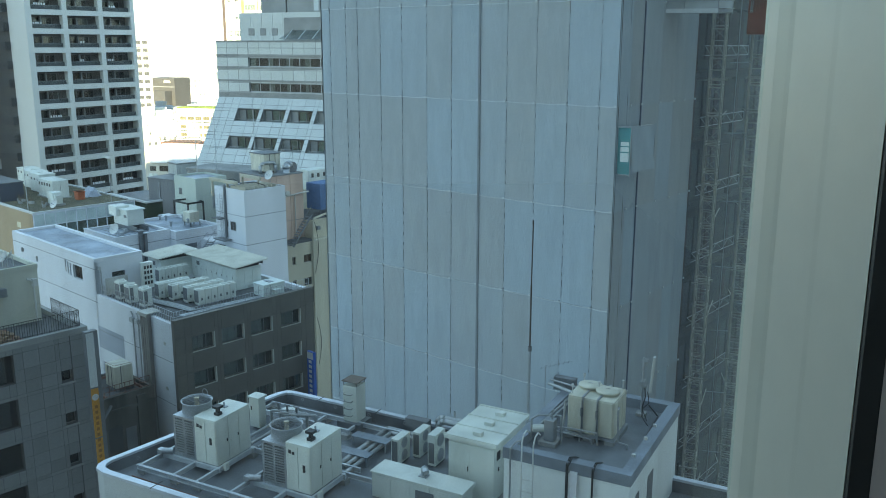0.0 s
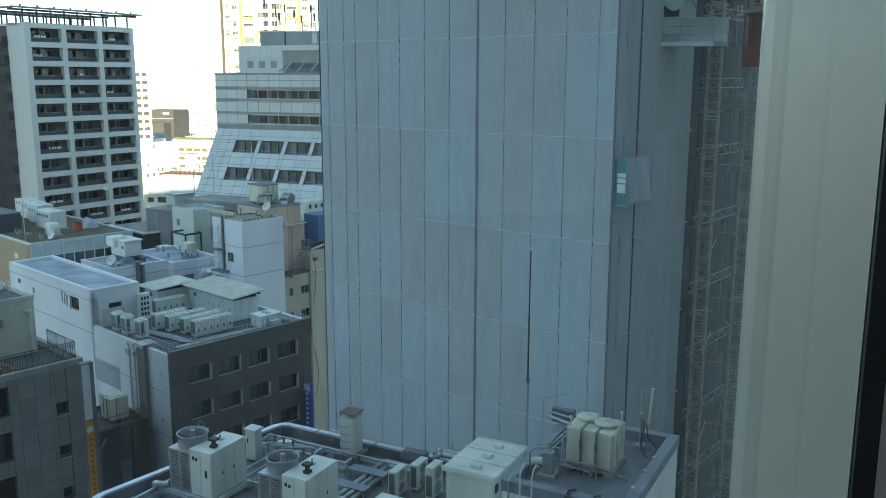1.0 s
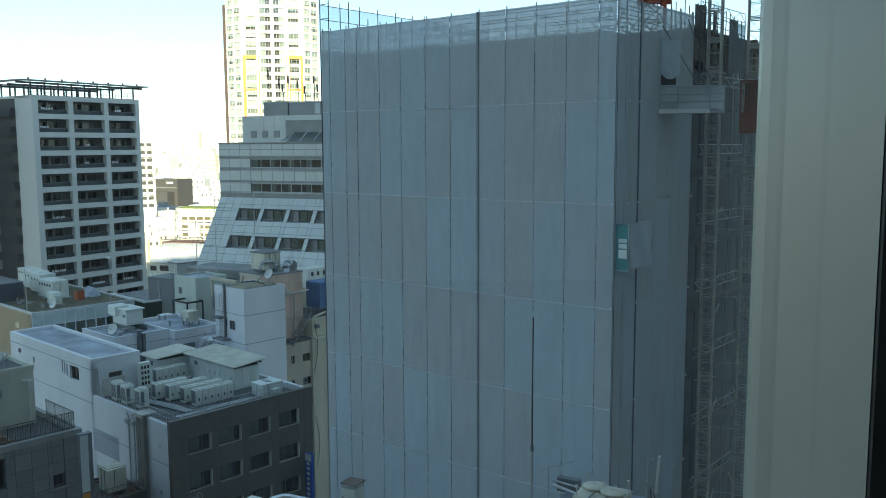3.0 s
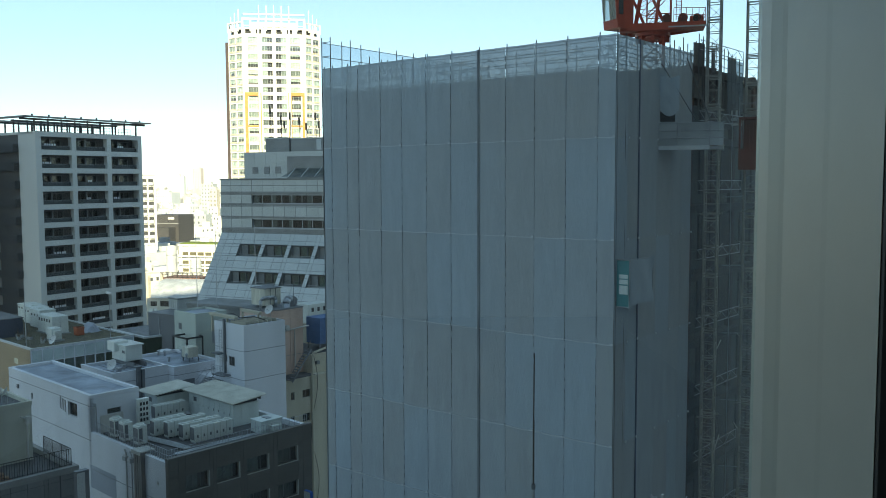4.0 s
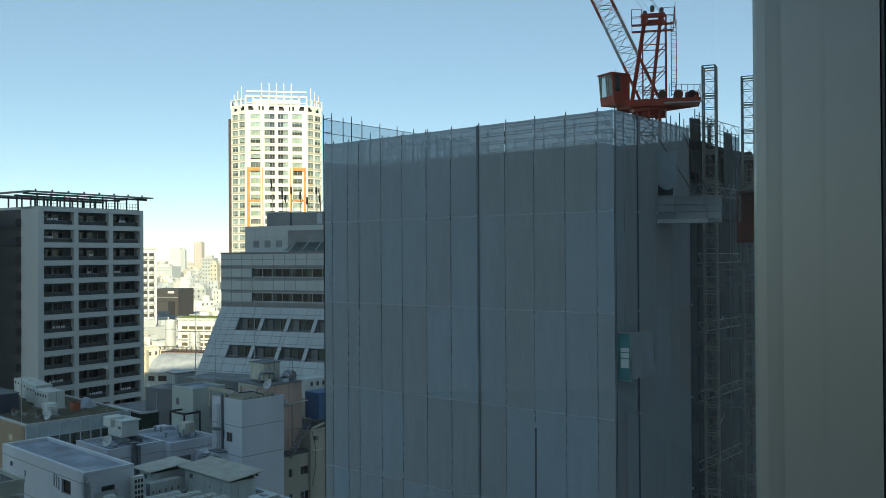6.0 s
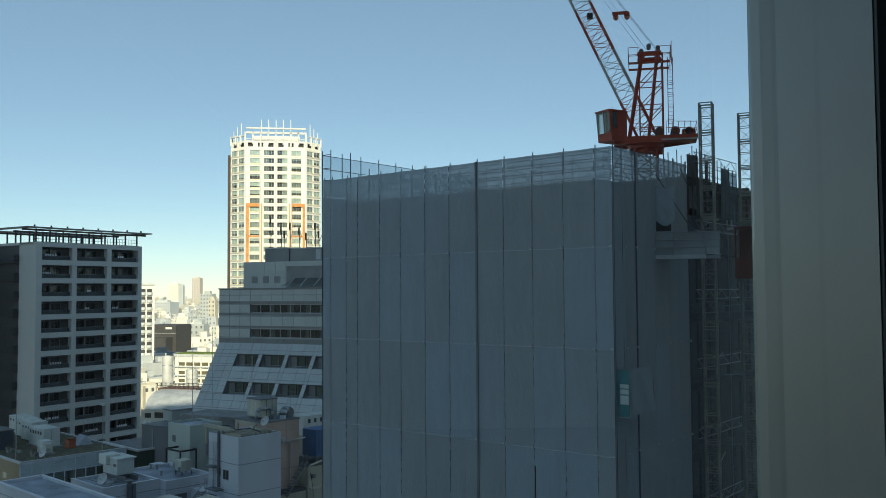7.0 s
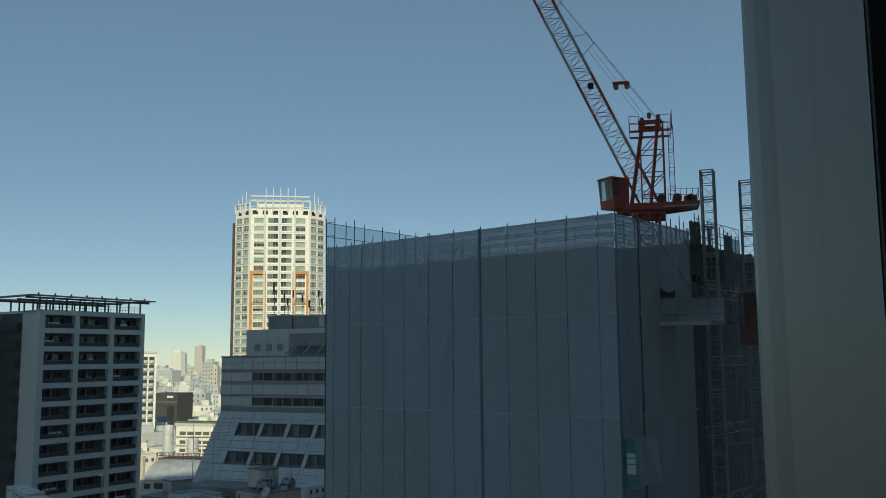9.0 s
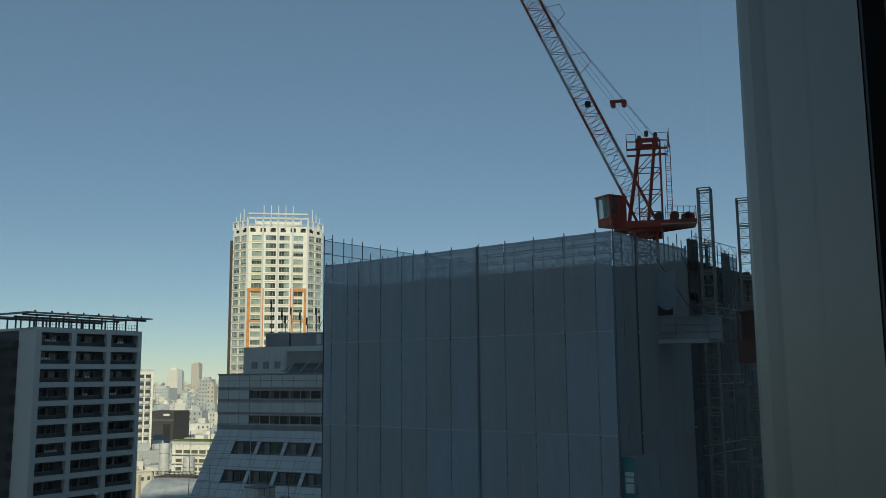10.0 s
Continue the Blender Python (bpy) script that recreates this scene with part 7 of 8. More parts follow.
# green hall with a dark frame, beige roof house, behind the white hall
gh = thing("green_house", on(M_SITE, -55.7, 22.8, 0), "low house with an ivy wall and white coping", "building")
part("body", Geo().box(0, 10, 0, 12, 0, 24.2), mat("ivy_wall", (0.03, 0.05, 0.03), 0.9, stain=0.5, stain_size=0.8, grain=0.5, bump=0.8), gh)
part("coping", Geo().box(-0.1, 10.1, -0.1, 0.3, 24.2, 24.45).box(9.7, 10.1, 0.3, 12.1, 24.2, 24.45), PALE_TILE, gh)
part("roof", Geo().box(0, 9.7, 0.3, 12, 24.2, 24.25), ROOF_GREY, gh)
pg = thing("roof_pergola", on(M_SITE, -34.2, 20.2, 24.0), "black steel frame over a small roof terrace", "pergola")
for x in (0.0, 3.2):
    for y in (0.0, 2.1):
        part("post", Geo().box(x, x + 0.15, y, y + 0.15, 0, 2.2), BLACK, pg)
    part("beam", Geo().box(x, x + 0.15, 0.0, 2.25, 2.2, 2.4), BLACK, pg)
for y in (0.0, 2.1):
    part("beam", Geo().box(0.15, 3.2, y, y + 0.15, 2.2, 2.4), BLACK, pg)
part("terrace_house", Geo().box(-4.0, 2.5, 0.2, 1.6, -24.0, 0.0), WHITE_WALL, pg)
bb = thing("pale_roof_house", on(M_SITE, -36.5, 21.9, 0), "pale green roof house with a flat roof", "building")
part("body", Geo().box(0, 4.9, 0, 4.4, 0, 28.8), mat("pale_green_render", (0.48, 0.52, 0.46), 0.8, stain=0.15, streak=True), bb)
flat_roof(bb, 0, 4.9, 0, 4.4, 28.8, 0.25, ROOF_BLUE, bpy.data.materials["pale_green_render"], 0.2)
part("window", Geo().box(1.0, 1.7, -0.03, 0, 26.8, 27.6), DULL_STEEL, bb)
part("door", Geo().box(4.9, 4.93, 2.2, 3.2, 25.2, 27.2), GALV, bb)


# ---- apartment block ----
apt = thing("apartment_block", A_SITE, "pale tiled apartment block with deep balconies and a roof pergola", "building")
FH, TOP = 2.92, 53.15
BAYS = ((1.0, 6.35), (7.2, 13.0), (13.85, 19.35))
holes = [(a, b, TOP - 2.85 - FH * i, TOP - 0.76 - FH * i) for a, b in BAYS for i in range(17)]
APT_TILE = mat("apartment_tile", (0.57, 0.575, 0.55), 0.55, stain=0.08, stain_size=5, streak=True)
part("front_wall", Geo().wall(20.1, 0, TOP, 0.9, holes), APT_TILE, apt)
# back walls coloured dark, so the balconies' shade is in the paint
part("inner_wall", Geo().box(0.3, 19.8, 2.2, 14, 0, TOP - 0.4), mat("balcony_shade_wall", (0.10, 0.10, 0.10), 0.8), apt, "balcony back walls coloured dark for shade")
part("end_wall", Geo().box(0.0, 0.3, 0.9, 4.7, 0, TOP), APT_TILE, apt)
part("end_wall", Geo().box(19.8, 20.1, 0.9, 16, 0, TOP), PALE_TILE, apt)
part("roof", Geo().box(0, 20.1, 0.9, 16, TOP - 0.4, TOP), PALE_TILE, apt)
BALUSTER = mat("smoked_glass", (0.05, 0.06, 0.062), 0.5, spec=0.2)
LAUNDRY = mat("laundry", (0.75, 0.76, 0.78), 0.9, vary=0.2)
DOORGLASS = see_through("balcony_glass", (0.5, 0.55, 0.56), "ShaderNodeBsdfGlossy", 0.03)
rnd = random.Random(21)
shared = {}
for a, b, z0, z1 in holes:
    w = round(b - a, 2)
    if w not in shared:
        door = Geo()
        for k in range(5):
            x = w * (0.12 + 0.19 * k)
            door.box(x, x + 0.07, 0, 0.06, -0.6, 1.75)
        door.box(0.1, w - 0.1, 0, 0.06, 1.68, 1.78).box(w * 0.45, w * 0.5, -0.5, 0.02, -0.6, 1.85)
        shared[w] = (Geo().box(0, w, 0.0, 0.03, -0.15, 0.62).mesh("balustrade", BALUSTER),
                     Geo().box(0, w, -0.02, 0.05, 0.62, 0.68).mesh("handrail", DULL_STEEL),
                     door.mesh("door_frame", DULL_STEEL), Geo().box(0, w, -0.55, 1.35, -0.4, -0.15).mesh("balcony_slab", PALE_TILE),
                     Geo().box(w * 0.14, w * 0.86, 0.03, 0.04, -0.6, 1.68).mesh("pane", DOORGLASS))
    for (nm, y), me in zip((("balustrade", 0.55), ("handrail", 0.55), ("door_frame", 2.1), ("balcony_slab", 0.9), ("pane", 2.1)), shared[w]):
        part(nm, me, None, apt, at=pose(a, y, z0))
    for k in range(4):
        if rnd.random() < 0.38:
            x = a + w * (0.14 + 0.19 * k)
            part("curtain", Geo().box(0, w * 0.17, 0, 0.02, -0.5, 1.6), CURTAIN, apt, at=pose(x, 2.17, z0))
    if rnd.random() < 0.35:
        g = Geo()
        for k in range(rnd.randint(2, 6)):
            x = 0.5 + k * 0.42 + rnd.uniform(0, 0.1)
            g.box(x, x + 0.3, 0, 0.03, 0.25 + rnd.uniform(0, 0.3), 1.0)
        part("laundry", g, LAUNDRY, apt, at=pose(a + rnd.uniform(0, w * 0.35), 0.75, z0))
    if rnd.random() < 0.4:
        part("condenser", Geo().box(0, 0.8, 0, 0.3, -0.15, 0.5), IVORY, apt, at=pose(a + w - 1.0, 1.3, z0))
# side with stacked balconies; the block behind them is coloured black as shade
part("side_recess", Geo().box(0.4, 6, 4.7, 16, 0, TOP - 0.9), BLACK, apt, "block coloured black as the shaded balcony side")
for i in range(17):
    z = TOP - 2.9 - FH * i
    part("side_balcony", Geo().box(-0.9, 0.4, 4.72, 11.5, z - 0.35, z - 0.05).box(-0.9, -0.85, 4.72, 11.5, z - 0.05, z + 0.95).box(-0.85, 0.4, 4.72, 4.78, z - 0.05, z + 0.95), mat("near_black_panel", (0.035, 0.037, 0.04), 0.3) if i == 0 else bpy.data.materials["near_black_panel"], apt, "near-black balcony front")
    part("side_window", Geo().box(0.36, 0.4, 5.4, 9.6, z + 0.0, z + 2.0), SHADE_GLASS, apt)
part("side_pier", Geo().box(-0.2, 0.4, 11.6, 13.5, 0, TOP - 0.4), PALE_TILE, apt)
# pergola on the roof
for i in range(9):
    for y in (0.8, 6.5, 13):
        x = 0.4 + i * 2.4 - 0.0
        part("pergola_post", Geo().box(x - 0.1, x + 0.1, y - 0.1, y + 0.1, TOP, TOP + 2.15), BLACK, apt)
part("pergola_roof", Geo().box(-2.2, 21.6, -0.9, 0.3, TOP + 2.15, TOP + 2.35).box(-2.2, -1.0, 0.3, 14.0, TOP + 2.15, TOP + 2.35).box(20.4, 21.6, 0.3, 14, TOP + 2.15, TOP + 2.35).box(-1, 20.4, 12.8, 14, TOP + 2.15, TOP + 2.35), mat("pergola_metal", (0.22, 0.22, 0.22), 0.5), apt, "thin flat pergola canopy")
part("pergola_beam", Geo().box(-2, 21.4, 0.6, 0.9, TOP + 1.8, TOP + 2.1).box(0, 20, 6.4, 6.6, TOP + 1.8, TOP + 2.1).box(-2, 21.4, 13, 13.2, TOP + 1.8, TOP + 2.1), BLACK, apt)
railing(apt, [(0.3, 1.0, TOP), (19.8, 1.0, TOP)], 1.1, 0.6, BLACK, (1.0, 0.5), 0.02)
for i in range(8):
    part("roof_light", Geo().bar((i * 2.9, 0.6, TOP + 2.35), (i * 2.9, 0.6, TOP + 2.75), 0.14, 8), BLACK, apt)
part("lower_wing", Geo().box(-12, -0.95, 12, 22, 0, TOP - 1.2), PALE_TILE, apt)

# ---- house with the sloping front ----
slo = thing("sloping_house", W_SITE, "silver panelled building with a sloping front and recessed balconies", "building")
K, ZS, H = 0.615, 37.7, 25.0
L = H * math.sqrt(1 + K * K)
SL = pose(0, -K * H, ZS - H, -math.degrees(math.atan(K)))
UP = pose(0, 0, 0)
c = math.sqrt(1 + K * K)
holes_s = []
for zt, zb in ((36.2, 34.55), (32.55, 30.9), (28.9, 27.25), (25.2, 23.6), (21.6, 20.0)):
    for x0 in (4.0, 8.4, 12.8, 17.2, 21.6):
        holes_s.append((x0, x0 + 3.75, (zb - ZS + H) * c, (zt - ZS + H) * c))
part("slope_wall", Geo().wall(30, 0, L, 0.35, holes_s, SL), SILVER_DARK, slo)
rows = [L]
while rows[-1] > 1.2:
    rows.append(rows[-1] - 0.95 * c)
clad(slo, SL, [0, 1.35, 2.7] + [4.0 + 2.2 * i for i in range(12)] + [30], [z for z in rows if z > L * 0.25], holes_s, SILVER, "panel", 0.08, 0.03)
rnd = random.Random(8)
LOGGIA_BLIND = mat("pale_green_blind", (0.55, 0.62, 0.56), 0.8, vary=0.25)
for x0, x1, z0, z1 in holes_s:
    zw = ZS - H + z0 / c
    yw = K * (zw - ZS)
    b = part("loggia", Geo().box(x0 - 0.3, x1 + 0.3, yw + 0.35, yw + 2.6, zw - 0.2, zw), CONCRETE, slo, "balcony recess floor")
    part("back_glass", Geo().box(x0 + 1.0, x1 + 0.3, yw + 1.5, yw + 1.54, zw, zw + 2.2), GREEN_GLASS, b)
    part("back_wall", Geo().box(x0 - 0.3, x0 + 1.0, yw + 1.45, yw + 1.6, zw, zw + 2.2), CONCRETE, b)
    part("blind", Geo().box(x0 + 1.2, x0 + 1.2 + rnd.uniform(1.2, 2.4), yw + 1.6, yw + 1.64, zw, zw + 1.9), LOGGIA_BLIND, b)
    part("mullion", Geo().box(x0 + 1.0, x0 + 1.1, yw + 1.4, yw + 1.5, zw, zw + 2.2).box(x0 + 2.3, x0 + 2.4, yw + 1.4, yw + 1.5, zw, zw + 2.2), DULL_STEEL, b)
    part("rail", Geo().bar((x0, yw + 0.4, zw + 0.25), (x1, yw + 0.4, zw + 0.25), 0.03, 4), GALV, b)
    part("side_cheek", Geo().box(x0 - 0.35, x0 - 0.02, yw + 1.05, yw + 2.0, zw, zw + 1.5), CONCRETE, b)
# filler blocks, coloured dark as the unlit inside
part("inside", Geo().box(0.5, 29.5, 2.9, 17, 0, ZS).box(0.5, 29.5, -8, 2.9, 0, 22), SHADE_DARK, slo)
g = Geo()
g.poly([(0, 18, 0), (0, -K * H, ZS - H), (0, 0, ZS), (0, 18, ZS)])
part("end_wall", g, SILVER, slo)
holes_u = [(5.5, 29, 41.95, 43.2), (5.5, 29, 38.5, 39.75)]
part("upper_wall", Geo().wall(30, ZS, 45.35, 0.4, holes_u, UP), SILVER_DARK, slo)
clad(slo, UP, [1.85 * i for i in range(17)], [ZS + 0.45, 40.1, 41.5, 43.6, 44.5, 45.3], holes_u, SILVER, "panel", 0.08, 0.03)
for z in (43.25, 41.6, 39.85, 38.1):
    part("dark_band", Geo().box(0, 30, -0.05, 0.0, z, z + 0.3), SILVER_DARK, slo, "darker metal band")
for h in holes_u:
    window(slo, UP, *h, depth=0.2, lights=14, curtain=[(0.13 * i, 0.13 * i + rnd.uniform(0.02, 0.06)) for i in range(7)], bar=0.09, frame_mat=GALV)
part("upper_inside", Geo().box(0.3, 29.7, 1.6, 17, ZS, 45.2), SHADE_DARK, slo)
part("upper_end_wall", Geo().box(0.0, 0.4, 0.4, 17.6, ZS, 45.3), SILVER, slo)
part("roof", Geo().box(0, 30, 0.4, 18, 45.2, 45.35), ROOF_GREY, slo)
part("coping", Geo().box(-0.1, 30.1, -0.12, 0.4, 45.35, 45.5), SILVER_DARK, slo)
BX = pose(2.4, 2.5, 0)
part("setback", Geo().box(2.4, 30, 2.5, 17, 45.35, 49.3), SILVER, slo)
clad(slo, BX, [0, 1.9, 3.8, 5.7, 7.4], [45.5, 46.6, 47.9, 49.25], [], SILVER, "panel", 0.05, 0.03)
for x in (4.0, 6.0, 8.0):
    part("vent", Geo().box(x - 0.1, x + 0.9, 2.42, 2.47, 46.2, 47.2), SILVER_DARK, slo)
part("recess_wall", Geo().box(10.0, 30, 2.4, 2.5, 45.5, 48.6), SILVER_DARK, slo)
part("glass_roof", Geo().poly([(10.2, 0.6, 45.7), (30, 0.6, 45.7), (30, 2.4, 46.9), (11.4, 2.4, 46.9)]), SHADE_GLASS, slo)
for i in range(6):
    part("roof_rib", Geo().bar((11.4 + i * 2.2, 0.55, 45.72), (11.4 + i * 2.2, 2.4, 46.95), 0.06, 4), PALE_TILE, slo)
part("plant_screen", Geo().box(4.4, 8.6, 5.0, 14, 49.3, 51.3).box(8.7, 16.6, 5.2, 14, 49.3, 51.2), SILVER_DARK, slo)
part("screen_edge", Geo().box(4.3, 8.65, 4.9, 14, 51.3, 51.45).box(8.65, 16.7, 5.1, 14, 51.2, 51.35), SILVER, slo)
part("screen_door", Geo().box(13.2, 14.0, 5.14, 5.2, 49.6, 51.1), PALE_TILE, slo)
t = thing("roof_antennas", on(W_SITE, 0, 0, 51.35), "dark phone antennas and poles on the roof plant", "antenna")
for i, x in enumerate((4.7, 6.6, 7.2, 8.2, 9.8, 11.0, 12.6, 13.2)):
    h = (4.8, 3.4, 2.6, 3.8, 3.0, 2.2, 3.6, 2.4)[i]
    part("pole", Geo().bar((x, 6.0, -0.2), (x, 6.0, h), 0.05, 6), BLACK, t)
    part("panel", Geo().box(x - 0.09, x + 0.09, 5.75, 5.85, h - 1.1, h).bar((x, 6, h * 0.35), (x + 0.5, 6, h * 0.75), 0.03, 4), BLACK, t)
gr = thing("grey_house", site(-40.3, 119.2, -30), "plain dark grey rendered house with a flat roof", "building")
part("body", Geo().box(0, 5.4, 0, 6, 0, 27.2), mat("dark_grey_render", (0.20, 0.20, 0.205), 0.85, stain=0.15, stain_size=3, streak=True), gr)
part("coping", Geo().box(-0.06, 5.46, -0.06, 6.06, 27.2, 27.32), DULL_STEEL, gr)
part("wall_pipe", Geo().bar((2.2, -0.1, 3), (2.2, -0.1, 26.8), 0.06, 6), DOWN, gr)
pl = thing("panel_house", site(-38.7, 123.2, -46), "pale ribbed metal roof house with a dark flat top", "building")
part("body", Geo().box(0, 2.5, 0, 4.9, 0, 28.7), SILVER, pl)
part("coping", Geo().box(-0.06, 2.56, -0.06, 4.96, 28.7, 28.9), SILVER_DARK, pl)
for i in range(9):
    part("rib", Geo().box(2.5, 2.55, 0.2 + i * 0.55, 0.26 + i * 0.55, 20, 28.6), SILVER, pl)
for i in range(4):
    part("rib", Geo().box(0.2 + i * 0.62, 0.26 + i * 0.62, -0.05, 0.0, 20, 28.6), SILVER, pl)
low = thing("car_park_house", site(-33.5, 118, -25), "low dark house under the sloping front", "building")
part("body", Geo().box(-0.5, 24, -1, 5, 0, 28.6), SILVER_DARK, low)
part("edge", Geo().box(-0.6, 24.1, -1.1, 5.1, 28.6, 28.9), CONCRETE, low)
for i, (x, z) in enumerate(((-31.5, 38.0), (-29.0, 39.5), (-24.0, 39.0))):
    t = thing("thin_mast", site(x, 112, 0, 28.9), "thin grey mast on a roof", "mast", "thin masts")
    part("pole", Geo().bar((0, 0, 0), (0, 0, z - 28.4), 0.06, 6, 0.03), GALV, t)
    part("foot", Geo().box(-0.2, 0.2, -0.2, 0.2, 0, 0.15), CONCRETE, t)

# ---- sunlit residential tower ----
tow = thing("residential_tower", site(-62.9, 334.5, 9), "tall sunlit cream apartment tower with orange frames and open crown", "building")
HW, CW, CD, TT, F2 = 11.4, 17.2, 6.0, 99.5, 3.07
PLAN = [(-HW, 0), (HW, 0), (CW, CD), (CW, 26), (-CW, 26), (-CW, CD)]
facets = [(pose(-HW, 0, 0), 2 * HW, [(1.7, 5.5), (6.9, 10.8), (12.0, 15.9), (17.3, 21.1)])]
cl = math.hypot(CW - HW, CD)
facets.append((pose(HW, 0, 0, 0, 0, math.degrees(math.atan2(CD, CW - HW))), cl, [(0.5, 3.9), (4.5, 7.9)]))
facets.append((pose(-CW, CD, 0, 0, 0, -math.degrees(math.atan2(CD, CW - HW))), cl, [(0.4, 3.8), (4.4, 7.8)]))
FROST = mat("tower_curtain", (0.27, 0.33, 0.30), 0.8, vary=0.6)
TOWER_GLASS = see_through("tower_pane", (0.93, 0.95, 0.94), "ShaderNodeBsdfGlossy", 0.06)
SPANDREL = mat("straw_tile", (0.62, 0.50, 0.26), 0.7)
rnd = random.Random(4)
wins = {}
for fi, (m, length, cols) in enumerate(facets):
    holes = [(a, b, TT - 2.55 - F2 * i, TT - 0.6 - F2 * i) for a, b in cols for i in range(30)]
    part("facet_wall", Geo().wall(length, 0, TT, 0.5, holes, m), CREAM, tow)
    for a, b, z0, z1 in holes:
        w = round(b - a, 2)
        if w not in wins:
            g = Geo().box(0, w, 0.22, 0.3, 0.0, 0.08).box(0, w, 0.22, 0.3, 1.87, 1.95)
            for k in range(5):
                g.box(w * k / 4 - 0.04 + (0.04 if k == 0 else 0) - (0.04 if k == 4 else 0), w * k / 4 + 0.04, 0.22, 0.3, 0.08, 1.87)
            wins[w] = (g.mesh("window", PALE_TILE), Geo().box(0, w, 0.26, 0.28, 0.08, 1.87).mesh("pane", TOWER_GLASS))
        fr = part("window", wins[w][0], GALV, tow, at=m @ Matrix.Translation((a, 0, z0)))
        part("pane", wins[w][1], TOWER_GLASS, fr).visible_shadow = False
        inner = fi == 0 and (6 < a < 13)
        dark = (0.0, 0.5) if (inner and a > 10) else (0.5, 1.0)
        gb = Geo().box(0, w, 0.30, 0.33, rnd.choice((0.05, 0.05, 0.05, 0.5, 0.9, 1.2)), 1.9) if not inner else Geo().box(w * (0.5 if dark[0] == 0 else 0), w * (1.0 if dark[0] == 0 else 0.5), 0.30, 0.33, 0.05, 1.9)
        part("blind", gb, FROST, fr)
    for i in range(30):
        z = TT - 2.3 - F2 * i
        part("floor_band", Geo().box(0.0, length, -0.18, 0.0, z - 0.75, z - 0.5), PALE_TILE if fi else CREAM, tow, at=m)
        for a, b in (cols if fi else (cols[0], cols[3])):
            part("spandrel", Geo().box(a, b, -0.06, 0.0, z - 0.5, z - 0.27), SPANDREL, tow, at=m)
# dark filler so the windows look onto painted shade
part("inside", Geo().prism([(-HW + 0.6, 0.9), (HW - 0.6, 0.9), (CW - 0.9, CD + 0.7), (CW - 0.9, 25), (-CW + 0.9, 25), (-CW + 0.9, CD + 0.7)], 0, TT - 0.5), SHADE_DARK, tow)
part("flank_wall", Geo().box(CW - 0.5, CW, CD, 26, 0, TT).box(-CW, -CW + 0.5, CD, 26, 0, TT).box(-CW, CW, 25.5, 26, 0, TT), CREAM, tow)
part("roof", Geo().prism(PLAN, TT, TT + 0.4), CREAM, tow)
for x in (-HW, -6.0 + 0.35, 0.0, 5.65, HW):
    part("pier", Geo().box(x - 0.35, x + 0.35, -0.5, 0, 0, TT + 4.2), PALE_TILE, tow)
for x in (-11.3, 4.95):
    for b in ((x, x + 1.35), (x + 5.2, x + 6.35)):
        part("orange_pier", Geo().box(b[0], b[1], -0.42, -0.02, 0, 78.5), ORANGE_TILE, tow, "orange tiled frame")
    part("orange_lintel", Geo().box(x + 1.35, x + 5.2, -0.42, -0.02, 77.2, 78.5), ORANGE_TILE, tow)
    for i in range(7, 22):
        z = TT - 2.3 - F2 * i
        if (i - 7) % 4 in (3,):
            part("orange_band", Geo().box(x + 1.35, x + 5.2, -0.3, -0.02, z - 0.85, z - 0.25), ORANGE_TILE, tow)
# pent storey with dark openings, set back behind the crown
for m, length, cols in facets:
    n = 6 if length > 12 else 2
    holes = [(length * (k + 0.25) / n, length * (k + 0.78) / n, TT + 0.7, TT + 2.3) for k in range(n)]
    part("pent_wall", Geo().wall(length, TT + 0.4, TT + 3.0, 0.3, holes, m @ Matrix.Translation((0, 0.15, 0))), CREAM, tow)
part("pent_inside", Geo().prism([(-HW + 0.5, 1.2), (HW - 0.5, 1.2), (CW - 1.2, CD + 1), (CW - 1.2, 24), (-CW + 1.2, 24), (-CW + 1.2, CD + 1)], TT + 0.4, TT + 2.9), SHADE_DARK, tow)
TT += 1.3
# open crown with fins
for i in range(9):
    x = -HW + i * (2 * HW) / 8
    part("crown_post", Geo().box(x - 0.3, x + 0.3, 0.1, 0.8, TT + 0.4, TT + 5.2), PALE_TILE, tow)
for sx in (-1, 1):
    for k in range(1, 4):
        px, py = sx * (HW + (CW - HW) * k / 3), CD * k / 3
        part("crown_post", Geo().box(px - 0.3, px + 0.3, py, py + 0.7, TT + 0.4, TT + 4.0), PALE_TILE, tow)
    part("crown_ring", Geo().bar((sx * HW, 0.4, TT + 3.6), (sx * CW, CD + 0.3, TT + 3.6), 0.35, 4).bar((sx * CW, CD, TT + 3.6), (sx * CW, 24, TT + 3.6), 0.35, 4), PALE_TILE, tow)
    for k in range(3):
        part("crown_fin", Geo().box(sx * (HW + 1.6 + k * 1.5) - 0.15, sx * (HW + 1.6 + k * 1.5) + 0.15, 2 + k * 1.6, 2.8 + k * 1.6, TT + 0.4, TT + 8.6 - k * 1.3), PALE_TILE, tow)
part("crown_ring", Geo().box(-HW, HW, 0.1, 0.8, TT + 4.4, TT + 5.2).box(-HW, HW, 4, 4.6, TT + 7.0, TT + 7.6).box(-HW, HW, 0.1, 0.5, TT + 2.2, TT + 2.5), PALE_TILE, tow)
for i in range(5):
    x = -5.6 + i * 2.8
    part("crown_fin", Geo().box(x - 0.16, x + 0.16, 4.2, 5.0, TT + 0.4, TT + 10.6), PALE_TILE, tow)
part("crown_core", Geo().box(-9, 9, 5.5, 20, TT + 0.4, TT + 4.5), CREAM, tow)
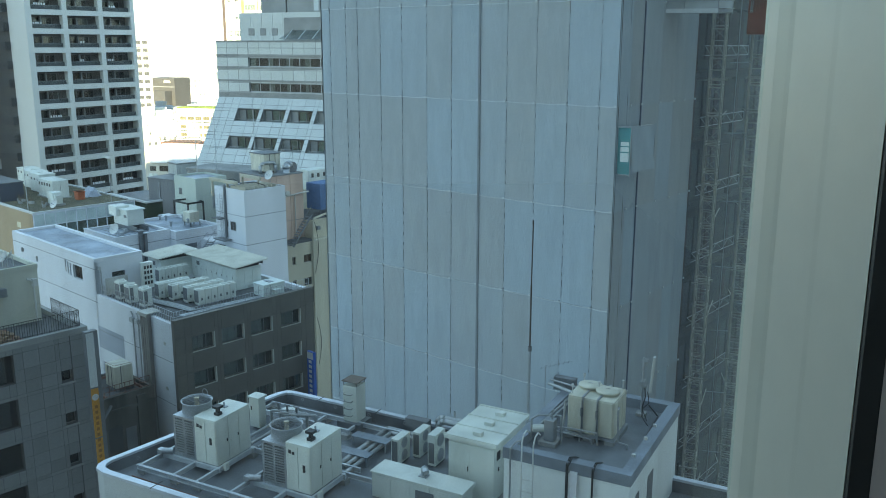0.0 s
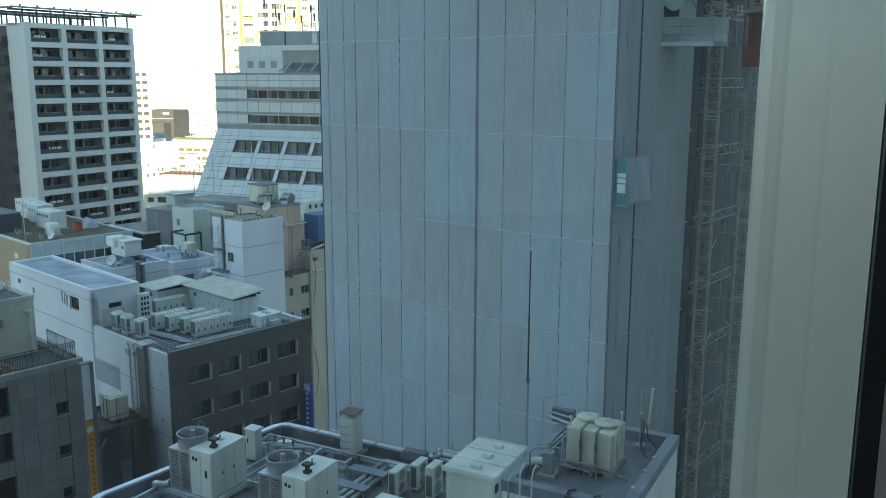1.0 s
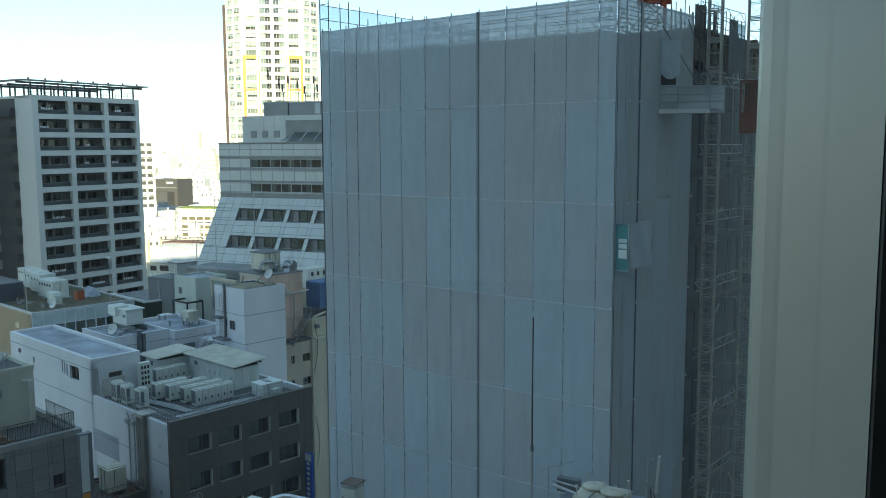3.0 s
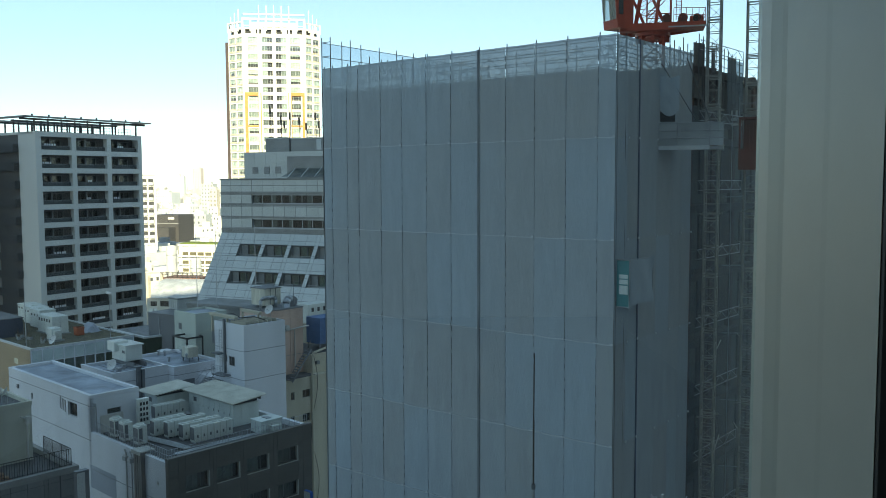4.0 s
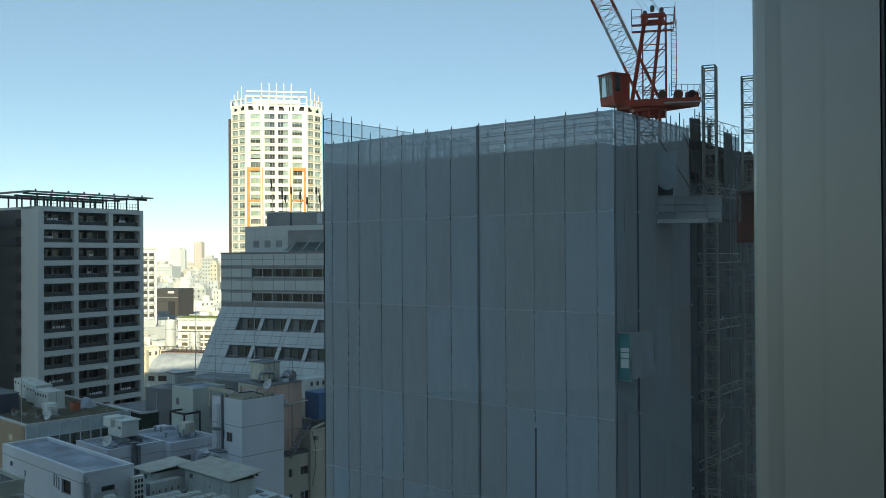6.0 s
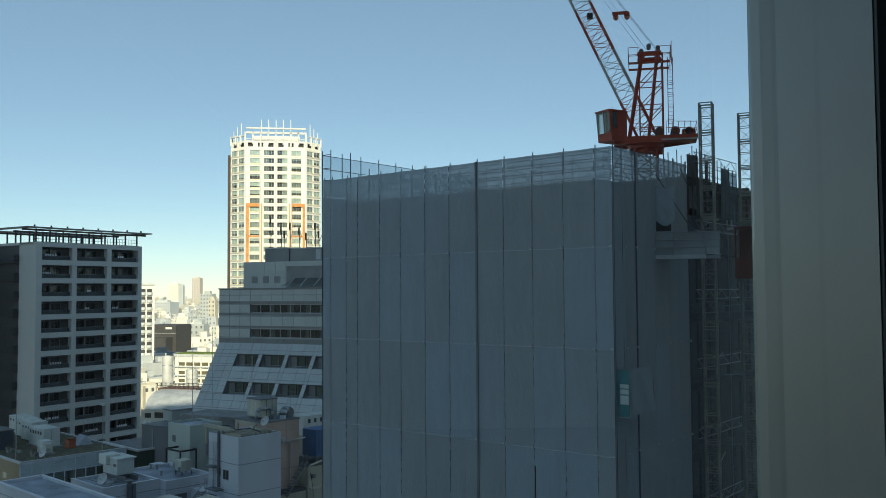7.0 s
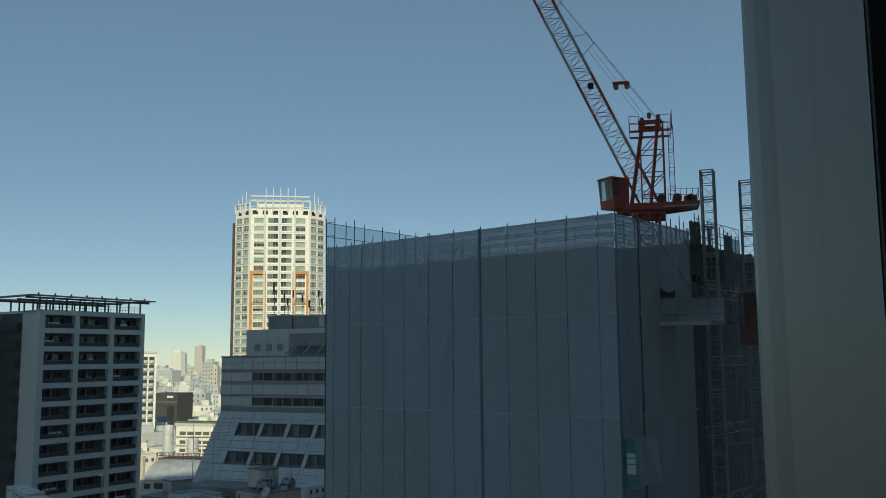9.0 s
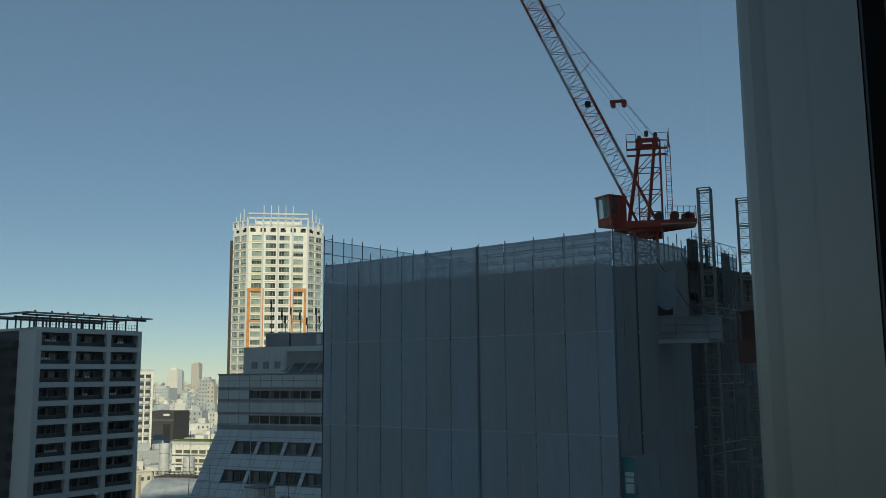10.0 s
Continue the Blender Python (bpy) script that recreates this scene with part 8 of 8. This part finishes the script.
# brown flank, its colour darkened to hold the shade on this side
part("brown_wing", Geo().box(-CW - 1.2, -CW - 0.05, 7.5, 24, 0, TT - 3), mat("shade_dark_stone_flank", (0.07, 0.05, 0.045), 0.8), tow, "brown stone flank coloured darker for shade")

# ---- sunlit houses in the gap ----
def polar(az, d):
    return d * math.sin(radians(az)), d * math.cos(radians(az))


con = thing("balcony_flats", site(*polar(-18.0, 375), 22), "cream block of flats with stacked curved balconies", "building")
part("body", Geo().box(-22, 0, 0, 14, 0, 47.8), CREAM, con)
part("roof_edge", Geo().box(-22.2, 0.2, -0.3, 14.2, 47.8, 48.6), PALE_TILE, con)
for i in range(15):
    z = 46.2 - 3.05 * i
    for x in (-1.9, -4.5, -7.1, -9.7):
        # flat plate, its dark colour gives the balcony door's shade
        part("opening", Geo().box(x - 1.0, x + 1.0, -0.04, 0.0, z - 2.0, z + 0.2), SHADE_DARK, con)
        arc = [(x + 1.15 * math.cos(math.pi + math.pi * k / 8), 0.9 * math.sin(math.pi + math.pi * k / 8)) for k in range(9)]
        part("balcony", Geo().prism(arc + [(x + 1.15, 0), ], z - 2.3, z - 1.15), PALE_TILE, con)
bar_h = thing("barrel_roof_hall", site(*polar(-18.75, 262), -13), "cream hall under a pale ribbed metal barrel roof", "building")
WARM = mat("warm_render", (0.60, 0.54, 0.44), 0.8, stain=0.1)
TANK_PAINT = mat("tank_paint", (0.58, 0.57, 0.53), 0.6)
METAL_ROOF = mat("pale_metal_roof", (0.55, 0.56, 0.56), 0.45, 0.3)
holes = [(1.2, 3.2, 10.0, 11.4), (4.2, 9.4, 10.0, 11.6)]
part("front_wall", Geo().wall(22, 0, 12.4, 0.3, holes), WARM, bar_h)
for h in holes:
    window(bar_h, pose(0, 0, 0), *h, depth=0.15, lights=4, frame_mat=DULL_STEEL)
part("inside", Geo().box(0.4, 21.6, 1.0, 14, 0, 12.2), SHADE_DARK, bar_h)
g = Geo()
for k in range(8):
    a, b = math.pi / 2 * k / 8, math.pi / 2 * (k + 1) / 8
    p, q = (9 * (1 - math.cos(a)) - 0.4, 12.4 + 4.6 * math.sin(a)), (9 * (1 - math.cos(b)) - 0.4, 12.4 + 4.6 * math.sin(b))
    g.poly([(1.5, *p), (22, *p), (22, *q), (1.5, *q)])
part("barrel_roof", g.poly([(1.5, -0.4, 12.4), (1.5, 8.6, 17), (1.5, 8.6, 12.4)]), METAL_ROOF, bar_h, "ribbed pale metal roof")
for i in range(22):
    g = Geo()
    for k in range(8):
        a, b = math.pi / 2 * k / 8, math.pi / 2 * (k + 1) / 8
        g.bar((1.6 + i * 0.95, 9 * (1 - math.cos(a)) - 0.4, 12.45 + 4.6 * math.sin(a)), (1.6 + i * 0.95, 9 * (1 - math.cos(b)) - 0.4, 12.45 + 4.6 * math.sin(b)), 0.05, 4)
    part("roof_rib", g, METAL_ROOF, bar_h)
part("canopy", Geo().box(0, 9, -2.5, 0, 8.2, 8.6), WARM, bar_h)
part("terrace", Geo().box(0, 12, 8.8, 16, 12.4, 17.2), BROWN_STONE, bar_h)
railing(bar_h, [(0, 8.8, 17.2), (13, 8.8, 17.2)], 1.6, 0.4, BLACK, (1.0, 0.5), 0.05)
for x in (2.2, 3.6):
    part("condenser", Geo().box(x, x + 1.0, -2.2, -1.7, 8.6, 9.6), IVORY, bar_h)
for az, d, z0, z1, r, lab in ((-17.2, 292, 12, 24.9, 1.6, "tall pale grey cylindrical tank with a domed top"), (-15.75, 285, 12, 21.1, 1.7, "pale grey cylindrical tank beside the metal roof")):
    t = thing("storage_tank", site(*polar(az, d), 0), lab, "tank", "storage tanks")
    part("shell", Geo().lathe([(r, 0), (r, z1 - 0.3), (r * 0.9, z1), (0, z1 + 0.2)], n=28), TANK_PAINT, t, smooth=True)
    part("seam", Geo().lathe([(r + 0.03, z1 - 3), (r + 0.06, z1 - 2.9), (r + 0.03, z1 - 2.8)], n=28), GALV, t)
    part("ladder", Geo().bar((r + 0.2, 0, 0), (r + 0.2, 0, z1), 0.06, 4), GALV, t)
cr = thing("cream_hall", site(*polar(-16.75, 325), -14), "long cream hall with ribbon windows and a green roof strip", "building")
part("body", Geo().box(0, 26, 0, 12, 0, 22.6), CREAM, cr)
part("green_strip", Geo().box(0.3, 25.7, 0.4, 8, 22.6, 23.6), mat("hedge_green", (0.13, 0.17, 0.03), 0.9, stain=0.4), cr, "clipped green roof planting")
part("coping", Geo().box(-0.2, 26.2, -0.3, 0.4, 22.4, 23.2), PALE_TILE, cr)
for z in (19.2, 16.2, 13.4):
    part("ribbon", Geo().box(1.5, 25.5, -0.06, 0, z, z + 1.2), SHADE_GLASS, cr)
    part("ribbon_back", Geo().box(1.5, 25.5, -0.03, 0.0, z, z + 1.2), TAN, cr)
    part("ledge", Geo().box(0, 26, -0.8, 0, z - 0.5, z - 0.2), PALE_TILE, cr)
for i in range(9):
    part("pier", Geo().box(1.0 + i * 3, 1.4 + i * 3, -0.4, 0, 10, 22.4), CREAM, cr)
bk = thing("black_hall", site(*polar(-18.3, 470), -16), "broad dark brown hall among pale houses", "building")
DARKB = mat("dark_brown_panel", (0.07, 0.066, 0.064), 0.7)
part("body", Geo().box(0, 15.4, 0, 14, 0, 28.6), DARKB, bk)
part("upper_strip", Geo().box(-0.1, 15.5, -0.2, 0, 24.2, 24.5), CONCRETE, bk)
part("pale_box", Geo().box(9.5, 13, -0.1, 3, 26.4, 27.4), CREAM, bk)
part("front_block", Geo().box(5.5, 13.5, -6, 0, 0, 22.5), DARKB, bk)
for i in range(7):
    part("vent", Geo().box(2 + i * 1.8, 2.8 + i * 1.8, -0.1, 0, 20.5, 22.5), BLACK, bk)
for az, d, w, h, nm, m, lab in (
        (-16.9, 1750, 22, 60.5, "slab_tower", CREAM, "pale slab tower far across the city"),
        (-15.55, 1900, 18, 74, "point_tower", mat("pinkish_concrete", (0.66, 0.58, 0.52), 0.7), "pinkish point tower far across the city"),
        (-16.45, 1700, 9, 57, "slab_tower", PALE_TILE, "narrow pale slab tower far off"),
        (-14.95, 900, 13, 43.2, "glass_office", SILVER, "pale glass office far across the city"),
        (-14.6, 760, 7, 38.5, "point_block", WARM, "narrow warm apartment block far off"),
        (-17.7, 1200, 30, 32, "white_roof_hall", PALE_TILE, "broad pale hall far across the city"),
        (-15.5, 620, 11, 23.0, "glass_office", SILVER, "round-cornered pale glass office")):
    t = thing(nm, site(*polar(az, d), az * -0.0 - 15), lab, "building")
    part("body", Geo().box(-w / 2, w / 2, 0, w * 0.7, 0, h), m, t)
    part("roof_house", Geo().box(-w / 4, w / 4, w * 0.2, w * 0.5, h, h + 2.5), m, t)
    nf = int((h - 14) / 3.6)
    nc = max(2, int(w / 3.2))
    for k in range(nc):
        x = -w / 2 + w * (k + 0.5) / nc
        g = Geo()
        for i in range(nf):
            g.box(x - 0.6, x + 0.6, -0.08, 0, h - 2.6 - i * 3.6, h - 1.0 - i * 3.6)
        part("window_column", g, DULL_STEEL, t)

# ---- far city, woods and hills ----
rnd = random.Random(77)
groups = {"pale": (Geo(), PALE_TILE), "cream": (Geo(), CREAM), "grey": (Geo(), CONCRETE), "warm": (Geo(), WARM)}
glass_g, roof_g = Geo(), Geo()
for i in range(4200):
    d = 345 + 2600 * rnd.random() ** 1.7
    az = rnd.uniform(-20, -13) if rnd.random() < 0.7 else rnd.uniform(-40, 40)
    if d < 560 and -18.6 < az < -14.0 and not (d > 350 and rnd.random() < 0.5):
        continue
    x, y = polar(az, d)
    if abs(x + 63) < 32 and abs(y - 350) < 32:
        continue
    w, dp = rnd.uniform(4.5, 12), rnd.uniform(4.5, 11)
    h = min(rnd.uniform(5, 11) + (rnd.random() < 0.10) * rnd.uniform(4, 12) + d * 0.005, 32)
    if d < 520:
        h = min(h, 17)
    g, m = groups[rnd.choice(("pale", "pale", "cream", "cream", "grey", "warm"))]
    a = radians(rnd.choice((-28, -43, 47, 57, -12)) + rnd.uniform(-5, 5))
    ca, sa = math.cos(a), math.sin(a)
    def put(gg, x0, x1, y0, y1, z0, z1):
        gg.prism([(x + px * ca - py * sa, y + px * sa + py * ca) for px, py in ((x0, y0), (x1, y0), (x1, y1), (x0, y1))], z0, z1)
    put(g, -w / 2, w / 2, -dp / 2, dp / 2, 0, h)
    if rnd.random() < 0.6:
        put(g, -w / 5, w / 4, -dp / 5, dp / 4, h, h + rnd.uniform(1.5, 3.5))
    if rnd.random() < 0.5:
        put(roof_g, -w / 2 + 0.4, w / 2 - 0.4, -dp / 2 + 0.4, dp / 2 - 0.4, h, h + 0.15)
    if d < 1100:
        for k in range(int(h / 3.2)):
            z = h - 2.4 - k * 3.2
            n = max(1, int(w / 2.3))
            for q in range(n):
                if rnd.random() < 0.75:
                    xx = -w / 2 + (q + 0.5) * w / n
                    put(glass_g, xx - 0.5, xx + 0.55, -dp / 2 - 0.06, -dp / 2 + 0.1, z, z + 1.3)
            for q in range(int(dp / 3)):
                yy = -dp / 2 + (q + 0.5) * 3
                put(glass_g, -w / 2 - 0.06, -w / 2 + 0.1, yy - 0.6, yy + 0.6, z, z + 1.2)
for nm, (g, m) in groups.items():
    tagged(part("distant_houses", g, m), "crowd of small " + nm + " houses across the far city", "houses", kind="stuff")
tagged(part("distant_windows", glass_g, DULL_STEEL), "many small dark windows of the far houses", "windows", kind="stuff")
tagged(part("distant_roofs", roof_g, ROOF_BLUE), "many small blue-grey roofs of the far houses", "roofs", kind="stuff")
LEAF = mat("far_foliage", (0.06, 0.085, 0.035), 0.9, stain=0.5, stain_size=6)
g = Geo()
for i in range(260):
    d = rnd.choice((430, 620, 800, 1100, 1500, 1500, 2200, 2200)) * rnd.uniform(0.9, 1.1)
    az = rnd.uniform(-20, -13)
    x, y = polar(az, d)
    base = 9 + d * 0.004
    for k in range(26):
        s = rnd.uniform(0.6, 1.6) * (1 + d / 2500)
        p = Vector((x, y, 0)) + Vector((rnd.gauss(0, 3.2), rnd.gauss(0, 3.2), base * rnd.uniform(0.25, 1.0)))
        v = [p + Vector((rnd.uniform(-1, 1), rnd.uniform(-1, 1), rnd.uniform(-1, 1))) * s for _ in range(4)]
        for f in ((0, 1, 2), (0, 2, 3), (0, 3, 1), (1, 3, 2)):
            g.poly([v[q] for q in f])
tagged(part("distant_trees", g, LEAF), "scattered dark green trees between the far houses", "trees", kind="stuff")

# ---- unseen block beside the building site, added to shade its right side ----
nb = thing("neighbour_block", site(28, 36, -39.6), "tall grey unseen block added to shade the building site", "building")
part("body", Geo().box(0, 22, 0, 40, 0, 96), HOTEL, nb)
for i in range(26):
    part("storey_band", Geo().box(-0.12, 22.1, -0.12, 40.1, 3.4 + i * 3.5, 3.7 + i * 3.5), CONCRETE, nb)
